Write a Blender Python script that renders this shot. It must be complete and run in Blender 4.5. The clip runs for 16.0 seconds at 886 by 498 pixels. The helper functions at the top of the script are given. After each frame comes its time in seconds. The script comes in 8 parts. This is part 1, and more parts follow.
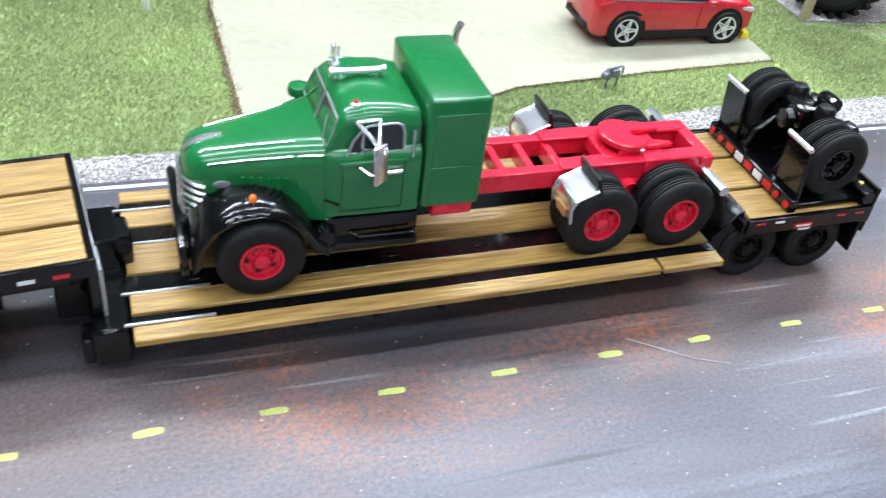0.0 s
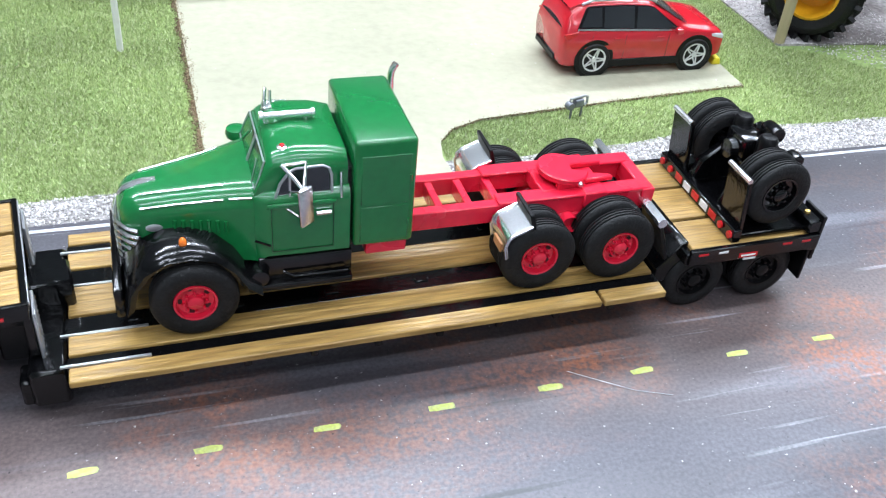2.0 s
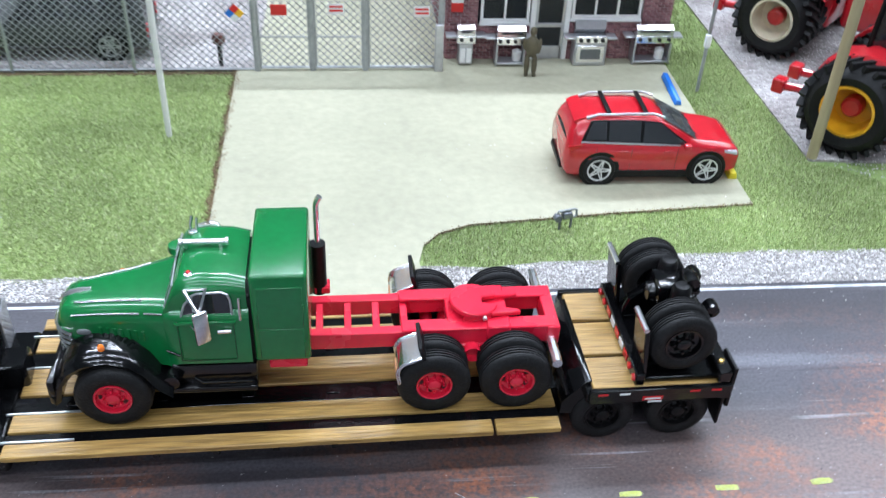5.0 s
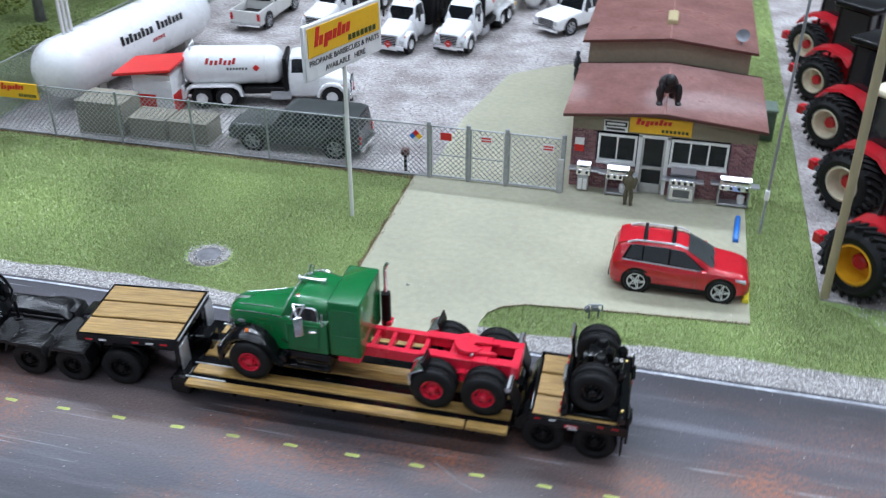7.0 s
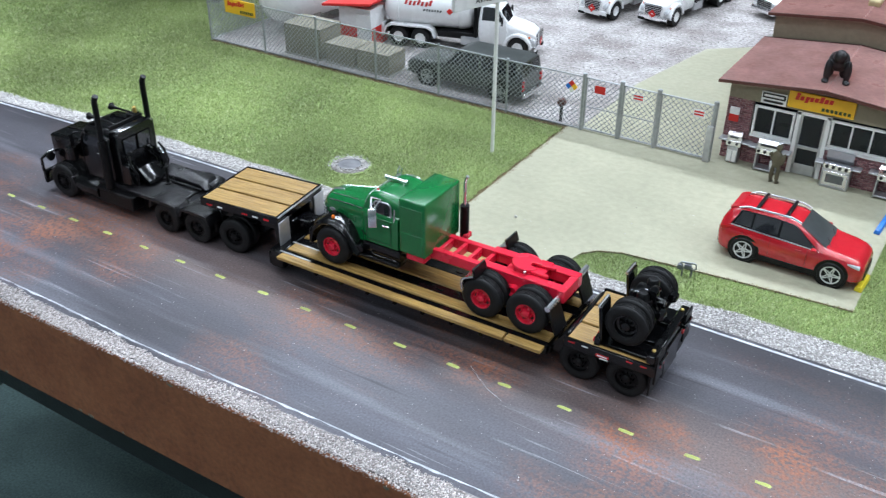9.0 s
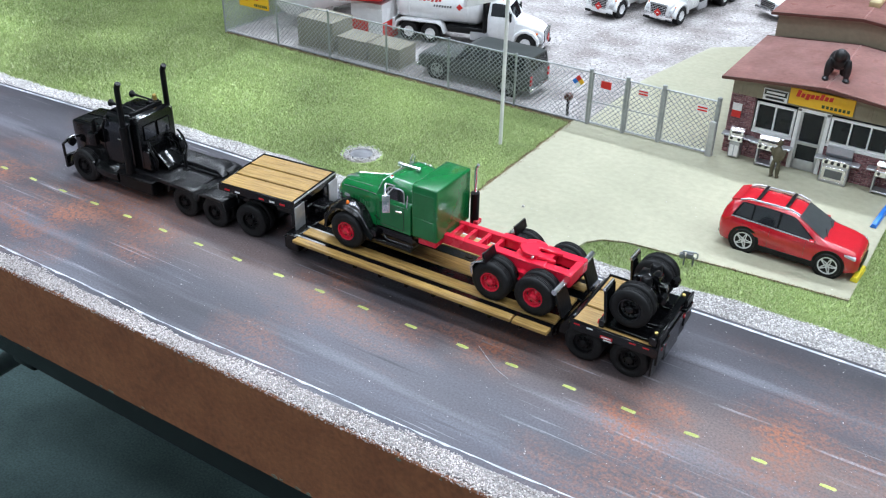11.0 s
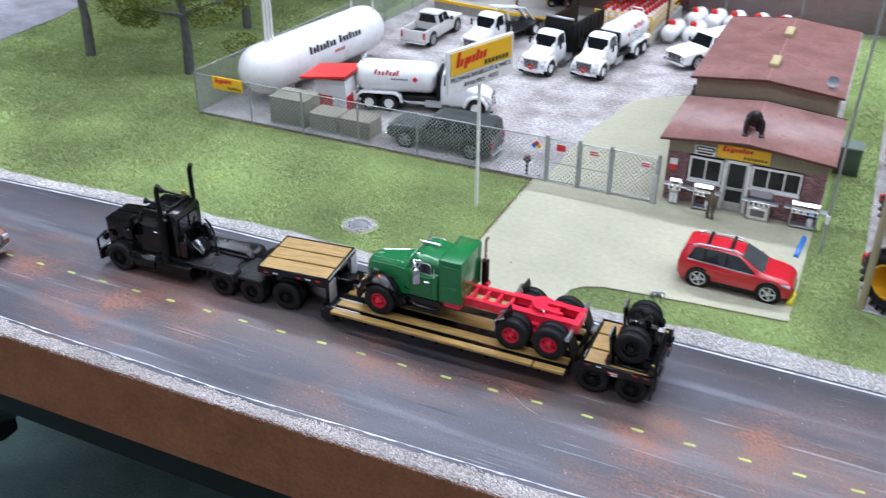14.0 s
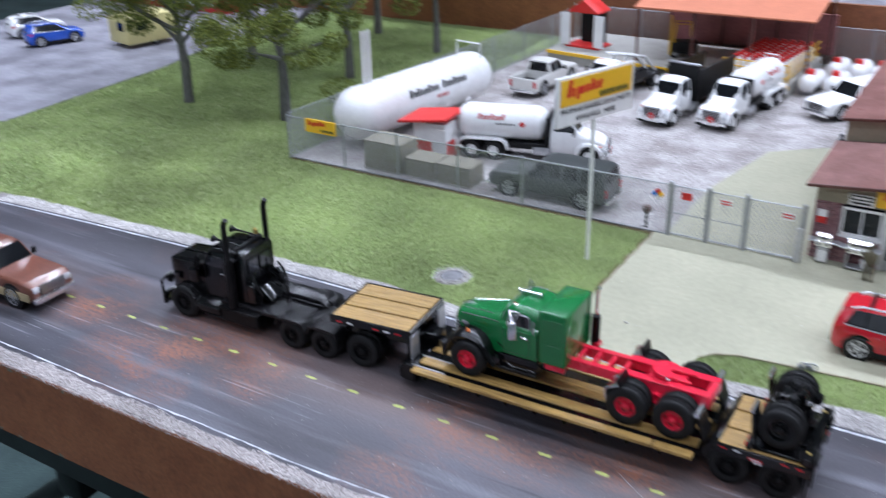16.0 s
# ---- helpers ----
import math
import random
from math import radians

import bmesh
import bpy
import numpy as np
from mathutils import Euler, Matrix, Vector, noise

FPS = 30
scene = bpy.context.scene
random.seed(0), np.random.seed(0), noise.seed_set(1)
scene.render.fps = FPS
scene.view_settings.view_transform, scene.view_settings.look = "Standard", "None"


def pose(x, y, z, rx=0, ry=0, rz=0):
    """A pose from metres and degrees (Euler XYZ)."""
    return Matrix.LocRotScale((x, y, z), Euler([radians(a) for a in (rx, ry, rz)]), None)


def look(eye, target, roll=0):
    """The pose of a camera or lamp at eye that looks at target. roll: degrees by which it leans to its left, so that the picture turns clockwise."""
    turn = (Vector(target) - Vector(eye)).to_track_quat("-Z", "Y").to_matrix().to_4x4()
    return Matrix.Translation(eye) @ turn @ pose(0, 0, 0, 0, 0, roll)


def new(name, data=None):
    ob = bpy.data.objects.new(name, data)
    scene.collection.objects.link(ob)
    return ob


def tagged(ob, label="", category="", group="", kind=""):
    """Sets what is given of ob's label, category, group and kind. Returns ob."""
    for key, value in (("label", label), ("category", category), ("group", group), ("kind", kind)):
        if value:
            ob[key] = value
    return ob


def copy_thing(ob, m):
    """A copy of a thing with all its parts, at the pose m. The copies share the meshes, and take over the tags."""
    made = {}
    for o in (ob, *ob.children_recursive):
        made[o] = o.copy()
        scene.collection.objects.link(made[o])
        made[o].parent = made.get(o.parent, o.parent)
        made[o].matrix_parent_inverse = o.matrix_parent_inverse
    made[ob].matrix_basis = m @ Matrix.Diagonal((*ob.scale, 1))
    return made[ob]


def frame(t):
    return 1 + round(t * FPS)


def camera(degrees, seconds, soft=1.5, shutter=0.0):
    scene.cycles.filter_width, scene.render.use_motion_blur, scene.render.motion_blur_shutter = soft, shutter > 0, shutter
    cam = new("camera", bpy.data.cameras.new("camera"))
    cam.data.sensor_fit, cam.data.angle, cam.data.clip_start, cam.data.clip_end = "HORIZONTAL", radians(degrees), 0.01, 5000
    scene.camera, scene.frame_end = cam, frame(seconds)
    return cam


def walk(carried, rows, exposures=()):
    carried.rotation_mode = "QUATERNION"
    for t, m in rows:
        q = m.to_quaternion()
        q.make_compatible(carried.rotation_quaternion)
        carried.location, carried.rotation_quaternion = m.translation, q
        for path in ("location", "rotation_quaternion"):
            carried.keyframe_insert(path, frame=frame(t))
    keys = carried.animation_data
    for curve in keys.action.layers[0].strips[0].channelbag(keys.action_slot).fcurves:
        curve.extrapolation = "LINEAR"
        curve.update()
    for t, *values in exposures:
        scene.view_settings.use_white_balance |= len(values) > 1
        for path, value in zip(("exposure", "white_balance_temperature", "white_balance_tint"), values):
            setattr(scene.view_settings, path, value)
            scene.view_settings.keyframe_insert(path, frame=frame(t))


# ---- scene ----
cam = camera(50.67, 16.0, soft=1.2, shutter=0.5)
PATH = [
    (0, (-0.02189, -0.12472, 0.14321), (0.2808, 0.5997, -0.4762), 8.39),
    (0.5, (-0.01139, -0.12487, 0.14479), (0.2985, 0.6067, -0.4624), 7.49),
    (1, (-0.00909, -0.12746, 0.14827), (0.2892, 0.6130, -0.4540), 6.66),
    (1.5, (-0.00492, -0.12922, 0.14919), (0.2749, 0.6176, -0.4541), 5.89),
    (2, (-0.00297, -0.13062, 0.14978), (0.2717, 0.6163, -0.4557), 5.93),
    (2.5, (0.00098, -0.12912, 0.15191), (0.2722, 0.6165, -0.4568), 6.13),
    (3, (0.00730, -0.12649, 0.15133), (0.2729, 0.6180, -0.4612), 6.24),
    (3.5, (0.01348, -0.12436, 0.15449), (0.2602, 0.6248, -0.4603), 5.87),
    (4, (0.02429, -0.12263, 0.16182), (0.2434, 0.6337, -0.4546), 5.23),
    (4.2, (0.02984, -0.12293, 0.16284), (0.2312, 0.6402, -0.4513), 4.66),
    (6.3, (0.09823, -0.24882, 0.24019), (0.0032, 0.5921, -0.2925), 1.15),
    (6.5, (0.10420, -0.26538, 0.24708), (-0.0134, 0.5782, -0.2768), 0.84),
    (7, (0.14641, -0.25293, 0.25469), (-0.0573, 0.5799, -0.2601), 0.18),
    (7.5, (0.20905, -0.21768, 0.24091), (-0.1310, 0.5689, -0.2746), 0.55),
    (8, (0.22370, -0.22118, 0.23099), (-0.1667, 0.5408, -0.2857), 0.07),
    (8.5, (0.22766, -0.23777, 0.22918), (-0.2032, 0.4999, -0.2907), 0.25),
    (9, (0.22905, -0.25197, 0.23467), (-0.2281, 0.4702, -0.2845), 0.38),
    (9.2, (0.22845, -0.25444, 0.23368), (-0.2342, 0.4665, -0.2822), 0.66),
    (11.5, (0.23448, -0.27350, 0.23786), (-0.2162, 0.4500, -0.2850), 1.59),
    (12, (0.22957, -0.28499, 0.24013), (-0.2101, 0.4444, -0.2840), 1.83),
    (12.5, (0.22252, -0.31862, 0.25462), (-0.1886, 0.4288, -0.2671), 1.04),
    (13, (0.20792, -0.36892, 0.27084), (-0.1291, 0.4218, -0.2402), 1.48),
    (13.5, (0.20930, -0.36174, 0.28868), (-0.1074, 0.4414, -0.2160), 0.99),
    (14, (0.20676, -0.34764, 0.29778), (-0.1554, 0.4377, -0.2042), 0.39),
    (14.5, (0.21238, -0.33799, 0.29332), (-0.1924, 0.4339, -0.1970), -0.38),
    (15, (0.21098, -0.34045, 0.27672), (-0.1879, 0.4452, -0.1961), -0.39),
    (15.5, (0.19188, -0.32723, 0.25865), (-0.1940, 0.4727, -0.2009), 0.44),
    (16, (0.18502, -0.29144, 0.24825), (-0.2985, 0.4724, -0.1792), -1.41),
]
walk(cam, [(t, look(eye, target, roll)) for t, eye, target, roll in PATH],
     [(0, 0.94, 6150, 16), (4.2, 0.86, 6020, 16), (6.3, 0.27, 5880, 17), (8, 0.14, 5980, 15), (9, 0.4, 6090, 14), (11.5, 0.58, 6100, 15), (12.5, 0.61, 6120, 16), (14.5, 0.37, 5930, 21), (16, 0.3, 5880, 22)])

# the hall's ceiling tubes and added uplights light everything; the board's top is at z = 0 and lengths below are in
# millimetres
MM = 0.001
WHITE = (0.86, 0.95, 1.0)


def hall_lamp(x, y, power):
    """The lights of a ceiling fixture: its tube, and an added uplight that brightens ceiling and chrome."""
    data = bpy.data.lights.new("tube_light", "AREA")
    data.shape, data.size, data.size_y, data.energy, data.color = "RECTANGLE", 1.5, 0.16, power, WHITE
    ob = new("tube_light", data)
    ob.matrix_world = pose(x, y, 2.34)
    # added fill, no such lamp known: lifts the ceiling that the chrome mirrors
    up = bpy.data.lights.new("fill_uplight", "AREA")
    up.shape, up.size, up.size_y, up.energy, up.color = "RECTANGLE", 1.5, 0.16, power * 0.55, WHITE
    new("fill_uplight", up).matrix_world = pose(x, y, 2.44, 180)


# the y -3.2 row is added to brighten the carpet and the front board
LAMP_PLACES = [(-1.3, -3.2), (0.5, -3.2), (-1.3, -1.4), (0.5, -1.4), (-1.3, 0.0), (0.5, 0.0), (-1.3, 1.5), (0.5, 1.5), (2.3, 0.0), (2.3, 1.5)]
for lx, ly in LAMP_PLACES:
    hall_lamp(lx, ly, {-3.2: 13.0, -1.4: 11.0, 0.0: 15.0, 1.5: 35.0}[ly])

world = bpy.data.worlds.new("hall_world")
scene.world = world
world.use_nodes = True
world.node_tree.nodes["Background"].inputs[0].default_value = (0.9, 0.95, 1.0, 1)
world.node_tree.nodes["Background"].inputs[1].default_value = 0.3


# ---------------------------------------------------------------- materials
def mat(name, color, rough=0.5, metal=0.0, vary=0.12, grain=400.0, bump=0.0, bump_scale=900.0, coat=0.0, second=None, blotch=60.0, stretch=(1, 1, 1), emit=0.0, per=0.0, spec=0.5):
    """A surface with fine grain and larger blotches: color, drifting to second, at grain and blotch cycles a metre."""
    m = bpy.data.materials.new(name)
    m.use_nodes = True
    nt = m.node_tree
    bs = nt.nodes["Principled BSDF"]
    n, lk = nt.nodes, nt.links
    co = n.new("ShaderNodeTexCoord")
    mp = n.new("ShaderNodeMapping")
    mp.inputs["Scale"].default_value = stretch
    lk.new(co.outputs["Object"], mp.inputs["Vector"])
    g = n.new("ShaderNodeTexNoise")
    g.inputs["Scale"].default_value, g.inputs["Detail"].default_value = grain, 4
    lk.new(mp.outputs[0], g.inputs["Vector"])
    b = n.new("ShaderNodeTexNoise")
    b.inputs["Scale"].default_value, b.inputs["Detail"].default_value = blotch, 5
    lk.new(mp.outputs[0], b.inputs["Vector"])
    sec = second or tuple(c * (1 - vary) for c in color)
    mix = n.new("ShaderNodeMix")
    mix.data_type = "RGBA"
    mix.inputs[6].default_value, mix.inputs[7].default_value = (*color, 1), (*sec, 1)
    ramp = n.new("ShaderNodeMapRange")
    ramp.inputs[1].default_value, ramp.inputs[2].default_value = 0.38, 0.64
    lk.new(b.outputs[0], ramp.inputs[0])
    lk.new(ramp.outputs[0], mix.inputs[0])
    fine = n.new("ShaderNodeMix")
    fine.data_type, fine.blend_type = "RGBA", "MULTIPLY"
    fine.inputs[0].default_value = 1.0
    fr = n.new("ShaderNodeMapRange")
    fr.inputs[1].default_value, fr.inputs[2].default_value = 0.3, 0.7
    fr.inputs[3].default_value, fr.inputs[4].default_value = 1 - vary, 1 + vary
    lk.new(g.outputs[0], fr.inputs[0])
    lk.new(mix.outputs[2], fine.inputs[6])
    lk.new(fr.outputs[0], fine.inputs[7])
    out = fine.outputs[2]
    if per:
        oi = n.new("ShaderNodeObjectInfo")
        pr = n.new("ShaderNodeMapRange")
        pr.inputs[3].default_value, pr.inputs[4].default_value = 1 - per, 1 + per
        lk.new(oi.outputs["Random"], pr.inputs[0])
        pm = n.new("ShaderNodeMix")
        pm.data_type, pm.blend_type = "RGBA", "MULTIPLY"
        pm.inputs[0].default_value = 1.0
        lk.new(out, pm.inputs[6])
        lk.new(pr.outputs[0], pm.inputs[7])
        out = pm.outputs[2]
    lk.new(out, bs.inputs["Base Color"])
    bs.inputs["Metallic"].default_value = metal
    bs.inputs["Specular IOR Level"].default_value = spec
    rr = n.new("ShaderNodeMapRange")
    rr.inputs[3].default_value, rr.inputs[4].default_value = max(rough - 0.08, 0.02), min(rough + 0.08, 1)
    lk.new(b.outputs[0], rr.inputs[0])
    lk.new(rr.outputs[0], bs.inputs["Roughness"])
    if coat:
        bs.inputs["Coat Weight"].default_value, bs.inputs["Coat Roughness"].default_value = coat, 0.06
    if bump:
        bn = n.new("ShaderNodeTexNoise")
        bn.inputs["Scale"].default_value, bn.inputs["Detail"].default_value = bump_scale, 3
        lk.new(mp.outputs[0], bn.inputs["Vector"])
        bu = n.new("ShaderNodeBump")
        bu.inputs["Strength"].default_value, bu.inputs["Distance"].default_value = bump, 0.0006
        lk.new(bn.outputs[0], bu.inputs["Height"])
        lk.new(bu.outputs[0], bs.inputs["Normal"])
    if emit:
        bs.inputs["Emission Color"].default_value, bs.inputs["Emission Strength"].default_value = (*color, 1), emit
    return m


def glass_mat(name, color, rough=0.05):
    m = mat(name, color, rough, 0, 0.05, coat=0.6)
    return m


SEAMG = mat("green_seam", (0.003, 0.05, 0.014), 0.4, vary=0.05)
# wood colour for the deck's reflection painted on the chrome fenders
DECKREFL = mat("deck_reflection", (0.45, 0.20, 0.08), 0.35, vary=0.1)
GREEN = mat("green_enamel", (0.006, 0.150, 0.036), 0.22, vary=0.06, grain=500, blotch=80, bump=0.05, bump_scale=500, coat=0.5)
RED = mat("red_enamel", (0.70, 0.014, 0.042), 0.27, vary=0.06, bump=0.08, coat=0.3)
BLACK = mat("gloss_black", (0.003, 0.003, 0.0035), 0.12, vary=0.2, bump=0.12)
SATIN = mat("satin_black", (0.004, 0.004, 0.0045), 0.36, vary=0.25, bump=0.2, spec=0.25)
RUBBER = mat("tyre_rubber", (0.010, 0.010, 0.0105), 0.55, vary=0.3, grain=900, bump=0.3, bump_scale=1600, spec=0.3)
CHROME = mat("chrome", (0.88, 0.88, 0.90), 0.24, 1.0, 0.05, bump=0.06)
SILVER = mat("silver_paint", (0.52, 0.53, 0.55), 0.32, 0.7, 0.08)
WOOD = mat("deck_wood", (0.37, 0.23, 0.068), 0.38, vary=0.34, grain=1100, blotch=500, second=(0.27, 0.158, 0.044), stretch=(0.1, 1.4, 1.0), bump=0.5, bump_scale=900, per=0.07)
ORANGE = mat("orange_lens", (0.8, 0.18, 0.02), 0.2, coat=0.5)
REDLENS = mat("red_lens", (0.55, 0.01, 0.015), 0.25, coat=0.4)
BRASS = mat("brass", (0.55, 0.38, 0.12), 0.35, 0.8, 0.1)
HOLESHADE = mat("hole_shade", (0.05, 0.002, 0.004), 0.7, vary=0.1)
WHITEP = mat("white_enamel", (0.80, 0.80, 0.80), 0.28, vary=0.03, coat=0.3)
CREAM = mat("cream_enamel", (0.78, 0.72, 0.52), 0.4, vary=0.05)
DARKGLASS = glass_mat("dark_glass", (0.018, 0.02, 0.024))
GREYGLASS = glass_mat("grey_glass", (0.11, 0.12, 0.12))
SUVRED = mat("suv_red", (0.52, 0.012, 0.022), 0.2, vary=0.05, coat=0.7)
TRED = mat("tractor_red", (0.50, 0.012, 0.02), 0.3, vary=0.08, coat=0.4)
YELLOW = mat("yellow_paint", (0.80, 0.47, 0.02), 0.4, vary=0.06)
SIGNY = mat("sign_yellow", (0.85, 0.48, 0.015), 0.45, vary=0.03)
SIGNR = mat("sign_red", (0.62, 0.02, 0.015), 0.5, vary=0.03)
INK = mat("black_ink", (0.015, 0.015, 0.015), 0.5, vary=0.05)
LOGOG = mat("logo_green", (0.035, 0.06, 0.02), 0.5, vary=0.05)
BLUE = mat("blue_paint", (0.02, 0.17, 0.62), 0.4, vary=0.05)
# near-black navy that paints the shade inside the shop
DIMNAVY = mat("inside_shade_navy", (0.015, 0.02, 0.06), 0.6)
GALV = mat("galvanised_steel", (0.40, 0.42, 0.43), 0.42, 0.55, 0.12, blotch=120)
POLE = mat("white_pole", (0.78, 0.78, 0.75), 0.4, vary=0.05)
WOODPOLE = mat("tan_pole", (0.40, 0.34, 0.20), 0.6, vary=0.12, grain=300, stretch=(1, 1, 0.1), bump=0.2)
ROOF = mat("brown_metal_roof", (0.40, 0.195, 0.165), 0.3, vary=0.14, blotch=50, second=(0.31, 0.14, 0.115), coat=0.3)
BRICKM = mat("painted_brick", (0.40, 0.15, 0.15), 0.55, vary=0.2, per=0.22, bump=0.3)
MORTAR = mat("mortar", (0.42, 0.34, 0.33), 0.8, vary=0.12, bump=0.3)
SIDING = mat("olive_siding", (0.27, 0.235, 0.165), 0.55, vary=0.08, blotch=80)
FRAMEW = mat("white_frame", (0.86, 0.86, 0.85), 0.45, vary=0.05)
BARK = mat("bark", (0.17, 0.165, 0.16), 0.8, vary=0.35, grain=500, bump=0.7, bump_scale=600, stretch=(1, 1, 0.3))
KHAKI = mat("khaki_box", (0.215, 0.195, 0.145), 0.6, vary=0.08)
JEEPG = mat("charcoal_paint", (0.045, 0.05, 0.048), 0.35, vary=0.1, coat=0.2)
FIGURE = mat("figurine_olive", (0.10, 0.085, 0.05), 0.6)
FIGUREN = mat("figurine_navy", (0.03, 0.035, 0.05), 0.6)
APE = mat("gorilla_black", (0.012, 0.011, 0.012), 0.45, bump=0.5, bump_scale=700)
ORANGEROOF = mat("orange_canopy", (0.52, 0.17, 0.085), 0.6, vary=0.06)
CARPET = mat("dark_green_carpet", (0.095, 0.15, 0.145), 0.9, vary=0.3, grain=300, blotch=8, bump=0.5, bump_scale=600)
FASCIA = mat("rust_brown_board", (0.25, 0.09, 0.034), 0.65, vary=0.2, grain=420, blotch=45, second=(0.205, 0.07, 0.027), bump=0.6, bump_scale=420)
CHIP = mat("bare_chip", (0.16, 0.17, 0.13), 0.8, vary=0.2)
LIME = mat("lime_fabric", (0.14, 0.46, 0.02), 0.6, vary=0.12)
TOTE = mat("dark_tote", (0.022, 0.020, 0.036), 0.5, vary=0.15)
PALE = mat("clear_plastic_cap", (0.30, 0.32, 0.30), 0.3, vary=0.1)
HALLWALL = mat("hall_wall", (0.72, 0.72, 0.70), 0.9, vary=0.05, grain=20, blotch=1)
CEIL = mat("hall_ceiling", (0.55, 0.55, 0.54), 0.9, vary=0.05, grain=20, blotch=1)
TRAY = mat("lamp_tray", (0.7, 0.7, 0.7), 0.5, vary=0.04)
CONCRETE = mat("platform_concrete", (0.33, 0.32, 0.29), 0.8, vary=0.12, bump=0.3)
YTRAIL = mat("yellow_cream", (0.62, 0.55, 0.24), 0.45, vary=0.06)


def leaf_mat():
    m = bpy.data.materials.new("foliage")
    m.use_nodes = True
    nt = m.node_tree
    geo = nt.nodes.new("ShaderNodeNewGeometry")
    cr = nt.nodes.new("ShaderNodeValToRGB")
    cr.color_ramp.elements[0].color, cr.color_ramp.elements[1].color = (0.045, 0.07, 0.008, 1), (0.21, 0.24, 0.03, 1)
    nt.links.new(geo.outputs["Random Per Island"], cr.inputs[0])
    bs = nt.nodes["Principled BSDF"]
    bs.inputs["Roughness"].default_value = 0.8
    nt.links.new(cr.outputs[0], bs.inputs["Base Color"])
    return m


def island_mat(name, stops, rough, blotch=12.0, tint=(1, 1, 1)):
    """Random colour per small piece between stops, with soft larger patches."""
    m = bpy.data.materials.new(name)
    m.use_nodes = True
    nt = m.node_tree
    geo = nt.nodes.new("ShaderNodeNewGeometry")
    cr = nt.nodes.new("ShaderNodeValToRGB")
    while len(cr.color_ramp.elements) < len(stops):
        cr.color_ramp.elements.new(0.5)
    for e, (p, c) in zip(cr.color_ramp.elements, stops):
        e.position, e.color = p, (*c, 1)
    nt.links.new(geo.outputs["Random Per Island"], cr.inputs[0])
    co = nt.nodes.new("ShaderNodeTexCoord")
    no = nt.nodes.new("ShaderNodeTexNoise")
    no.inputs["Scale"].default_value, no.inputs["Detail"].default_value = blotch, 5
    nt.links.new(co.outputs["Object"], no.inputs["Vector"])
    mr = nt.nodes.new("ShaderNodeMapRange")
    mr.inputs[1].default_value, mr.inputs[2].default_value, mr.inputs[3].default_value, mr.inputs[4].default_value = 0.35, 0.65, 0.72, 1.2
    nt.links.new(no.outputs[0], mr.inputs[0])
    mx = nt.nodes.new("ShaderNodeMix")
    mx.data_type, mx.blend_type = "RGBA", "MULTIPLY"
    mx.inputs[0].default_value = 1.0
    nt.links.new(cr.outputs[0], mx.inputs[6])
    nt.links.new(mr.outputs[0], mx.inputs[7])
    bs = nt.nodes["Principled BSDF"]
    bs.inputs["Roughness"].default_value = rough
    bs.inputs["Specular IOR Level"].default_value = 0.25
    nt.links.new(mx.outputs[2], bs.inputs["Base Color"])
    return m


LEAF = leaf_mat()
GRASSM = island_mat("static_grass", [(0, (0.185, 0.245, 0.082)), (0.5, (0.382, 0.472, 0.184)), (0.9, (0.52, 0.59, 0.29)), (1, (0.72, 0.73, 0.51))], 0.75)
EDGESTONE = island_mat("front_gravel", [(0, (0.20, 0.165, 0.155)), (0.4, (0.46, 0.41, 0.39)), (0.85, (0.66, 0.61, 0.59)), (1, (0.82, 0.79, 0.78))], 0.8)
YARDSTONE = island_mat("yard_gravel", [(0, (0.15, 0.13, 0.12)), (0.5, (0.36, 0.33, 0.32)), (0.9, (0.55, 0.53, 0.52)), (1, (0.72, 0.71, 0.70))], 0.85, 24)
STONEM = island_mat("gravel_stones", [(0, (0.26, 0.235, 0.225)), (0.4, (0.54, 0.51, 0.49)), (0.85, (0.74, 0.72, 0.70)), (1, (0.85, 0.84, 0.83))], 0.8)


RUST = ((0.150, -0.004, 0.027), (0.162, 0.010, 0.018), (0.205, 0.020, 0.030), (0.085, 0.004, 0.022), (0.0, 0.006, 0.022), (-0.10, -0.012, 0.03), (-0.165, -0.028, 0.045), (-0.23, 0.0, 0.035))  # thick drifts of rust dust: x, y, reach


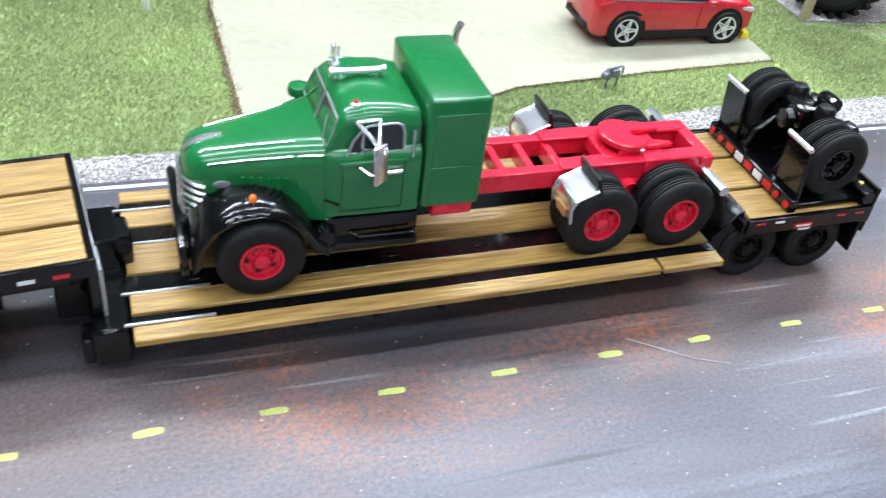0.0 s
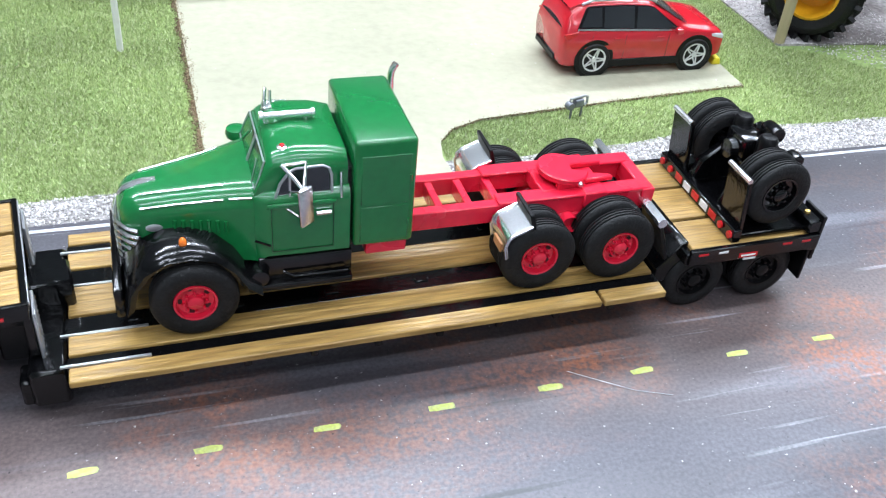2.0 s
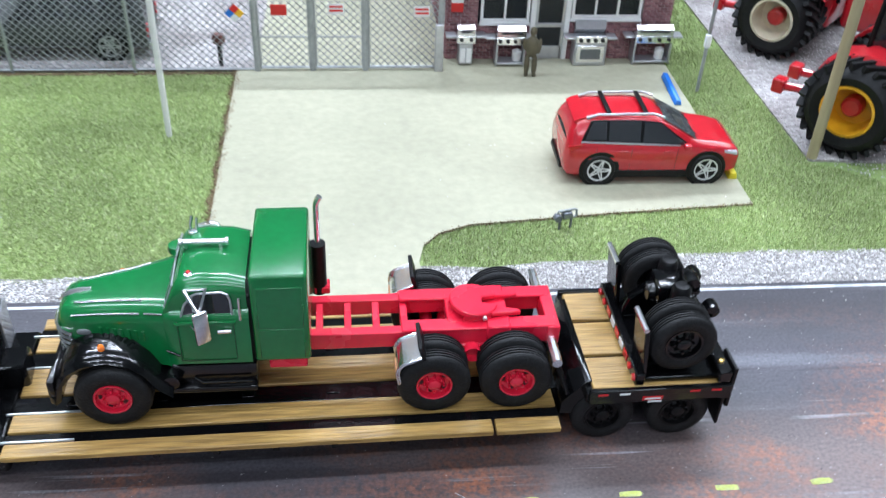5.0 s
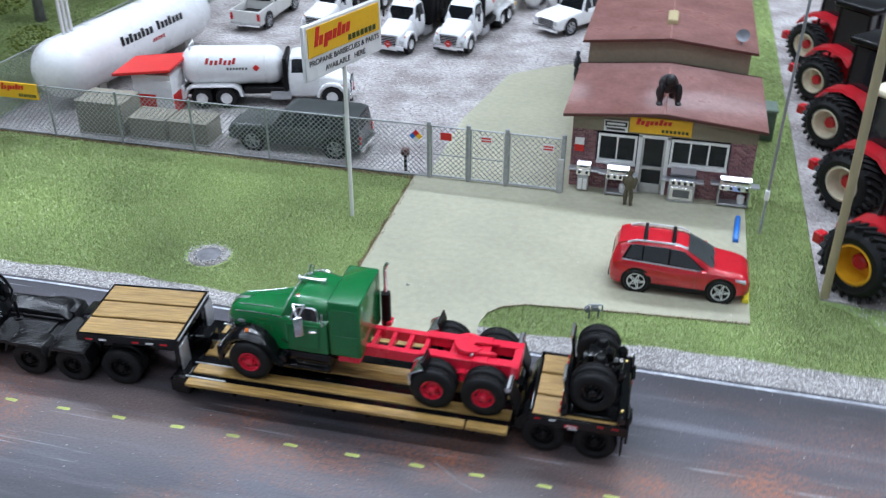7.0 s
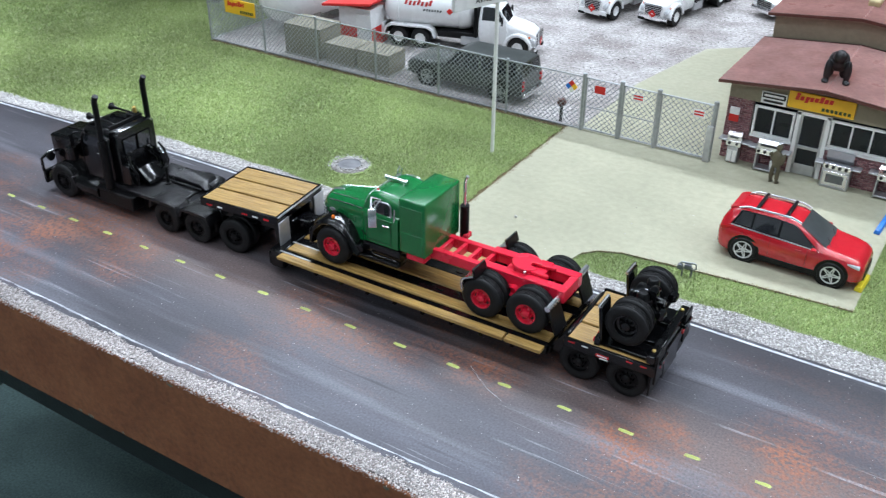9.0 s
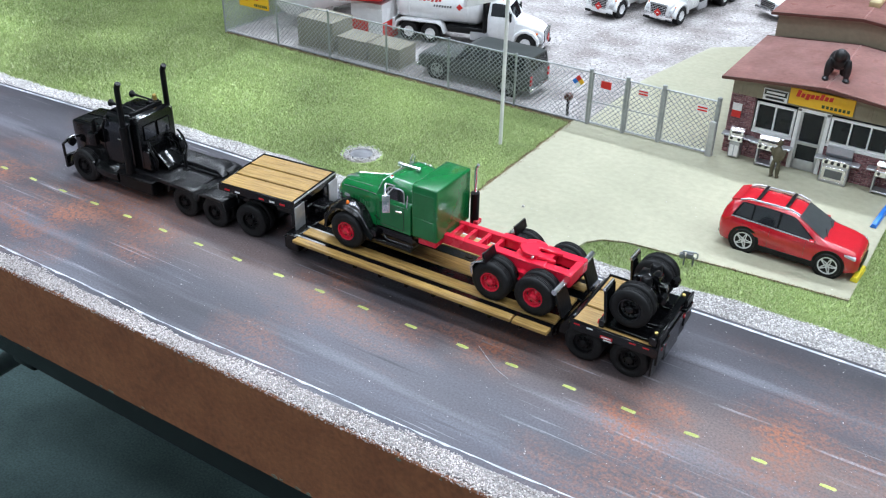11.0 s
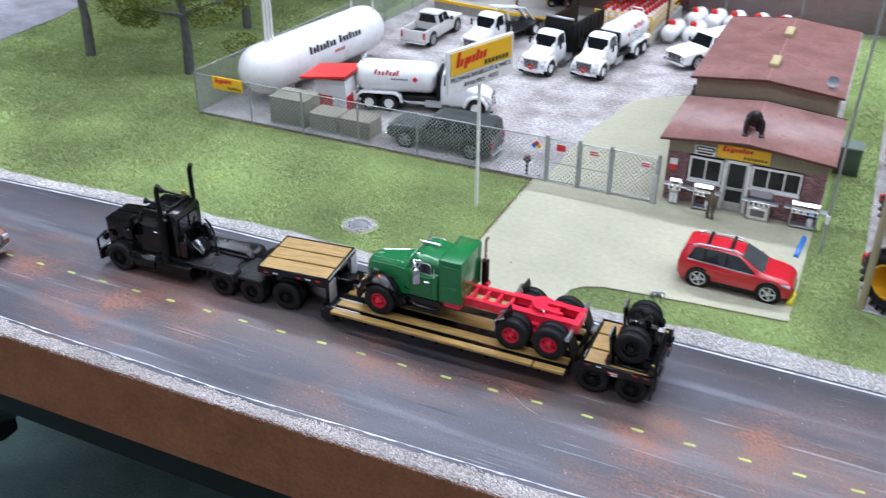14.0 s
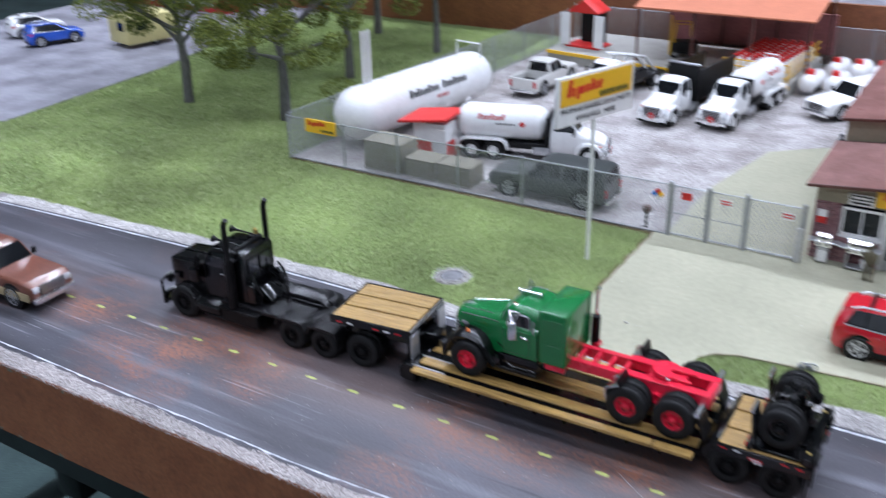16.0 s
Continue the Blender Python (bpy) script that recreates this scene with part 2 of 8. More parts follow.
def road_mat():
    """Blue-grey painted road: long pale smears, dark wheel tracks and drifts of rust-coloured dust."""
    m = bpy.data.materials.new("painted_road")
    m.use_nodes = True
    nt = m.node_tree
    n, lk = nt.nodes, nt.links
    bs = n["Principled BSDF"]
    co = n.new("ShaderNodeTexCoord")

    def noise_at(scale, stretch, detail=5, off=0.0, dist=0.0):
        mp = n.new("ShaderNodeMapping")
        mp.inputs["Scale"].default_value, mp.inputs["Location"].default_value = stretch, (off, off, 0)
        lk.new(co.outputs["Object"], mp.inputs["Vector"])
        t = n.new("ShaderNodeTexNoise")
        t.inputs["Scale"].default_value, t.inputs["Detail"].default_value, t.inputs["Distortion"].default_value = scale, detail, dist
        lk.new(mp.outputs[0], t.inputs["Vector"])
        return t.outputs[0]

    def clip(src, a, b, lo=0.0, hi=1.0):
        r = n.new("ShaderNodeMapRange")
        r.inputs[1].default_value, r.inputs[2].default_value, r.inputs[3].default_value, r.inputs[4].default_value = a, b, lo, hi
        lk.new(src, r.inputs[0])
        return r.outputs[0]

    def mul(a, b):
        k = n.new("ShaderNodeMath")
        k.operation = "MULTIPLY"
        lk.new(a, k.inputs[0])
        lk.new(b, k.inputs[1])
        return k.outputs[0]

    def over(base, color, fac):
        x = n.new("ShaderNodeMix")
        x.data_type = "RGBA"
        x.inputs[7].default_value = (*color, 1)
        lk.new(base, x.inputs[6])
        lk.new(fac, x.inputs[0])
        return x.outputs[2]

    xyz = n.new("ShaderNodeSeparateXYZ")
    lk.new(co.outputs["Object"], xyz.inputs[0])

    def lane(y, reach):
        """One at y, nothing beyond reach on either side."""
        d = n.new("ShaderNodeMath")
        d.operation = "SUBTRACT"
        d.inputs[1].default_value = y
        lk.new(xyz.outputs[1], d.inputs[0])
        e = n.new("ShaderNodeMath")
        e.operation = "ABSOLUTE"
        lk.new(d.outputs[0], e.inputs[0])
        return clip(e.outputs[0], reach, reach * 0.25)

    first = n.new("ShaderNodeMix")
    first.data_type = "RGBA"
    first.inputs[6].default_value, first.inputs[7].default_value = (0.027, 0.025, 0.031, 1), (0.080, 0.076, 0.092, 1)
    lk.new(clip(noise_at(14, (0.35, 1.3, 1), 6), 0.34, 0.68), first.inputs[0])
    col = first.outputs[2]
    # bluish haze of worn paint on the near lane, brown dust along the middle
    col = over(col, (0.118, 0.120, 0.152), mul(lane(-0.034, 0.03), clip(noise_at(16, (0.3, 1.4, 1), 6, 21.0, 0.3), 0.40, 0.68, 0.0, 0.85)))
    col = over(col, (0.165, 0.118, 0.108), mul(lane(0.004, 0.03), clip(noise_at(20, (0.35, 1.2, 1), 6, 27.0, 0.3), 0.38, 0.64, 0.1, 0.75)))
    # long thin smears and scratches
    col = over(col, (0.21, 0.21, 0.245), clip(noise_at(50, (0.10, 1.5, 1), 6, 3.0), 0.53, 0.74, 0, 0.6))
    col = over(col, (0.40, 0.40, 0.43), mul(clip(noise_at(110, (0.06, 1.6, 1), 4, 7.0, 0.6), 0.62, 0.73, 0, 0.55), clip(noise_at(14, (1, 1, 1), 3, 1.0), 0.54, 0.66)))
    col = over(col, (0.34, 0.34, 0.37), mul(clip(noise_at(420, (0.035, 1.2, 1), 3, 31.0, 0.2), 0.61, 0.69, 0, 0.6), clip(noise_at(22, (0.6, 1, 1), 3, 33.0), 0.5, 0.6)))
    col = over(col, (0.014, 0.013, 0.015), mul(clip(noise_at(240, (0.04, 1.2, 1), 3, 37.0, 0.2), 0.62, 0.72, 0, 0.7), clip(noise_at(18, (0.5, 1, 1), 3, 39.0), 0.48, 0.6)))
    grit = clip(noise_at(520, (1, 1, 1), 4, 2.0), 0.38, 0.58, 0.05, 1.0)
    rust = mul(clip(noise_at(18, (0.6, 1.1, 1), 6, 11.0, 0.5), 0.53, 0.68, 0, 0.9), grit)
    col = over(col, (0.23, 0.095, 0.058), mul(rust, lane(0.0, 0.075)))
    for x, y, r in RUST:
        off = n.new("ShaderNodeVectorMath")
        off.operation = "DISTANCE"
        off.inputs[1].default_value = (x, y, 0)
        lk.new(co.outputs["Object"], off.inputs[0])
        drift = mul(clip(off.outputs["Value"], r, r * 0.2), clip(noise_at(48, (0.6, 1.1, 1), 6, x, 0.5), 0.38, 0.6))
        col = over(col, (0.27, 0.098, 0.05), mul(drift, grit))
    col = over(col, (0.012, 0.012, 0.013), mul(clip(noise_at(8, (0.3, 2.0, 1), 4, 5.0), 0.56, 0.7, 0, 0.6), clip(noise_at(300, (1, 1, 1), 3), 0.3, 0.6, 0.5, 1.0)))
    # pale and dark grains
    col = over(col, (0.42, 0.40, 0.40), clip(noise_at(900, (1, 1, 1), 2, 41.0), 0.71, 0.75, 0, 0.8))
    col = over(col, (0.01, 0.01, 0.01), clip(noise_at(800, (1, 1, 1), 2, 43.0), 0.71, 0.76, 0, 0.8))
    fine = n.new("ShaderNodeMix")
    fine.data_type, fine.blend_type = "RGBA", "MULTIPLY"
    fine.inputs[0].default_value = 1.0
    lk.new(col, fine.inputs[6])
    lk.new(clip(noise_at(1100, (1, 1, 1), 2, 4.0), 0.3, 0.7, 0.75, 1.25), fine.inputs[7])
    lk.new(fine.outputs[2], bs.inputs["Base Color"])
    lk.new(clip(noise_at(22, (0.4, 1.2, 1), 5, 8.0), 0.3, 0.7, 0.34, 0.6), bs.inputs["Roughness"])
    bu = n.new("ShaderNodeBump")
    bu.inputs["Strength"].default_value, bu.inputs["Distance"].default_value = 0.12, 0.0003
    lk.new(noise_at(1700, (1, 1, 1), 4), bu.inputs["Height"])
    lk.new(bu.outputs[0], bs.inputs["Normal"])
    return m


ROADM = road_mat()
SOIL = mat("green_turf_base", (0.20, 0.285, 0.09), 0.9, vary=0.3, grain=700, blotch=22, second=(0.31, 0.40, 0.14), bump=0.6)
PADM = mat("driveway_paint", (0.385, 0.372, 0.268), 0.42, vary=0.08, grain=260, blotch=18, second=(0.335, 0.325, 0.232), bump=0.12, bump_scale=600)
YARDM = mat("fine_gravel", (0.40, 0.375, 0.365), 0.85, vary=0.36, grain=420, blotch=34, second=(0.23, 0.205, 0.195), bump=0.9, bump_scale=520)
SHOULDER = mat("shoulder_base", (0.30, 0.28, 0.27), 0.9, vary=0.3, grain=600, bump=0.6)
LOTM = mat("grey_lot", (0.27, 0.265, 0.30), 0.6, vary=0.15, grain=200, blotch=22, second=(0.14, 0.135, 0.155), bump=0.2)
LINEW = mat("white_line", (0.62, 0.64, 0.68), 0.6, vary=0.3, grain=300, blotch=60, second=(0.34, 0.35, 0.38))
DASHM = mat("yellow_green_dash", (0.45, 0.50, 0.10), 0.6, vary=0.3, grain=700, per=0.2, blotch=500, second=(0.30, 0.33, 0.13))


# ---------------------------------------------------------------- mesh tools (millimetres)
def box(bm, x0, x1, y0, y1, z0, z1, bev=0.0, seg=1, m=None):
    r = bmesh.ops.create_cube(bm, size=1)
    vs = r["verts"]
    t = Matrix.Translation(((x0 + x1) / 2, (y0 + y1) / 2, (z0 + z1) / 2)) @ Matrix.Diagonal((abs(x1 - x0), abs(y1 - y0), abs(z1 - z0), 1))
    bmesh.ops.transform(bm, matrix=(m @ t) if m is not None else t, verts=vs)
    if bev:
        es = list({e for v in vs for e in v.link_edges})
        bmesh.ops.bevel(bm, geom=es, offset=bev, segments=seg, profile=0.5, affect="EDGES")
    return bm


def turned(bm, prof, at=(0, 0, 0), axis="z", seg=24, m=None):
    """Turn a profile of (radius, along) about an axis through at."""
    rot = {"z": Matrix.Identity(4), "y": Matrix.Rotation(radians(-90), 4, "X"), "x": Matrix.Rotation(radians(90), 4, "Y")}[axis]
    t = Matrix.Translation(at) @ rot
    if m is not None:
        t = m @ t
    rings = []
    for r, a in prof:
        if r < 1e-6:
            rings.append([bm.verts.new(t @ Vector((0, 0, a)))])
        else:
            rings.append([bm.verts.new(t @ Vector((r * math.cos(2 * math.pi * k / seg), r * math.sin(2 * math.pi * k / seg), a))) for k in range(seg)])
    for p, q in zip(rings, rings[1:]):
        for k in range(seg):
            j = (k + 1) % seg
            if len(p) == 1 and len(q) == 1:
                continue
            if len(p) == 1:
                bm.faces.new((p[0], q[j], q[k]))
            elif len(q) == 1:
                bm.faces.new((p[k], p[j], q[0]))
            else:
                bm.faces.new((p[k], p[j], q[j], q[k]))
    return bm


def rod(bm, pts, r, seg=8):
    """A round bar along points, capped."""
    pts = [Vector(p) for p in pts]
    rings = []
    for i, p in enumerate(pts):
        d = (pts[min(i + 1, len(pts) - 1)] - pts[max(i - 1, 0)]).normalized()
        u = d.orthogonal().normalized() if i == 0 else (rings_u - d * rings_u.dot(d)).normalized()
        rings_u = u
        w = d.cross(u)
        rings.append([bm.verts.new(p + r * (math.cos(2 * math.pi * k / seg) * u + math.sin(2 * math.pi * k / seg) * w)) for k in range(seg)])
    for a, b in zip(rings, rings[1:]):
        for k in range(seg):
            bm.faces.new((a[k], a[(k + 1) % seg], b[(k + 1) % seg], b[k]))
    bm.faces.new(rings[0][::-1])
    bm.faces.new(rings[-1])
    return bm


def loft(bm, rings, cap=True):
    """Skin through rings of points of equal count (closed rings)."""
    vs = [[bm.verts.new(p) for p in ring] for ring in rings]
    for a, b in zip(vs, vs[1:]):
        for k in range(len(a)):
            j = (k + 1) % len(a)
            bm.faces.new((a[k], a[j], b[j], b[k]))
    if cap:
        bm.faces.new(vs[0][::-1])
        bm.faces.new(vs[-1])
    return bm


def prism(bm, poly, y0, y1, bev=0.0, axes="xz", seg=1):
    """A polygon in two axes pushed along the third from y0 to y1."""
    def at(a, b, c):
        return {"xz": (a, c, b), "xy": (a, b, c), "yz": (c, a, b)}[axes]
    lo = [bm.verts.new(at(a, b, y0)) for a, b in poly]
    hi = [bm.verts.new(at(a, b, y1)) for a, b in poly]
    fs = [bm.faces.new(lo), bm.faces.new(hi[::-1])]
    for k in range(len(poly)):
        j = (k + 1) % len(poly)
        fs.append(bm.faces.new((lo[j], lo[k], hi[k], hi[j])))
    bmesh.ops.recalc_face_normals(bm, faces=fs)
    if bev:
        bmesh.ops.bevel(bm, geom=list({e for f in fs for e in f.edges}), offset=bev, segments=seg, profile=0.5, affect="EDGES")
    return bm


def rounded(w, z0, z1, r, n=4, top_only=False, x=0.0, cy=0.0):
    """A ring in the yz plane: a rectangle of half width w with rounded corners."""
    pts = []
    for cx, cz, a0 in ((w - r, z1 - r, 0), (-(w - r), z1 - r, 90), (-(w - r), z0 + r, 180), (w - r, z0 + r, 270)):
        for k in range(n + 1):
            a = radians(a0 + 90 * k / n)
            if top_only and a0 >= 180:
                pts.append((x, cy + (-w if a0 == 180 else w), z0))
            else:
                pts.append((x, cy + cx + r * math.cos(a), cz + r * math.sin(a)))
    return pts


def B():
    return bmesh.new()


def mesh_of(name, bm, material, angle=38):
    bmesh.ops.recalc_face_normals(bm, faces=bm.faces[:])
    me = bpy.data.meshes.new(name)
    bmesh.ops.scale(bm, vec=(MM, MM, MM), verts=bm.verts)
    bm.to_mesh(me)
    bm.free()
    for p in me.polygons:
        p.use_smooth = True
    me.set_sharp_from_angle(angle=radians(angle))
    me.materials.append(material)
    return me


def part(name, bm, material, parent, label="", at=None):
    ob = new(name, mesh_of(name, bm, material))
    ob.parent = parent
    if at is not None:
        ob.matrix_basis = at
    if label:
        tagged(ob, label)
    return ob


def thing(name, x, y, z, yaw=0.0, label="", category="", group="", kind="", roll=0.0):
    ob = new(name)
    ob.matrix_basis = pose(x * MM, y * MM, z * MM, 0, roll, yaw)
    ob.empty_display_size = 0.005
    return tagged(ob, label, category, group, kind)


def solid(name, bm, material, label="", category="", group="", kind="", at=None):
    ob = new(name, mesh_of(name, bm, material))
    if at is not None:
        ob.matrix_basis = at
    return tagged(ob, label, category, group, kind)


def mm_pose(x, y, z, rx=0, ry=0, rz=0):
    return pose(x * MM, y * MM, z * MM, rx, ry, rz)


def lettering(name, text, size, material, parent, at, label="", bold=0.0, shear=0.0, depth=0.05):
    """Words as a thin mesh of their own, size in millimetres."""
    cu = bpy.data.curves.new(name, "FONT")
    cu.body, cu.size, cu.extrude, cu.align_x, cu.offset, cu.shear = text, size * MM, depth * MM, "CENTER", bold * MM, shear
    tmp = bpy.data.objects.new(name, cu)
    scene.collection.objects.link(tmp)
    bpy.context.view_layer.update()
    me = bpy.data.meshes.new_from_object(tmp.evaluated_get(bpy.context.evaluated_depsgraph_get()))
    bpy.data.objects.remove(tmp)
    me.materials.clear()
    me.materials.append(material)
    ob = new(name, me)
    ob.parent = parent
    ob.matrix_basis = at
    if label:
        tagged(ob, label)
    return ob


def pieces(name, verts, faces, material, parent=None, label="", category="", kind="stuff", group=""):
    """One mesh of very many small pieces, from numpy arrays in millimetres."""
    me = bpy.data.meshes.new(name)
    k = faces.shape[1]
    me.vertices.add(len(verts))
    me.vertices.foreach_set("co", (verts * MM).astype(np.float32).ravel())
    me.loops.add(faces.size)
    me.loops.foreach_set("vertex_index", faces.astype(np.int32).ravel())
    me.polygons.add(len(faces))
    me.polygons.foreach_set("loop_start", np.arange(0, faces.size, k, dtype=np.int32))
    me.update(calc_edges=True)
    me.materials.append(material)
    ob = new(name, me)
    if parent:
        ob.parent = parent
    return tagged(ob, label, category, group, kind)


# ---------------------------------------------------------------- the hall round the display
def hall():
    bm = B()
    box(bm, -6000, 6000, -5000, 6000, -790, -750)
    solid("floor", bm, CARPET, "dark green carpet of the exhibition hall floor", "floor", kind="structure")
    for name, ext in (("wall_north", (-6000, 6000, 6000, 6100)), ("wall_south", (-6000, 6000, -5100, -5000)), ("wall_east", (6000, 6100, -5000, 6000)), ("wall_west", (-6100, -6000, -5000, 6000))):
        bm = B()
        box(bm, *ext, -750, 2600)
        solid(name, bm, HALLWALL, "plain pale grey wall of the exhibition hall", "wall", kind="structure")
    bm = B()
    box(bm, -6100, 6100, -5100, 6100, 2600, 2700)
    solid("ceiling", bm, CEIL, "plain off-white ceiling of the exhibition hall", "ceiling", kind="structure")
    # unseen fixtures; those at y -3.2 only go with the added front lamps
    for lx, ly in LAMP_PLACES:
        t = thing("ceiling_light", lx * 1000, ly * 1000, 2360, 0, "assumed long white fluorescent fixture under the hall ceiling, out of view", "ceiling light", "hall lights")
        bm = B()
        box(bm, -800, 800, -120, 120, 0, 60, 6)
        part("tray", bm, TRAY, t)
        for s in (-600, 600):
            bm = B()
            rod(bm, [(s, 0, 55), (s, 0, 242)], 5)
            part("hanger", bm, TRAY, t)


hall()


# ---------------------------------------------------------------- the board and its ground
def far_edge(x):
    """The far edge of the road, which bends a little towards the front at its left end."""
    return 80.0 - 13.0 * np.clip((-120.0 - np.asarray(x, float)) / 270.0, 0, 2) ** 1.5


def grass_edge(x):
    x = np.asarray(x, float)
    return far_edge(x) + 13.5 + 1.2 * np.sin(x * 0.045) + 0.8 * np.sin(x * 0.17) + np.clip(x - 60, 0, 200) * 0.028


def near_line(x):
    """The white line along the near edge of the road, which swings away from the board's edge."""
    x = np.asarray(x, float)
    return -57.2 + 0.036 * np.clip(x + 40.0, 0, 400) + 0.25 * np.sin(x * 0.05)


def slab(name, poly, z0, z1, material, label, category, parent=None):
    bm = B()
    prism(bm, poly, z0, z1, 0, "xy")
    if parent:
        return part(name, bm, material, parent, label)
    return solid(name, bm, material, label, category, kind="structure")


board = slab("ground", [(-1000, -78), (600, -57.2), (600, 722), (-1000, 722)], -12, -0.8, SOIL, "flat display board with painted turf base", "ground")
bm = B()
prism(bm, [(-1000, -80.2), (600, -59.4), (600, -57.2), (-1000, -78)], -46.5, -0.9, 0.4, "xy")
fascia = solid("trim", bm, FASCIA, "rust-brown painted board along the front edge of the display", "edge board", kind="structure")
random.seed(4)
for k in range(34):
    cx, up = random.uniform(-330, 330), random.random() < 0.45
    cz = -2.6 if up else -45.2
    cy = -67.0 + 0.013 * cx
    bm = B()
    r = random.uniform(0.5, 1.5)
    prism(bm, [(cx + r * random.uniform(0.7, 2.2) * math.cos(a), cz + min(r, 1.1) * random.uniform(0.5, 1.0) * math.sin(a)) for a in [j * math.pi / 4 for j in range(8)]], cy - 0.32, cy)
    part("paint_chip", bm, CHIP, fascia)
# under the board
for name, ext in (("table_frame_front", (-1000, 600, -52, -32, -84, -44)), ("table_frame_back", (-1000, 600, 680, 700, -84, -44))):
    bm = B()
    box(bm, *ext, 2)
    solid("table_rail", bm, SATIN, "black steel rail under the display board", "table", kind="structure")
bm = B()
box(bm, -1000, 600, -52, 700, -44, -12)
solid("table_top", bm, SATIN, "dark underside of the display table", "table", kind="structure")

xs = np.linspace(-1000, 600, 81)
road = slab("road", [(-1000.0, -77.0), (600.0, -55.5)] + [(float(x), float(far_edge(x)) + 2.5) for x in xs[::-1]], -1.5, 0.0, ROADM, "worn blue-grey model road with rust-coloured dust and pale smears", "road")
bm = B()
for a, b in zip(xs, xs[1:]):
    box_y = [(a, far_edge(a) - 0.6), (b, far_edge(b) - 0.6), (b, far_edge(b) + 0.7), (a, far_edge(a) + 0.7)]
    prism(bm, [(float(p), float(q)) for p, q in box_y], -0.2, 0.06, 0, "xy")
part("edge_line", bm, LINEW, road, "thin worn white line along the far edge")
bm = B()
fine_xs = np.linspace(-1000, 600, 321)
rough_w = 0.35 + 0.3 * np.sin(fine_xs * 0.21) + 0.3 * np.sin(fine_xs * 0.57 + 1)
for (a, wa), (b, wb) in zip(zip(fine_xs, rough_w), zip(fine_xs[1:], rough_w[1:])):
    quad = [(a, near_line(a) - wa), (b, near_line(b) - wb), (b, near_line(b) + 0.35), (a, near_line(a) + 0.35)]
    prism(bm, [(float(p), float(q)) for p, q in quad], -0.2, 0.06, 0, "xy")
part("edge_line", bm, LINEW, road, "thin worn white line along the near edge")
random.seed(7)
dash_mesh = []
for v in range(4):
    bm = B()
    out = [(-2.9, -0.75), (-1.4, -0.95), (0.8, -0.9), (2.7, -0.8), (3.1, 0.1), (2.8, 0.8), (0.6, 0.95), (-1.6, 0.9), (-3.0, 0.6)]
    prism(bm, [(x * random.uniform(0.9, 1.08), y * random.uniform(0.8, 1.1)) for x, y in out], -0.1, 0.07, 0, "xy")
    dash_mesh.append(mesh_of("dash", bm, DASHM))
for k in range(-36, 22):
    x = k * 24.75 - 0.6
    ob = new("dash", dash_mesh[k % 4])
    ob.parent = road
    ob.matrix_basis = mm_pose(x + random.uniform(-0.8, 0.8), (x - 40) * 0.0215 if x > -80 else -2.6 + (x + 80) * 0.014, 0, 0, 0, random.uniform(-3, 3))

slab("shoulder_far", [(float(x), float(far_edge(x)) + 2.2) for x in xs] + [(float(x), float(grass_edge(x)) + 2) for x in xs[::-1]], -1.2, -0.25, SHOULDER, "pale gravel shoulder between road and grass", "road shoulder")
slab("shoulder_near", [(-1000, -78.2), (600, -57.4)] + [(float(x), float(near_line(x)) - 3.2) for x in xs[::-1]], -1.2, 0.1, SHOULDER, "pale gravel strip along the display's front edge", "road shoulder")
slab("driveway", [(9, 81.5), (79, 81.5), (78, 98), (80, 107), (86, 114), (97, 118.5), (150, 124), (201, 128), (202, 268), (100, 268), (100, 241), (8, 240)], -1, 0.2, PADM, "smooth pale beige painted driveway", "driveway")
slab("yard", [(-291, 240), (100, 240), (100, 268), (202.5, 268), (202.5, 722), (-268, 722)], -1, 0.1, YARDM, "grey gravel yard behind the chain-link fence", "yard")
slab("yard_pad", [(16, 238.8), (101, 238.8), (97, 470), (66, 452), (33, 425), (17, 330)], -1, 0.3, PADM, "pale beige concrete pad inside the gate", "yard pad")
slab("tractor_lot", [(235, 158), (600, 6 + 120), (600, 722), (236, 722)], -1, 0.1, YARDM, "pale gravel lot for the tractors", "gravel lot")
slab("side_lot", [(-584, 188), (-590, 250), (-603, 400), (-630, 497), (-640, 722), (-1000, 722), (-1000, 120)], -1, 0.2, LOTM, "patched grey paved lot beyond the grass", "paved lot")

rng = np.random.default_rng(3)
DIRTM = island_mat("dirt_crumbs", [(0, (0.07, 0.045, 0.025)), (0.6, (0.16, 0.11, 0.06)), (1, (0.28, 0.22, 0.13))], 0.9)


def is_grass(x, y):
    ge = grass_edge(x)
    wob = 1.2 * np.sin(y * 0.31) + 0.8 * np.sin(y * 0.83 + x * 0.4) + 0.9 * np.sin(x * 0.6)
    left = (x < 8 + wob * 0.6) & (y > ge) & (y < 236.4 + wob * 0.5) & ~(((x + 72) / 13) ** 2 + ((y - 124) / 11.5) ** 2 < 1)
    outer = (x < -292) & (y > ge) & (y < 722)
    lot = (x < np.interp(y, [188, 250, 400, 497, 722], [-584, -590, -603, -630, -640])) & (y > 188 + (x + 584) * 0.1635)
    pad_near = np.interp(x, [79, 80, 86, 97, 150, 201], [96, 107, 114, 118.5, 124, 128]) + wob * 0.5
    isl = (x > 79) & (x <= 201) & (y > ge) & (y < pad_near)
    strip = (x > 201 + wob * 0.4) & (x < 235 + wob * 0.5) & (y > ge) & (y < 722) & ~((x < 206) & (y > 248) & (y < 340))
    right = (x >= 235) & (y > ge) & (y < 158 - (x - 235) * 0.75 + wob)
    return ((left | outer) & ~lot) | isl | strip | right


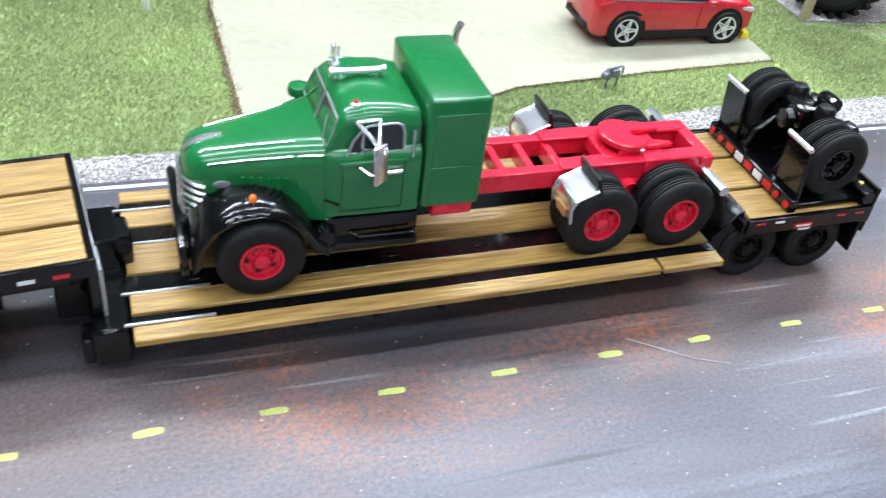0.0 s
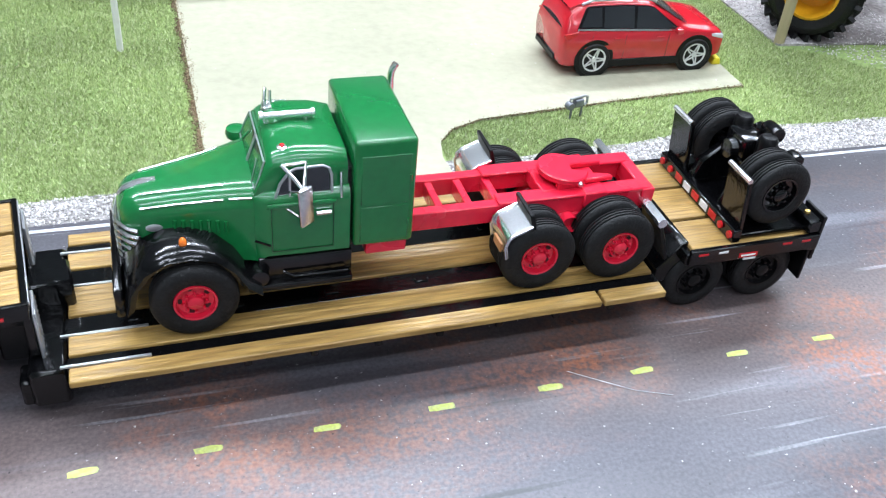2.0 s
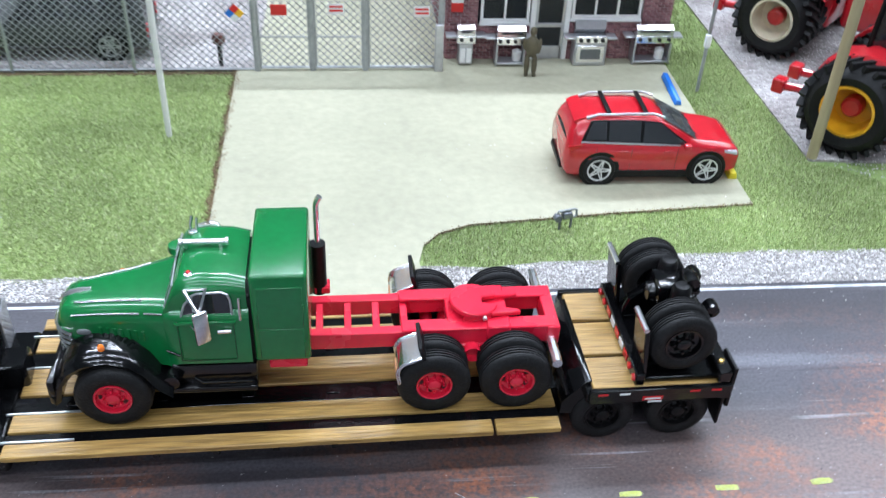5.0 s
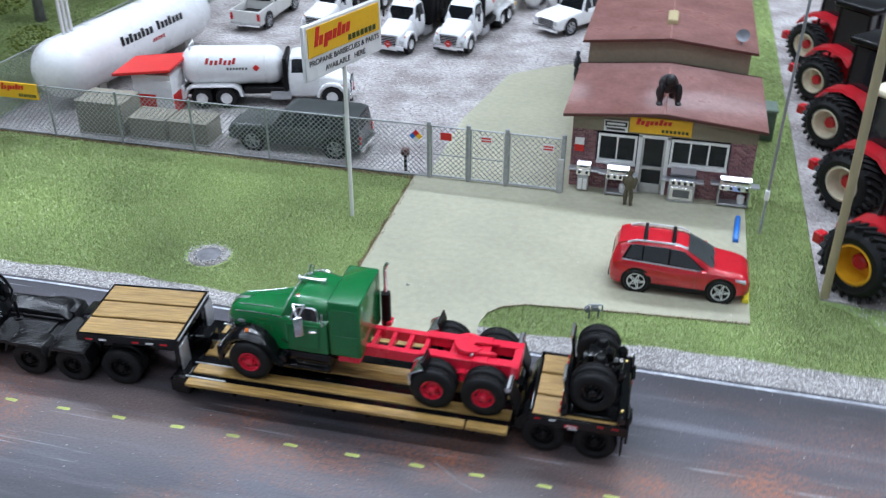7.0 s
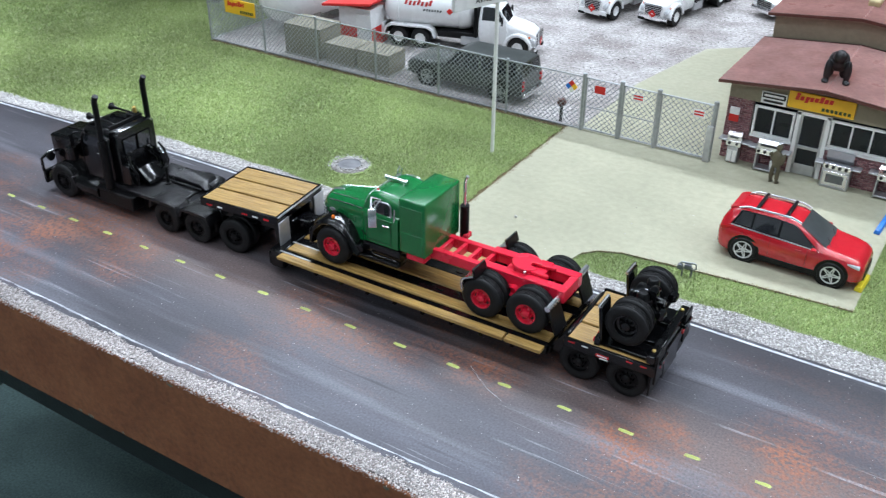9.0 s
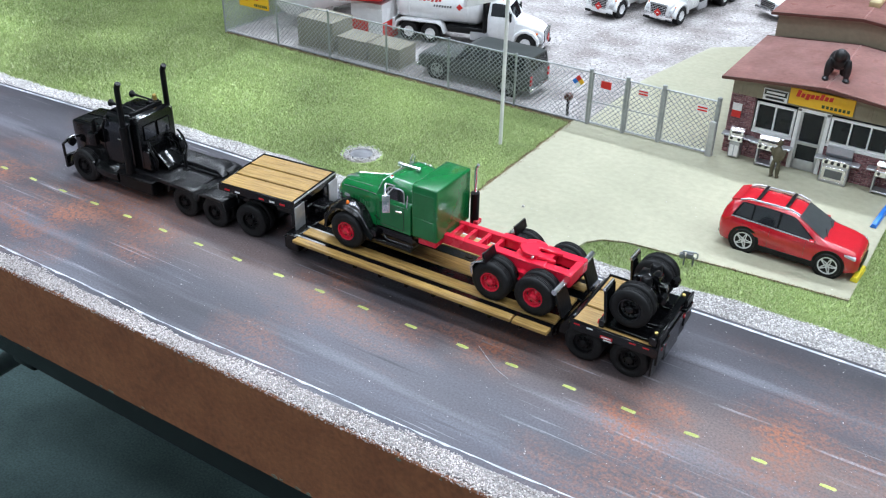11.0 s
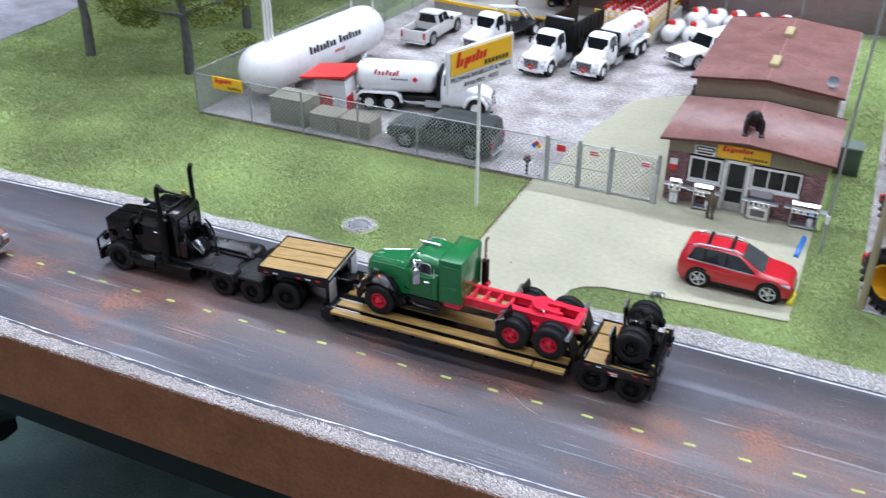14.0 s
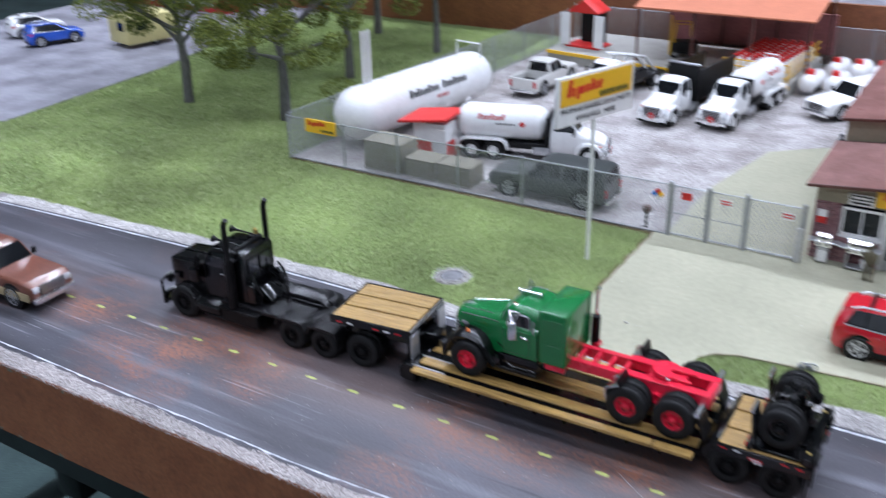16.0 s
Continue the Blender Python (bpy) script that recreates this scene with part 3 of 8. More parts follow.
def scatter(x0, x1, y0, y1, per):
    n = int((x1 - x0) * (y1 - y0) * per)
    x, y = rng.uniform(x0, x1, n), rng.uniform(y0, y1, n)
    keep = is_grass(x, y)
    return x[keep], y[keep]


def blades(name, x, y, tall, wide, parent):
    n = len(x)
    a, lean, b = rng.uniform(0, 6.283, n), rng.uniform(0.2, 1.5, n), rng.uniform(0, 6.283, n)
    h = tall * rng.uniform(0.45, 1.0, n)
    w = wide * rng.uniform(0.6, 1.2, n)
    z = np.full(n, -0.85)
    p0 = np.stack([x - w * np.cos(a), y - w * np.sin(a), z], 1)
    p1 = np.stack([x + w * np.cos(a), y + w * np.sin(a), z], 1)
    p2 = np.stack([x + h * np.sin(lean) * np.cos(b), y + h * np.sin(lean) * np.sin(b), z + h * (0.25 + 0.75 * np.cos(lean))], 1)
    v = np.concatenate([p0, p1, p2], 1).reshape(-1, 3)
    pieces(name, v, np.arange(3 * n).reshape(-1, 3), GRASSM, None, "short green static grass on the display", "grass")


gx, gy = scatter(-130, 12, 86, 240, 9.0)
gx2, gy2 = scatter(78, 300, 84, 260, 9.0)
blades("grass", np.concatenate([gx, gx2]), np.concatenate([gy, gy2]), 1.9, 0.16, None)
gx, gy = scatter(-420, -130, 70, 330, 4.6)
gx2, gy2 = scatter(198, 245, 260, 722, 2.6)
blades("grass", np.concatenate([gx, gx2]), np.concatenate([gy, gy2]), 2.2, 0.22, None)
gx, gy = scatter(-860, -250, 40, 722, 1.6)
blades("grass", gx, gy, 2.8, 0.38, None)


def stones(name, x, y, z, size, label, material=STONEM):
    """Little uneven eight-faced stones."""
    n = len(x)
    s = size * rng.uniform(0.5, 1.25, (n, 1, 1))
    base = np.array([(1, 0, 0), (-1, 0, 0), (0, 1, 0), (0, -1, 0), (0, 0, 1), (0, 0, -1)], float)[None] * s * rng.uniform(0.6, 1.15, (n, 6, 1))
    a = rng.uniform(0, 6.283, n)
    c, d = np.cos(a)[:, None], np.sin(a)[:, None]
    v = np.stack([base[..., 0] * c - base[..., 1] * d, base[..., 0] * d + base[..., 1] * c, base[..., 2] * 0.75], 2)
    v += np.stack([x, y, np.broadcast_to(z, n)], 1)[:, None, :]
    f = np.array([(0, 2, 4), (2, 1, 4), (1, 3, 4), (3, 0, 4), (2, 0, 5), (1, 2, 5), (3, 1, 5), (0, 3, 5)])
    faces = (f[None] + 6 * np.arange(n)[:, None, None]).reshape(-1, 3)
    pieces(name, v.reshape(-1, 3), faces, material, None, label, "gravel")


n = 26000
sx = rng.uniform(-420, 300, n)
sy = far_edge(sx) + 2.2 + (grass_edge(sx) - far_edge(sx) - 0.6) * rng.beta(1.3, 1.1, n)
ok = ~((sx > 10) & (sx < 78) & (sy < 200))
stones("gravel", sx[ok], sy[ok], -0.15, 0.55, "pale grey gravel scattered along the road shoulder")
n = 30000
sx = rng.uniform(-420, 320, n)
lo = -67.3 + 0.013 * sx
hi = near_line(sx) - 2.6 + 0.9 * np.sin(sx * 0.09) + 0.6 * np.sin(sx * 0.31)
sy = lo + (hi - lo) * rng.beta(1.0, 1.15, n)
stones("gravel", sx, sy, 0.2, 0.46, "pale pinkish gravel scattered along the front edge", EDGESTONE)
n = 1500
sx = rng.uniform(-420, 320, n)
stones("gravel", sx, -67.25 + 0.013 * sx, -0.4 - 1.6 * rng.beta(1, 2.4, n), 0.42, "gravel glued over the board's front edge", EDGESTONE)
n = 9000
sx, sy = rng.uniform(232, 300, n), rng.uniform(108, 420, n)
ok = (sy > 160 - (sx - 235) * 0.8) & (sx > 236)
stones("gravel", sx[ok], sy[ok], 0.1, 0.45, "pale gravel of the tractor lot")
n = 15000
sx, sy = rng.uniform(-284, 198, n), rng.uniform(244, 585, n)
on_pad = (sx > 12) & (sx < 103) & (sy < np.interp(sx, [12, 17, 33, 66, 97], [330, 335, 430, 457, 475]))
ok = ~on_pad & ~((sx > 96) & (sy < 500))
stones("gravel", sx[ok], sy[ok], 0.1, 0.62, "loose grey-brown gravel of the yard", YARDSTONE)
# crumbs and dust on the drive and the road
n = 60
sx, sy = rng.uniform(14, 195, n), rng.uniform(100, 236, n)
stones("crumbs", sx, sy, 0.3, 0.32, "few pale crumbs lying on the driveway")
n = 120
sx, sy = rng.uniform(-200, 280, n), rng.uniform(-44, 76, n)
stones("crumbs", sx, sy, 0.1, 0.3, "pale crumbs lying on the road")
# brown dirt where the drive meets the turf
n = 2600
sy = rng.uniform(96, 239, n)
sx = 8.3 + rng.normal(0, 0.8, n) + 0.5 * np.sin(sy * 0.31)
q = rng.uniform(0, 1, 900)
ix = 80 + 121 * q
iy = np.interp(ix, [79, 80, 86, 97, 150, 201], [96, 107, 114, 118.5, 124, 128]) + rng.normal(0, 0.5, 900)
stones("dirt", np.concatenate([sx, ix]), np.concatenate([sy, iy]), 0.05, 0.42, "brown dirt crumbs along the driveway edge", DIRTM)
n = 5200
fx = rng.uniform(-291, 8, n)
stones("dirt", fx, 237.6 + rng.normal(0, 1.0, n), -0.55, 0.5, "brown dirt along the foot of the fence", DIRTM)
# a lone larger stone on the drive
stones("stone", np.array([37.0]), np.array([121.0]), 0.6, 1.5, "small pale stone lying on the driveway")

# drain cover set in the grass
drain = thing("drain_cover", -72, 124, -0.9, 0, "round grey drain cover in a ring of gravel", "drain cover")
bm = B()
turned(bm, [(11.0, 0.0), (10.5, 0.3), (7.0, 0.5), (7.0, 0)], seg=28)
part("gravel_ring", bm, YARDM, drain)
bm = B()
turned(bm, [(6.9, 0.2), (6.9, 0.9), (6.3, 1.1), (6.1, 0.9), (4.4, 0.9), (4.2, 1.05), (0, 1.05)], seg=28)
part("lid", bm, mat("iron_lid", (0.17, 0.17, 0.18), 0.6, vary=0.2), drain, "flat grey lid")
a = rng.uniform(0, 6.283, 330)
r = 6.6 + 6.2 * rng.beta(1, 1.5, 330)
stones("gravel", -72 + r * np.cos(a), 124 + r * np.sin(a), 0.2, 0.6, "grey gravel ring round the drain cover")

bm = B()
rod(bm, [(80, 4.5, 0.2), (86, 0, 0.5), (93, -4.5, 0.3), (101, -7.5, 0.15)], 0.06, 5)
solid("hair", bm, LINEW, "single fine pale hair lying on the road", "hair")


# ---------------------------------------------------------------- wheels
def wheel_parts(parent, x, y, z, r, w, rim_mat, side=-1, dual=False, rim_r=0.55, lugs=8, seg=32, chunky=False):
    """A wheel under parent: tyre with rounded shoulders and grooves, rim with dish, hub and nuts. side: which way it faces along y."""
    wh = new("wheel")
    wh.parent = parent
    wh.matrix_basis = mm_pose(x, y, z, 0, 0, 0 if side < 0 else 180)
    wh.empty_display_size = 0.002
    bm = B()
    rr = r * rim_r
    widths = [(0, w)] if not dual else [(0, w * 0.46), (w * 0.54, w)]
    for a, b in widths:
        h = b - a
        prof = [(rr, a + 0.1 * h), (rr * 1.12, a + 0.02 * h), (r * 0.80, a), (r * 0.93, a + 0.08 * h), (r * 0.985, a + 0.18 * h)]
        for g in (0.32, 0.5, 0.68):
            prof += [(r, a + (g - 0.05) * h), (r * 0.955, a + (g - 0.03) * h), (r * 0.955, a + (g + 0.03) * h), (r, a + (g + 0.05) * h)]
        prof += [(r * 0.985, a + 0.82 * h), (r * 0.93, a + 0.92 * h), (r * 0.8, b), (rr, b), (rr, a + 0.1 * h)]
        turned(bm, prof, axis="y", seg=seg)
    if chunky:
        for k in range(22):
            for s in (0, 1):
                a = 2 * math.pi * (k + 0.5 * s) / 22
                m = Matrix.Rotation(a, 4, "Y") @ Matrix.Rotation(radians(28 if s else -28), 4, "Z")
                box(bm, r * 0.95, r * 1.045, -0.28 * w, 0.28 * w, -r * 0.05, r * 0.05, m=Matrix.Translation((0, w * (0.28 + 0.44 * s), 0)) @ m)
    part("tyre", bm, RUBBER, wh)
    bm = B()
    prof = [(rr * 1.03, 0.12 * w), (rr * 1.0, 0.02 * w), (rr * 0.9, 0.03 * w), (rr * 0.84, 0.24 * w if not dual else 0.17 * w), (rr * 0.62, 0.28 * w if not dual else 0.2 * w), (rr * 0.42, 0.2 * w if not dual else 0.14 * w), (rr * 0.36, 0.03 * w), (rr * 0.26, 0.0), (0, -0.01 * w)]
    turned(bm, prof, axis="y", seg=24)
    for k in range(lugs):
        a = 2 * math.pi * k / lugs
        turned(bm, [(rr * 0.07, 0.2 * w), (rr * 0.07, 0.02 * w), (0, 0.01 * w)], at=(rr * 0.53 * math.cos(a), 0, rr * 0.53 * math.sin(a)), axis="y", seg=6)
    part("rim", bm, rim_mat, wh)
    if rim_mat is RED:
        depth = 0.25 * w if not dual else 0.175 * w
        # dark red discs on the solid dish paint the shade of hand holes
        for k in range(5):
            a = 2 * math.pi * (k + 0.5) / 5
            bm = B()
            turned(bm, [(rr * 0.16, depth + 0.3), (rr * 0.15, depth), (0, depth)], at=(rr * 0.72 * math.cos(a), 0, rr * 0.72 * math.sin(a)), axis="y", seg=10)
            part("hand_hole_shade", bm, HOLESHADE, wh)
    return wh


# ---------------------------------------------------------------- the green truck
def green_truck():
    t = thing("truck", -0.1, 36.4, 13.25, 0.45, "green model sleeper truck with red chassis and wheels on a trailer", "toy truck")
    # hood, lofted from nose to cowl: x, half width, top, corner radius
    HOOD = ((-13.0, 4.4, 23.4, 3.2), (-12.2, 5.8, 25.4, 3.8), (-10.8, 6.8, 26.8, 4.2), (-8.5, 7.5, 27.6, 4.4), (-2, 8.4, 28.5, 4.4), (5, 9.7, 29.5, 4.6), (10, 11.0, 30.3, 4.6), (15.2, 12.6, 31.0, 4.6))

    def on_hood(x, s, a, lift=0.05):
        """A point on the hood's rounded shoulder, a degrees up from its side."""
        w, zt, r = (float(np.interp(x, [h[0] for h in HOOD], [h[k] for h in HOOD])) for k in (1, 2, 3))
        return (x, s * (w - r + (r + lift) * math.cos(radians(a))), zt - r + (r + lift) * math.sin(radians(a)))

    bm = B()
    rings = []
    for x, w, zt, r in HOOD:
        rings.append(rounded(w, 13.5, zt, r, 5, True, x))
    loft(bm, rings)
    hood = part("hood", bm, GREEN, t)
    for s in (-1, 1):
        # long strips are trim; the short rear one paints a highlight as chrome
        for x0, x1, a in ((-8.5, 7.5, 34), (8.6, 13.0, 34), (-8.0, 8.0, 74)):
            bm = B()
            rod(bm, [on_hood(x0 + (x1 - x0) * k / 5, s, a) for k in range(6)], 0.27, 6)
            part("trim_highlight_strip", bm, CHROME, hood, "chrome strip of trim and highlight")
        bm = B()
        turned(bm, [(1.3, -0.2), (1.25, 0.25), (0.9, 0.35), (0, 0.3)], seg=16)
        bmesh.ops.scale(bm, vec=(1.3, 0.62, 1), verts=bm.verts)
        em = part("emblem", bm, SILVER, hood, "small oval badge")
        em.matrix_basis = mm_pose(-6.2, on_hood(-6.2, s, 0)[1], 21.6, -90 * s, 0, 0)
        for k in range(7):
            bm = B()
            x = -2.2 + k * 1.65
            y = on_hood(x, s, 0)[1]
            rod(bm, [(x, y, 20.5), (x, y, 23.3)], 0.42, 6)
            part("louvre", bm, GREEN, hood)
        bm = B()
        rod(bm, [(13, s * 13.2, 19.5), (16, s * 13.7, 18.2)], 0.25, 6)
        part("latch", bm, BLACK, hood)
    bm = B()
    loft(bm, [[(x, -w, z - 0.3), (x, w, z - 0.3), (x, w * 0.6, z + 0.4), (x, -w * 0.6, z + 0.4)] for x, w, z in ((-12.6, 0.4, 25.4), (-11.6, 0.7, 26.6), (-10.0, 0.8, 27.4), (-7.5, 0.7, 28.0), (-5.0, 0.3, 28.2))])
    part("ornament", bm, CHROME, hood, "chrome hood spear")
    # grille
    bm = B()
    loft(bm, [rounded(4.6, 5.5, 22.0, 2.2, 4, False, -13.1), rounded(5.8, 4.5, 23.2, 2.6, 4, False, -11.8), rounded(6.4, 4.5, 23.2, 2.6, 4, False, -10.5)])
    grille = part("grille", bm, SATIN, t, "black grille with chrome bars")
    for k in range(8):
        z = 9.0 + k * 1.75
        w = 5.6 + 0.12 * k
        bm = B()
        rod(bm, [(-9.3, -w - 1.8, z), (-11.2, -w - 0.6, z), (-13.2, -w * 0.6, z), (-13.7, 0, z), (-13.2, w * 0.6, z), (-11.2, w + 0.6, z), (-9.3, w + 1.8, z)], 0.62, 6)
        part("bar", bm, CHROME, grille)
    # cab
    bm = B()
    lower = [(13.2, 12.3, 13.5, 30.0, 2.0), (15.5, 13.4, 15.3, 30.4, 2.2), (22, 13.6, 15.3, 30.4, 2.2), (32.5, 13.6, 15.3, 30.4, 2.2)]
    loft(bm, [rounded(w, z0, z1, r, 4, True, x) for x, w, z0, z1, r in lower])
    cab = part("cab", bm, GREEN, t)
    bm = B()
    up = [(13.3, 11.9, 29.4, 29.9, 0.15), (14.8, 11.8, 29.4, 33.6, 1.6), (16.2, 11.7, 29.4, 36.6, 2.6), (17.6, 11.7, 29.4, 38.0, 3.0), (22, 12.0, 29.4, 38.8, 3.4), (28, 12.0, 29.4, 38.4, 3.4), (32.2, 11.9, 29.4, 37.2, 3.2)]
    loft(bm, [rounded(w, z0, z1, r, 5, True, x) for x, w, z0, z1, r in up])
    part("cab_top", bm, GREEN, t)
    for s in (-1, 1):
        win = B()
        prism(win, [(17.6, 29.4), (18.6, 32.4), (20.4, 34.9), (21.6, 35.4), (26.8, 35.6), (27.9, 35.0), (28.3, 33.6), (28.5, 29.6), (28.0, 29.2)], s * 11.8, s * 12.75, 0.05)
        side = part("side_window", win, DARKGLASS, cab, "dark side window")
        bm = B()
        rod(bm, [(17.3, s * 12.85, 29.1), (18.4, s * 12.78, 32.5), (20.3, s * 12.7, 35.1), (21.5, s * 12.7, 35.7), (26.9, s * 12.7, 35.9), (28.2, s * 12.7, 35.2), (28.7, s * 12.75, 33.6), (28.8, s * 12.85, 29.4), (28.1, s * 12.88, 28.9), (17.3, s * 12.85, 29.1)], 0.3, 6)
        part("window_frame", bm, SILVER, cab, "silver window frame")
        bm = B()
        rod(bm, [(20.3, s * 12.85, 29.2), (20.3, s * 12.75, 34.8)], 0.22, 6)
        part("window_bar", bm, SILVER, cab)
        bm = B()
        rod(bm, [(16.4, s * 13.75, 16.6), (16.4, s * 13.75, 28.6)], 0.1, 4)
        rod(bm, [(29.0, s * 13.75, 16.6), (29.0, s * 13.75, 28.6)], 0.1, 4)
        rod(bm, [(16.4, s * 13.75, 16.6), (29.0, s * 13.75, 16.6)], 0.1, 4)
        part("door_seam", bm, SEAMG, cab)
        bm = B()
        box(bm, 15.6, 29.6, s * 13.3, s * 14.0, 27.2, 28.3, 0.25)
        part("belt_moulding", bm, GREEN, cab)
        bm = B()
        rod(bm, [(25.4, s * 14.2, 25.6), (28.4, s * 14.2, 25.7)], 0.5, 6)
        part("door_handle", bm, CHROME, cab, "chrome handle")
        bm = B()
        rod(bm, [(30.6, s * 13.6, 28.4), (30.6, s * 13.0, 34.2)], 0.32, 6)
        part("grab_handle", bm, CHROME, cab, "chrome grab handle")
        # windscreen halves
        bm = B()
        vs = [bm.verts.new(p) for p in ((13.75, s * 0.5, 30.6), (13.85, s * 10.7, 30.6), (15.95, s * 10.1, 36.0), (15.85, s * 0.5, 36.4))]
        bm.faces.new(vs)
        bmesh.ops.solidify(bm, geom=bm.faces[:], thickness=0.35)
        part("windscreen", bm, GREYGLASS, cab, "grey windscreen pane")
        bm = B()
        rod(bm, [(13.5, s * 0.35, 30.5), (13.6, s * 10.9, 30.5), (14.6, s * 10.9, 33.2), (15.75, s * 10.2, 36.2), (15.65, s * 0.35, 36.6), (13.5, s * 0.35, 30.5)], 0.2, 6)
        part("windscreen_frame", bm, SILVER, cab, "thin silver windscreen frame")
        bm = B()
        rod(bm, [(13.3, s * 8.5, 30.4), (14.9, s * 5.5, 34.4)], 0.16, 5)
        part("wiper", bm, CHROME, cab)
        # mirrors
        bm = B()
        rod(bm, [(18.8, s * 12.6, 36.6), (20.6, s * 15.6, 35.4), (22.3, s * 17.4, 33.4)], 0.42, 6)
        rod(bm, [(18.8, s * 12.6, 36.6), (23.6, s * 12.5, 36.8), (22.3, s * 17.4, 33.4)], 0.42, 6)
        rod(bm, [(19.4, s * 13.4, 27.0), (22.2, s * 17.4, 26.6)], 0.3, 6)
        rod(bm, [(20.2, s * 13.2, 30.6), (22.3, s * 17.4, 33.4), (22.2, s * 17.4, 26.6)], 0.3, 6)
        mirror = part("mirror_arm", bm, CHROME, t, "chrome mirror bracket")
        bm = B()
        box(bm, -0.55, 0.55, -1.8, 1.8, -4.2, 4.2, 0.45, 2)
        part("mirror", bm, CHROME, mirror, "tall chrome mirror", mm_pose(22.6, s * 17.8, 30.0, 0, -4, s * 55))
    bm = B()
    turned(bm, [(0, 0), (1.05, 0.1), (1.1, 0.9), (0.75, 1.1), (0.75, 10.6), (1.1, 10.8), (1.05, 11.5), (0, 11.6)], at=(16.4, 1.4, 39.9), axis="x", seg=14)
    visor = part("air_horn", bm, CHROME, t, "chrome horn tube on the roof")
    for s in (-1, 1):
        bm = B()
        box(bm, 22 + s * 4 - 0.5, 22 + s * 4 + 0.5, 0.8, 2.0, 38.2, 39.8, 0.15)
        part("horn_foot", bm, CHROME, visor)
    bm = B()
    turned(bm, [(1.15, 0), (1.1, 0.5), (0.5, 0.8), (0, 0.85)], at=(19.6, -8.6, 37.9), seg=14)
    lamp = part("marker_light", bm, CHROME, t, "round chrome marker with red centre")
    bm = B()
    turned(bm, [(0.55, 0.5), (0.5, 1.05), (0, 1.15)], at=(19.6, -8.6, 37.9), seg=12)
    part("lens", bm, REDLENS, lamp)
    bm = B()
    rod(bm, [(18.5, 7.5, 38.2), (18.5, 7.5, 40.6), (18.9, 8.6, 42.4)], 0.4, 6)
    rod(bm, [(19.6, 7.6, 38.2), (19.9, 8.8, 41.6)], 0.35, 6)
    turned(bm, [(1.2, 0), (1.1, 0.5), (0, 0.6)], at=(18.9, 7.6, 38.2), seg=12)
    part("mirror_stay", bm, CHROME, t, "chrome stay on the roof")
    # air cleaner
    bm = B()
    turned(bm, [(0.9, -6), (0.9, 1.5), (2.3, 1.7), (2.5, 2.6), (2.2, 3.6), (0, 4.0)], at=(13.2, 14.6, 26.2), seg=18)
    part("air_cleaner", bm, GREEN, t, "green mushroom air cleaner")
    # sleeper
    bm = B()
    box(bm, 33.2, 46.2, -13.9, 13.9, 15.4, 41.0, 0.9, 3)
    sl = part("sleeper", bm, GREEN, t)
    for s in (-1, 1):
        bm = B()
        box(bm, 34.6, 44.9, s * 13.75, s * 14.05, 16.6, 25.4, 0.12)
        box(bm, 34.6, 44.9, s * 13.75, s * 14.05, 26.0, 37.6, 0.12)
        part("locker_door", bm, GREEN, sl)
        for z in (21, 32):
            bm = B()
            rod(bm, [(44.9, s * 14.1, z - 0.7), (44.9, s * 14.1, z + 0.7)], 0.3, 6)
            part("hinge", bm, GREEN, sl)
    bm = B()
    box(bm, 31.4, 33.6, -11.6, 11.6, 14, 34.0, 0.4)
    part("boot", bm, SATIN, sl, "black gap boot")
    bm = B()
    box(bm, 36.2, 45.2, -13.0, -7.2, 12.4, 15.5, 0.3)
    part("step_box", bm, RED, t, "red box under the sleeper")
    bm = B()
    box(bm, 36.2, 45.2, 7.2, 13.0, 12.4, 15.5, 0.3)
    part("step_box", bm, RED, t, "red box under the sleeper")
    # fenders and running boards
    for s in (-1, 1):
        bm = B()
        prof = [(-13.8, 9.2), (-12.6, 14.5), (-9.6, 18.8), (-5, 21.2), (0, 21.7), (5, 20.4), (8.8, 17.0), (11.4, 12.6), (14.0, 10.2)]
        ins = [(-11.9, 8.2), (-10.6, 13.2), (-7.9, 16.6), (-4.3, 18.6), (0, 19.0), (4.3, 18.0), (7.2, 15.4), (9.4, 11.6), (13.0, 8.4)]
        rings = []
        for (a, b), (c, d) in zip(prof, ins):
            rings.append([(a, s * 5.5, b), (a * 0.985, s * 14.0, b), (a * 0.96 + 0.02 * c, s * 16.6, b - 0.7), (c * 0.3 + a * 0.7, s * 17.5, b - 1.9), (c, s * 17.2, d), (c, s * 5.5, d)])
        loft(bm, rings)
        part("fender", bm, BLACK, t, "black front fender")
        bm = B()
        turned(bm, [(0.8, 0), (0.75, 0.9), (0.3, 1.5), (0, 1.6)], at=(-1.2, s * 14.2, 21.5), seg=12)
        part("turn_signal", bm, ORANGE, t, "amber turn signal")
        bm = B()
        box(bm, 11.0, 33.2, s * 8, s * 14.9, 7.0, 8.8, 0.5, 2)
        box(bm, 13.5, 33.2, s * 8, s * 13.4, 8.6, 14.6, 0.5, 2)
        part("running_board", bm, BLACK, t, "black running board")
        bm = B()
        turned(bm, [(0, -1.6), (1.9, -1.4), (2.1, 0), (1.9, 2.2), (0, 2.5)], at=(13.4, s * 14.2, 11.2), axis="y", seg=14)
        part("air_tank", bm, BLACK, t)
        bm = B()
        rod(bm, [(18.5, s * 13.6, 11), (20.5, s * 14.6, 10.2), (32, s * 14.6, 10.2)], 0.35, 6)
        part("step_rail", bm, BLACK, t)
    bm2 = B()
    box(bm2, -15.6, -13.6, -14.6, 14.6, 4.6, 12.0, 0.8, 2)
    part("bumper", bm2, BLACK, t, "black front bumper")
    # chassis
    frame_ob = new("chassis")
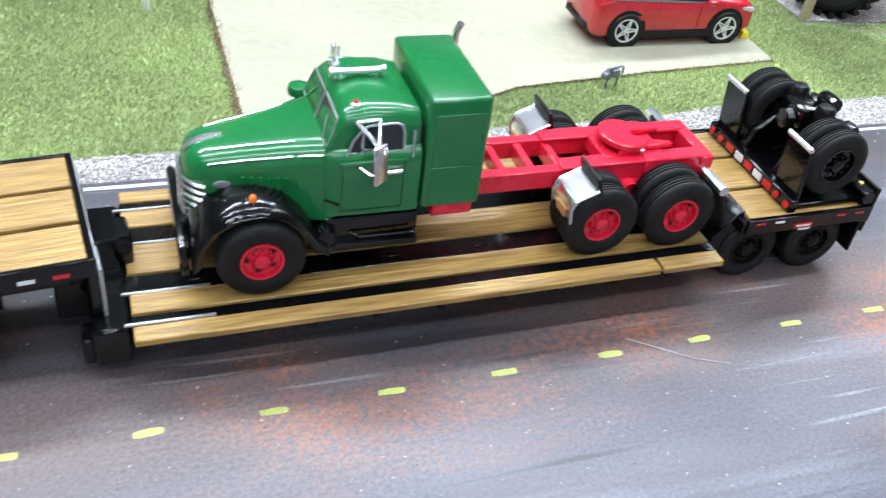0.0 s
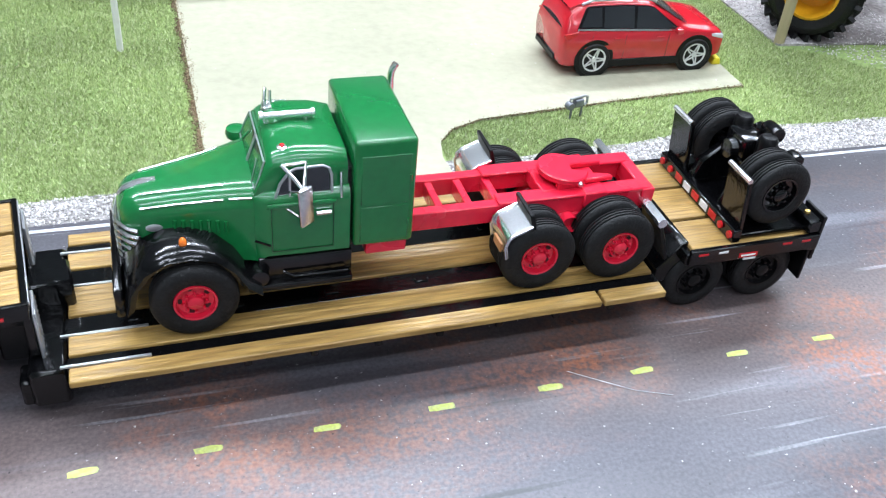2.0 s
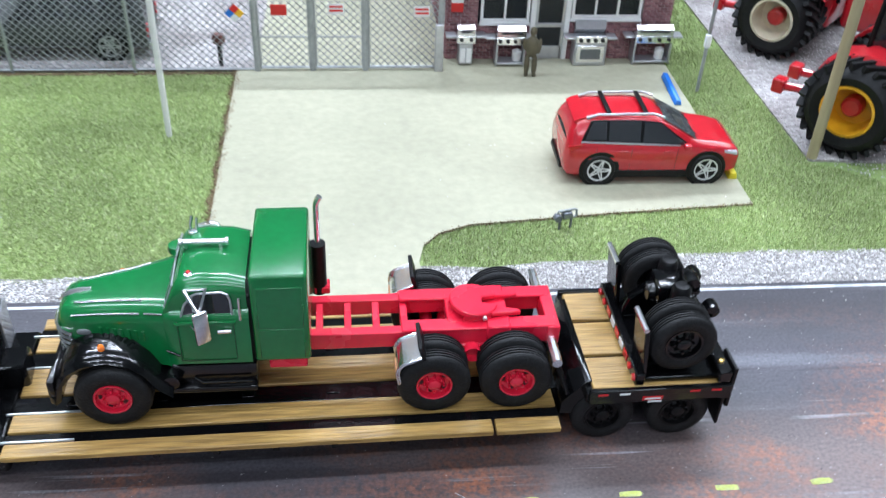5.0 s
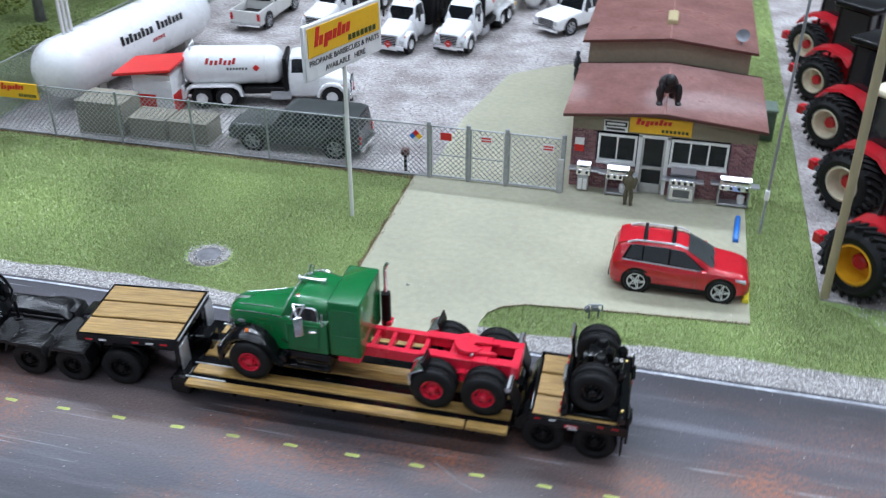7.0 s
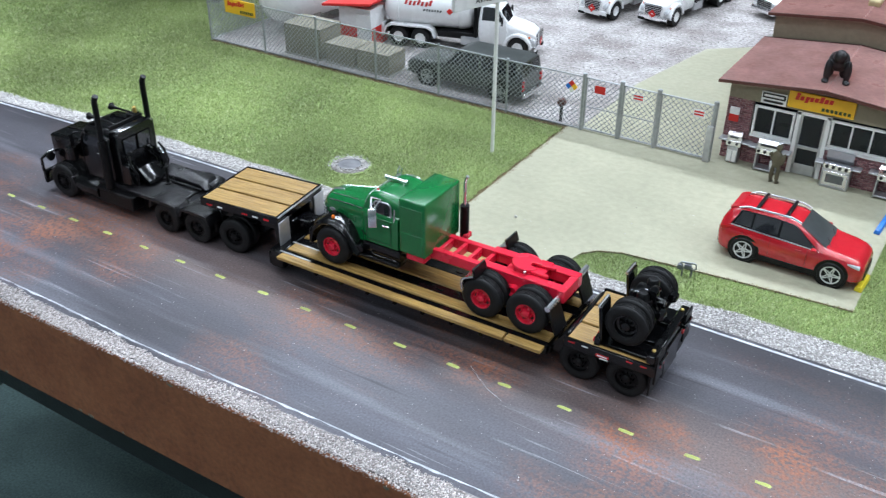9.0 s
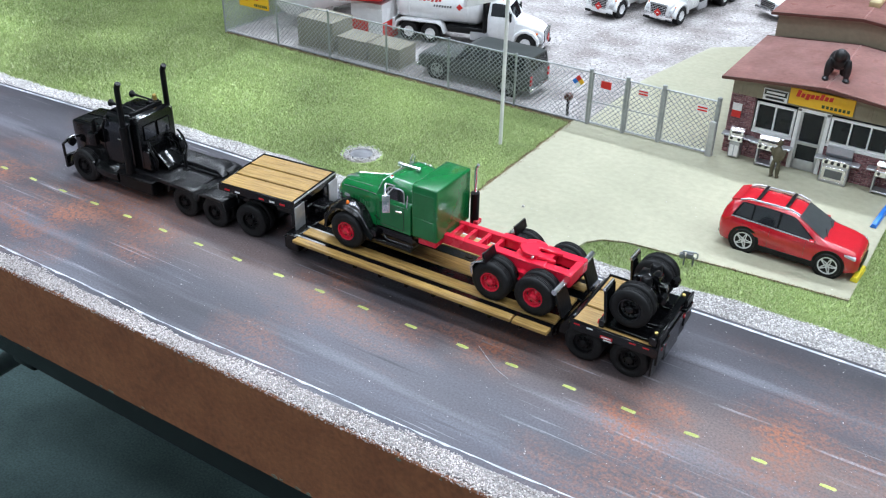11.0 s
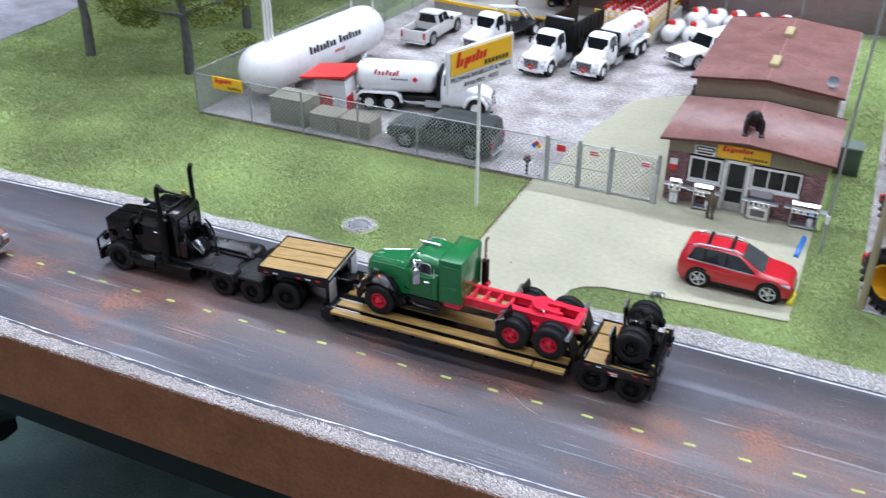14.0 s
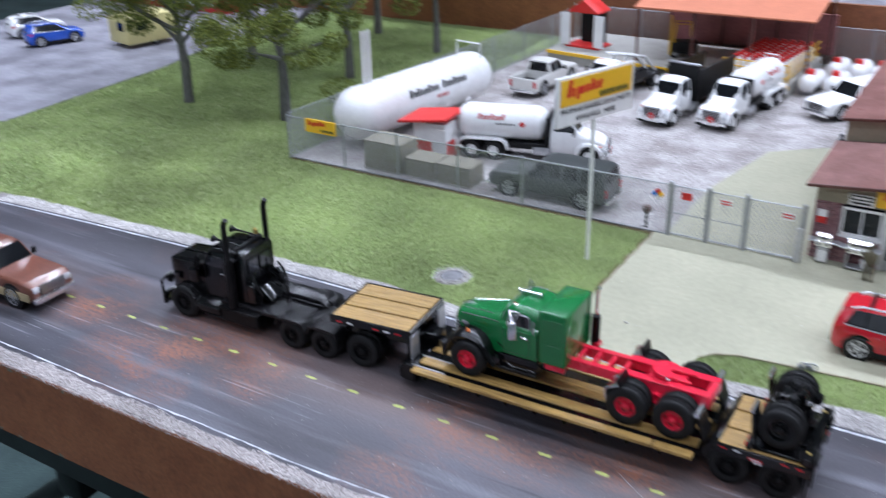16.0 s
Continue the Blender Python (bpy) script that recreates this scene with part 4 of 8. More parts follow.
    frame_ob.parent = t
    for s in (-1, 1):
        bm = B()
        box(bm, 30, 106.3, s * 7.7, s * 4.9, 12.9, 17.6, 0.25)
        part("rail", bm, RED, frame_ob)
        bm = B()
        box(bm, 68, 106.6, s * 8.1, s * 3.8, 17.5, 18.4, 0.3)
        part("rail_plate", bm, RED, frame_ob)
    for x in (48, 55, 62, 69):
        bm = B()
        box(bm, x - 0.9, x + 0.9, -5.2, 5.2, 13.3, 17.1, 0.2)
        part("cross_member", bm, RED, frame_ob)
    bm = B()
    box(bm, 104.2, 107.4, -8.4, 8.4, 12.6, 18.2, 0.3)
    part("cross_member", bm, RED, frame_ob)
    bm = B()
    box(bm, 79.5, 83.5, -5.5, 5.5, 15.0, 18.6, 0.3)
    box(bm, 89, 95, -8.4, 8.4, 14.6, 18.8, 0.4)
    part("cross_member", bm, RED, frame_ob)
    # suspension between the rear axles, and the axles
    for s in (-1, 1):
        bm = B()
        prism(bm, [(78, 9.5), (82, 13.5), (89, 13.5), (93, 9.5), (88, 7.5), (83, 7.5)], s * 5.2, s * 8.2, 0.4)
        turned(bm, [(2.2, -4), (2.2, 4), (0, 4.4)], at=(85.5, s * 6.5, 11.8), axis="y", seg=12)
        part("suspension", bm, RED, t)
    for x in (75.4, 95.6):
        bm = B()
        rod(bm, [(x, -13, 9), (x, 13, 9)], 1.7, 10)
        turned(bm, [(0, -4.2), (2.6, -3.6), (3.9, -1.2), (3.9, 1.2), (2.6, 3.6), (0, 4.2)], at=(x, 0, 9.4), axis="x", seg=14)
        part("axle", bm, RED, t)
    bm = B()
    rod(bm, [(0, -13, 9), (0, 13, 9)], 1.3, 8)
    box(bm, -6, 20, -6.5, 6.5, 10, 13, 0.4)
    part("front_axle", bm, SATIN, t)
    # fifth wheel
    bm = B()
    pts = []
    for k in range(25):
        a = radians(18 + 324 * k / 24)
        pts.append((86.4 + 6.2 * math.cos(a), 6.2 * math.sin(a)))
    pts += [(88.5, -1.0), (88.5, 1.0)]
    prism(bm, pts, 19.6, 21.2, 0.3, "xy")
    box(bm, 83.5, 90.5, -5.2, -3.8, 17.5, 19.8, 0.2)
    box(bm, 83.5, 90.5, 3.8, 5.2, 17.5, 19.8, 0.2)
    for y in (-1, 1):
        prism(bm, [(90.0, y * 1.6), (97.6, y * 2.6), (98.2, y * 3.8), (90.5, y * 5.0)], 19.4, 20.8, 0.3, "xy")
    fw = part("fifth_wheel", bm, RED, t, "red fifth-wheel plate")
    fw.matrix_basis = mm_pose(86.4, 0, 20) @ Matrix.Rotation(radians(5), 4, "Y") @ mm_pose(-86.4, 0, -20)
    bm = B()
    rod(bm, [(88.6, -5.6, 20.2), (88.6, -6.6, 20.0)], 0.5, 8)
    part("release_pin", bm, SILVER, fw)
    # quarter fenders and rear flaps
    for s in (-1, 1):
        bm = B()
        outer = [(66.9, 10.6), (66.3, 13.8), (66.7, 15.6), (67.8, 16.7), (72.2, 18.6)]
        inner = [(72.2, 18.1), (68.1, 16.2), (67.3, 15.3), (66.9, 13.8), (67.5, 10.6)]
        prism(bm, outer + inner, s * 9.0, s * 18.4, 0.12)
        q = part("quarter_fender", bm, CHROME, t, "curved chrome quarter fender before the rear wheels")
        for yy in (9.0, 18.4):
            bm = B()
            rod(bm, [(x - 0.1, s * yy, z + 0.1) for x, z in outer], 0.34, 6)
            part("rolled_edge", bm, CHROME, q)
        # brownish patch paints the wooden deck's reflection on the chrome face
        bm = B()
        box(bm, 66.0, 66.5, s * 12.0, s * 16.4, 11.2, 13.4, 0.1)
        part("deck_reflection", bm, DECKREFL, q)
        bm = B()
        box(bm, -0.5, 0.5, -4.8, 4.8, -1.4, 2.9, 0.2)
        part("flap", bm, SATIN, t, "black rubber flap", mm_pose(72.4, s * 13.6, 19.0, 0, -16, 0))
        bm = B()
        box(bm, -0.55, 0.55, -4.8, 4.8, -11.5, 0, 0.2)
        fl = part("mud_flap", bm, SATIN, t, "black mud flap", mm_pose(105.0, s * 12.8, 14.4, 0, -20, 0))
        bm = B()
        rod(bm, [(0.2, -5.4, 0.6), (0.2, 5.4, 0.6)], 1.25, 8)
        part("flap_bar", bm, CHROME, fl, "chrome bar with studs")
        for k in range(5):
            bm = B()
            turned(bm, [(0.35, 0), (0.3, 0.5), (0, 0.6)], at=(0.9, -3.6 + 1.8 * k, 0.1), axis="x", seg=8)
            part("stud", bm, CHROME, fl)
    # exhaust
    bm = B()
    rod(bm, [(47.8, 15.4, 13), (47.8, 15.4, 28.5)], 2.1, 12)
    ex = part("exhaust", bm, SATIN, t, "tall exhaust, black below and chrome above")
    bm = B()
    rod(bm, [(47.8, 15.4, 28), (47.8, 15.4, 39.6), (48.0, 15.4, 41.0), (48.9, 15.4, 42.6)], 0.8, 10)
    part("pipe", bm, CHROME, ex, "chrome pipe")
    bm = B()
    box(bm, 46.6, 50.6, 13.4, 17.4, 13.2, 15.4, 0.3)
    part("bracket", bm, RED, ex)
    for s in (-1, 1):
        wheel_parts(t, 0, s * 18.2, 9.0, 9.0, 5.6, RED, s, rim_r=0.49)
        for x in (75.4, 95.6):
            wheel_parts(t, x, s * 18.2, 9.0, 9.0, 10.4, RED, s, True, rim_r=0.49)
    return t


green_truck()


# ---------------------------------------------------------------- lowboy trailer
def lowboy():
    t = thing("lowboy_trailer", 0, 35.05, 0, 1.0, "black lowboy trailer with wooden deck boards", "toy trailer")
    # main beams and frame
    bm = B()
    for s in (-1, 1):
        box(bm, -26.5, 108, s * 5.0, s * 11.0, 5.2, 13.0, 0.3)
        box(bm, -26.2, 106.5, s * 17.0, s * 20.4, 8.5, 12.8, 0.25)
    box(bm, -26, 107, -17, 17, 7.4, 11.2, 0.3)
    for x in range(-20, 106, 14):
        box(bm, x, x + 1.6, -23.4, 23.4, 9.0, 11.9, 0.2)
    part("frame", bm, BLACK, t, "gloss black frame")
    bm = B()
    for s in (-1, 1):
        for x in range(-14, 104, 21):
            box(bm, x, x + 3.2, s * 7.2, s * 8.8, 12.9, 13.4, 0.2)
    part("lashing_rings", bm, BLACK, t)
    for y0, y1, zt, z0 in ((-24.6, -20.3, 13.2, 11.5), (-16.9, -11.1, 13.3, 12), (-4.8, 4.8, 13.3, 12), (11.1, 16.9, 13.3, 12), (20.3, 24.6, 13.2, 11.5)):
        if abs(y0) > 20 or abs(y1) > 20:
            for x0, x1 in ((-25.8, 89.3), (90.0, 106.0)):
                bm = B()
                box(bm, x0, x1, y0, y1, z0, zt, 0.25)
                part("board", bm, WOOD, t)
        else:
            bm = B()
            box(bm, -25.8, 106.0, y0, y1, z0, zt, 0.2)
            part("board", bm, WOOD, t)
    for y in (-20.0, -10.9, 5.1, 17.2):
        bm = B()
        box(bm, -27.4, -10, y - 0.35, y + 0.35, 13.0, 13.55, 0.1)
        part("rub_strip", bm, SILVER, t, "worn bright strip")
    # front neck mount
    bm = B()
    box(bm, -33.5, -26.2, -20.5, 20.5, 3.4, 12.9, 0.8)
    part("neck_mount", bm, BLACK, t, "black front mount")
    for ext in ((-35.5, -33, -19.5, -13.5, 3.4, 10.0), (-35.5, -33, 13.5, 19.5, 3.4, 10.0), (-40, -32, -6, 6, 4, 20)):
        bm = B()
        box(bm, *ext, 0.6)
        part("mount_lug", bm, BLACK, t)
    # slope up to the rear deck
    bm = B()
    prism(bm, [(107.5, 13.0), (113.2, 20.2), (115, 20.2), (115, 9), (107.5, 9)], -16.2, 16.2, 0.3)
    part("ramp", bm, BLACK, t, "black ramp up to the rear deck")
    bm = B()
    box(bm, 113, 149.5, -19.2, 19.2, 15.6, 19.0, 0.3)
    box(bm, 118, 150, -8, 8, 7, 16, 0.4)
    part("rear_frame", bm, BLACK, t)
    for y0, y1 in ((-18.6, -7.4), (-6.2, 6.2), (7.4, 18.6)):
        bm = B()
        box(bm, 114.6, 147.6, y0, y1, 18.6, 20.0, 0.25)
        part("board", bm, WOOD, t)
    bm = B()
    for s in (-1, 1):
        box(bm, 113.5, 149.8, s * 18.8, s * 20.2, 16.0, 20.3, 0.25)
    box(bm, 147.4, 150.2, -20, 20, 15.4, 20.3, 0.3)
    part("side_rail", bm, BLACK, t)
    for s in (-1, 1):
        for x, m in ((115.5, REDLENS), (121, WHITEP), (139, REDLENS), (144.5, REDLENS)):
            bm = B()
            box(bm, x, x + 2.6, s * 20.1, s * 20.32, 18.8, 19.4, 0.03)
            part("reflector", bm, m, t)
        bm = B()
        box(bm, 127, 132.2, s * 20.1, s * 20.34, 16.7, 18.0, 0.03)
        plate = part("maker_plate", bm, REDLENS, t, "small red and white plate")
        bm = B()
        box(bm, 127.6, 131.6, s * 20.3, s * 20.4, 17.1, 17.6)
        part("plate_bar", bm, WHITEP, plate)
        bm = B()
        box(bm, 128.5, 132, s * 20.1, s * 20.3, 15.9, 16.5)
        part("decal", bm, WHITEP, t)
        # fenders and axles
        bm = B()
        box(bm, 148.2, 149.0, s * 11.0, s * 19.6, 6.0, 16.5, 0.2)
        part("mud_flap", bm, SATIN, t, "black mud flap")
        for x in (119.0, 138.8):
            wheel_parts(t, x, s * 17.3, 8.3, 8.3, 9.6, SATIN, s, True, rim_r=0.58)
    for x in (119.0, 138.8):
        bm = B()
        rod(bm, [(x, -14, 8.3), (x, 14, 8.3)], 1.5, 8)
        part("axle", bm, SATIN, t)
    for y in (-15, -11, 11, 15):
        bm = B()
        turned(bm, [(1.1, 0), (1.0, 0.5), (0, 0.7)], at=(150.1, y, 17.7), axis="x", seg=12)
        part("tail_light", bm, REDLENS, t, "red tail light")
    return t


lowboy()


def booster_axle():
    t = thing("booster_axle", 131, 37.4, 20.0, 1.0, "black spare axle unit with dual wheels carried on the rear deck", "axle unit")
    bm = B()
    for s in (-1, 1):
        box(bm, -5.5, 18.5, s * 8.5, s * 5.5, 0.0, 2.6, 0.3)
        box(bm, -4, 20.5, s * 17.5, s * 9.5, 0.0, 1.6, 0.3)
        prism(bm, [(-4, 2), (-2, 8), (4, 13), (10, 13), (12, 2)], s * 8.4, s * 5.6, 0.4)
    box(bm, -4.2, 15.5, -9.0, 9.0, 0.0, 1.2, 0.2)
    box(bm, -6.0, -3.6, -18.5, 18.5, 0.0, 3.6, 0.3)
    box(bm, 15.0, 18.6, -19.5, 19.5, 0.4, 4.2, 0.5)
    part("frame", bm, BLACK, t)
    for k in range(9):
        bm = B()
        y = -17.2 + k * 4.2
        if k in (0, 1, 7, 8):
            turned(bm, [(1.0, 0.0), (0.95, 0.5), (0, 0.6)], at=(-6.1, y, 1.9), axis="x", seg=10)
            bmesh.ops.rotate(bm, cent=(-6.1, y, 1.9), matrix=Matrix.Rotation(math.pi, 3, "Z"), verts=bm.verts)
            part("tail_light", bm, REDLENS, t, "red tail light")
        else:
            box(bm, -6.2, -5.9, y - 1.6, y + 1.6, 0.9, 2.8, 0.05)
            part("reflector", bm, WHITEP if k % 2 else REDLENS, t)
    for s in (-1, 1):
        bm = B()
        box(bm, -0.7, 0.7, -4.4, 4.4, 0, 15.0, 0.35)
        f = part("flap_plate", bm, BLACK, t, "black upright flap plate", mm_pose(-3.6, s * 13.4, 2.2, 0, -6, 0))
        bm = B()
        rod(bm, [(-0.4, -4.4, 15.2), (-0.4, 4.4, 15.2)], 0.7, 8)
        part("flap_bar", bm, CHROME, f, "chrome top bar")
        wheel_parts(t, 5.0, s * 17.4, 11.6, 8.5, 9.6, BLACK, s, True, rim_r=0.56)
        bm = B()
        turned(bm, [(0.0, 0), (2.3, 0.3), (2.5, 1.5), (2.5, 5.5), (1.8, 6.4), (0, 6.6)], at=(6.5, s * 5.4, 14.5), seg=12)
        part("air_bag", bm, SATIN, t)
    bm = B()
    rod(bm, [(4.6, -14, 12), (4.6, 14, 12)], 1.9, 10)
    part("axle", bm, BLACK, t)
    bm = B()
    turned(bm, [(0, -5.5), (2.4, -5.2), (2.8, -3.2), (4.4, -1.6), (4.7, 1.4), (3.2, 3.6), (2.0, 4.4), (1.6, 8.6), (0, 8.8)], at=(5.0, 0.5, 14.8), axis="x", seg=16)
    box(bm, 1.5, 8.5, -4, 4.5, 13.5, 19.2, 1.0, 2)
    for k in range(8):
        a = 2 * math.pi * k / 8
        turned(bm, [(0.5, 0), (0.45, 0.9), (0, 1.0)], at=(9.0, 0.5 + 3.4 * math.cos(a), 14.8 + 3.4 * math.sin(a)), axis="x", seg=6)
    part("differential", bm, BLACK, t, "gloss black differential housing")
    rnd = random.Random(5)
    for k in range(9):
        bm = B()
        y = -7 + 1.75 * k
        rod(bm, [(7 + rnd.uniform(-2, 2), y, 17.5), (9.5, y + rnd.uniform(-2, 2), rnd.uniform(14, 19)), (12.5, y + rnd.uniform(-2, 2), rnd.uniform(4, 12))], 0.3, 6)
        part("air_line", bm, BLACK, t)
    bm = B()
    turned(bm, [(0, -2.6), (2.0, -2.4), (2.2, 0), (2.0, 2.4), (1.2, 3.4), (0, 3.6)], at=(9.5, -2.5, 20.2), axis="y", seg=14)
    part("brake_chamber", bm, BLACK, t)
    for s in (-1, 1):
        bm = B()
        rod(bm, [(8, s * 4, 12), (12, s * 5.5, 13.5), (14, s * 7, 14)], 1.0, 8)
        turned(bm, [(0, -2), (1.8, -1.7), (2.0, 0), (1.8, 1.7), (0, 2)], at=(14.5, s * 7, 14.6), axis="y", seg=12)
        part("brake_chamber", bm, BLACK, t)
        bm = B()
        turned(bm, [(0.8, 0), (0.7, 0.6), (0, 0.8)], at=(16.5, s * 15.5, 4.1), seg=10)
        part("cap", bm, BRASS, t, "brass-coloured cap")
        bm = B()
        box(bm, 18.6, 19.6, s * 19.5, s * 11.5, -8.0, 5.0, 0.2)
        part("mud_flap", bm, SATIN, t)
    return t


booster_axle()


# ---------------------------------------------------------------- jeep dolly with the wooden deck
def dolly():
    t = thing("trailer_jeep", -54.2, 34.2, 0, 6.2, "black trailer jeep with a raised wooden deck of three boards", "toy trailer")
    for y0, y1 in ((-17.4, -6.6), (-5.4, 5.4), (6.6, 17.4)):
        bm = B()
        box(bm, -21, 20.4, y0, y1, 25.6, 27.3, 0.2)
        part("board", bm, WOOD, t)
    bm = B()
    box(bm, -21.8, 21.6, -18.4, 18.4, 23.2, 26.4, 0.3)
    for s in (-1, 1):
        box(bm, -21.8, 21.6, s * 18.6, s * 17.5, 23.4, 27.5, 0.25)
        box(bm, -18, 22, s * 10, s * 7, 15, 24, 0.4)
        box(bm, 20.0, 21.8, s * 18.4, s * 10.0, 14, 24, 0.3)
    box(bm, 20.5, 21.8, -18.4, 18.4, 25.4, 27.55, 0.2)
    box(bm, -21.8, -20.8, -18.4, 18.4, 24.4, 27.55, 0.2)
    box(bm, -20, 12, -8, 8, 14, 22, 0.5)
    box(bm, 12, 30, -4, 4, 10, 20, 0.6)
    part("frame", bm, BLACK, t)
    bm = B()
    box(bm, 21.6, 22.0, -17.8, 17.8, 26.5, 27.4, 0.1)
    part("edge_strip", bm, SILVER, t, "bright worn rear edge")
    for s in (-1, 1):
        bm = B()
        box(bm, 21.9, 22.6, s * 18.3, s * 10.6, 12.2, 24.6, 0.15)
        panel = part("rear_panel", bm, SILVER, t, "silver-grey diamond-plate flap panel")
        v, f = [], []
        for i in range(6):
            for j in range(9):
                cy, cz = s * (11.2 + 1.25 * i), 13.0 + 1.28 * j
                a, b = (0.55, 0.2) if (i + j) % 2 else (0.2, 0.55)
                k = len(v)
                v += [(22.6, cy - a, cz), (22.6, cy, cz - b), (22.6, cy + a, cz), (22.6, cy, cz + b), (22.85, cy, cz)]
                f += [(k, k + 1, k + 4), (k + 1, k + 2, k + 4), (k + 2, k + 3, k + 4), (k + 3, k, k + 4)]
        pieces("tread_pattern", np.array(v, float), np.array(f), SILVER, panel, "raised lozenges")
        for x in (-6.4,):
            wheel_parts(t, x, s * 16.6, 8.8, 8.8, 9.6, SATIN, s, True, rim_r=0.55)
        for x, m in ((-18, REDLENS), (-12, WHITEP), (2, REDLENS), (8, WHITEP), (14, REDLENS)):
            bm = B()
            box(bm, x, x + 3, s * 18.5, s * 18.72, 24.4, 25.3, 0.03)
            part("reflector", bm, m, t)
    bm = B()
    rod(bm, [(-6.4, -14, 8.8), (-6.4, 14, 8.8)], 1.5, 8)
    box(bm, -12, 4, -6, 6, 8, 15, 0.5)
    part("axle", bm, SATIN, t)
    return t


dolly()


def black_tractor():
    """The black highway tractor that pulls the load; its nose points to -x."""
    t = thing("semi_truck", -137, 29.2, 0, 2.2, "all-black model semi tractor with twin stacks and treadplate rear deck", "toy truck")
    # local x: 0 at the cab's back
    bm = B()
    rings = []
    for x, w, zt, z0, r in ((-56.6, 9.6, 30.4, 9, 1.0), (-55.8, 10.2, 31.2, 9, 1.2), (-46, 10.6, 31.8, 9, 1.3), (-36.5, 11.0, 32.4, 9, 1.4), (-33.5, 11.4, 32.8, 9, 1.5)):
        rings.append(rounded(w, z0, zt, r, 4, True, x))
    loft(bm, rings)
    hood = part("hood", bm, BLACK, t)
    bm = B()
    for s in (-1, 1):
        rod(bm, [(-54, s * 8.4, 31.3), (-36, s * 9.2, 32.5)], 0.3, 6)
    rod(bm, [(-55, 0, 31.4), (-36, 0, 32.6)], 0.35, 6)
    part("hood_rib", bm, BLACK, hood)
    bm = B()
    box(bm, -57.6, -56.2, -9.2, 9.2, 9, 30, 0.3)
    g = part("grille", bm, SATIN, t)
    for k in range(10):
        bm = B()
        box(bm, -58.0, -57.4, -7.8 + k * 1.7, -7.4 + k * 1.7, 10, 27, 0.05)
        part("bar", bm, BLACK, g)
    # cab
    bm = B()
    loft(bm, [rounded(w, 9, zt, r, 4, True, x) for x, w, zt, r in ((-34, 11.4, 33.0, 1.5), (-31.5, 12.0, 34.0, 2.0), (-28.6, 12.0, 40.4, 2.6), (-25.5, 12.0, 43.6, 2.6), (-5, 12.0, 44.4, 2.6), (-3.0, 11.8, 43.8, 2.6))])
    cab = part("cab", bm, BLACK, t)
    for s in (-1, 1):
        bm = B()
        box(bm, -3.1, -2.75, s * 0.8, s * 8.6, 31.4, 39.0, 0.1)
        part("rear_window", bm, DARKGLASS, cab)
        bm = B()
        rod(bm, [(-2.7, s * 0.6, 31.2), (-2.7, s * 8.8, 31.2), (-2.7, s * 8.8, 39.2), (-2.7, s * 0.6, 39.2), (-2.7, s * 0.6, 31.2)], 0.3, 6)
        part("window_rim", bm, BLACK, cab)
    for s in (-1, 1):
        bm = B()
        prism(bm, [(-29, 33.2), (-26.6, 38.2), (-17, 38.6), (-17, 33.0)], s * 11.9, s * 12.12, 0.05)
        part("side_window", bm, DARKGLASS, cab)
        bm = B()
        rod(bm, [(-19, s * 12.5, 29.8), (-16.5, s * 12.5, 29.9)], 0.35, 6)
        part("door_handle", bm, CHROME, cab, "chrome handle")
        bm = B()
        prism(bm, [(s * 0.6, 34.3), (s * 10.6, 34.3), (s * 9.8, 38.6), (s * 0.6, 39.4)], -31.9, -31.6, 0.05, "yz")
        part("windscreen", bm, DARKGLASS, cab, "", mm_pose(1.4, 0, 0, 0, 0, 0))
        bm = B()
        rod(bm, [(-30.2, s * 12.05, 12), (-30.2, s * 12.05, 33), (-27.2, s * 12.05, 39.0), (-15.4, s * 12.05, 39.2), (-15.4, s * 12.05, 12), (-30.2, s * 12.05, 12)], 0.16, 4)
        part("door_seam", bm, SATIN, cab)
        bm = B()
        box(bm, -31.8, -25.2, s * 11.4, s * 2.0, 39.6, 40.1, 0.15, 1, mm_pose(-2.0, 0, 0.3, 0, -14, 0))
        part("sun_visor", bm, BLACK, cab)
        for k in range(2):
            bm = B()
            box(bm, -30 + k, -14 - k, s * (16.4 - k), s * 11.5, 5.0 + 5.6 * k, 6.0 + 5.6 * k, 0.2)
            part("step", bm, SATIN, t)
    # stacks
    for s in (-1, 1):
        bm = B()
        rod(bm, [(-2.0, s * 15.5, 14), (-2.0, s * 15.5, 40)], 2.3, 12)
        st = part("exhaust", bm, SATIN, t, "tall black exhaust stack")
        bm = B()
        rod(bm, [(-2.0, s * 15.5, 39), (-2.0, s * 15.5, 59), (-1.8, s * 15.5, 61), (-0.4, s * 15.5, 63.6)], 1.5, 10)
        part("pipe", bm, SATIN, st)
        bm = B()
        rod(bm, [(-1, s * 14.2, 41), (1, s * 14.2, 41)], 0.9, 6)
        part("clamp", bm, CHROME, st, "bright clamp")
        bm = B()
        rod(bm, [(-9, s * 7.2, 44.0), (-9, s * 7.2, 45.8), (-12, s * 7.2, 46.4), (-24, s * 7.2, 46.6)], 0.55, 8)
        turned(bm, [(0, -2.4), (1.9, -2.4), (2.0, -2.0), (0.9, 0.0), (0.6, 3.0)], at=(-24, s * 7.2, 46.6), axis="x", seg=12)
        part("air_horn", bm, SATIN, t)
        bm = B()
        turned(bm, [(0, -3.5), (2.8, -3.2), (3.0, 0), (2.8, 3.5), (0, 3.9)], at=(-35.5, s * 14.5, 27), axis="z", seg=14)
        rod(bm, [(-35.5, s * 14.5, 30), (-35.5, s * 14.5, 34), (-34, s * 11.5, 35)], 0.9, 8)
        part("air_cleaner", bm, BLACK, t)
        bm = B()
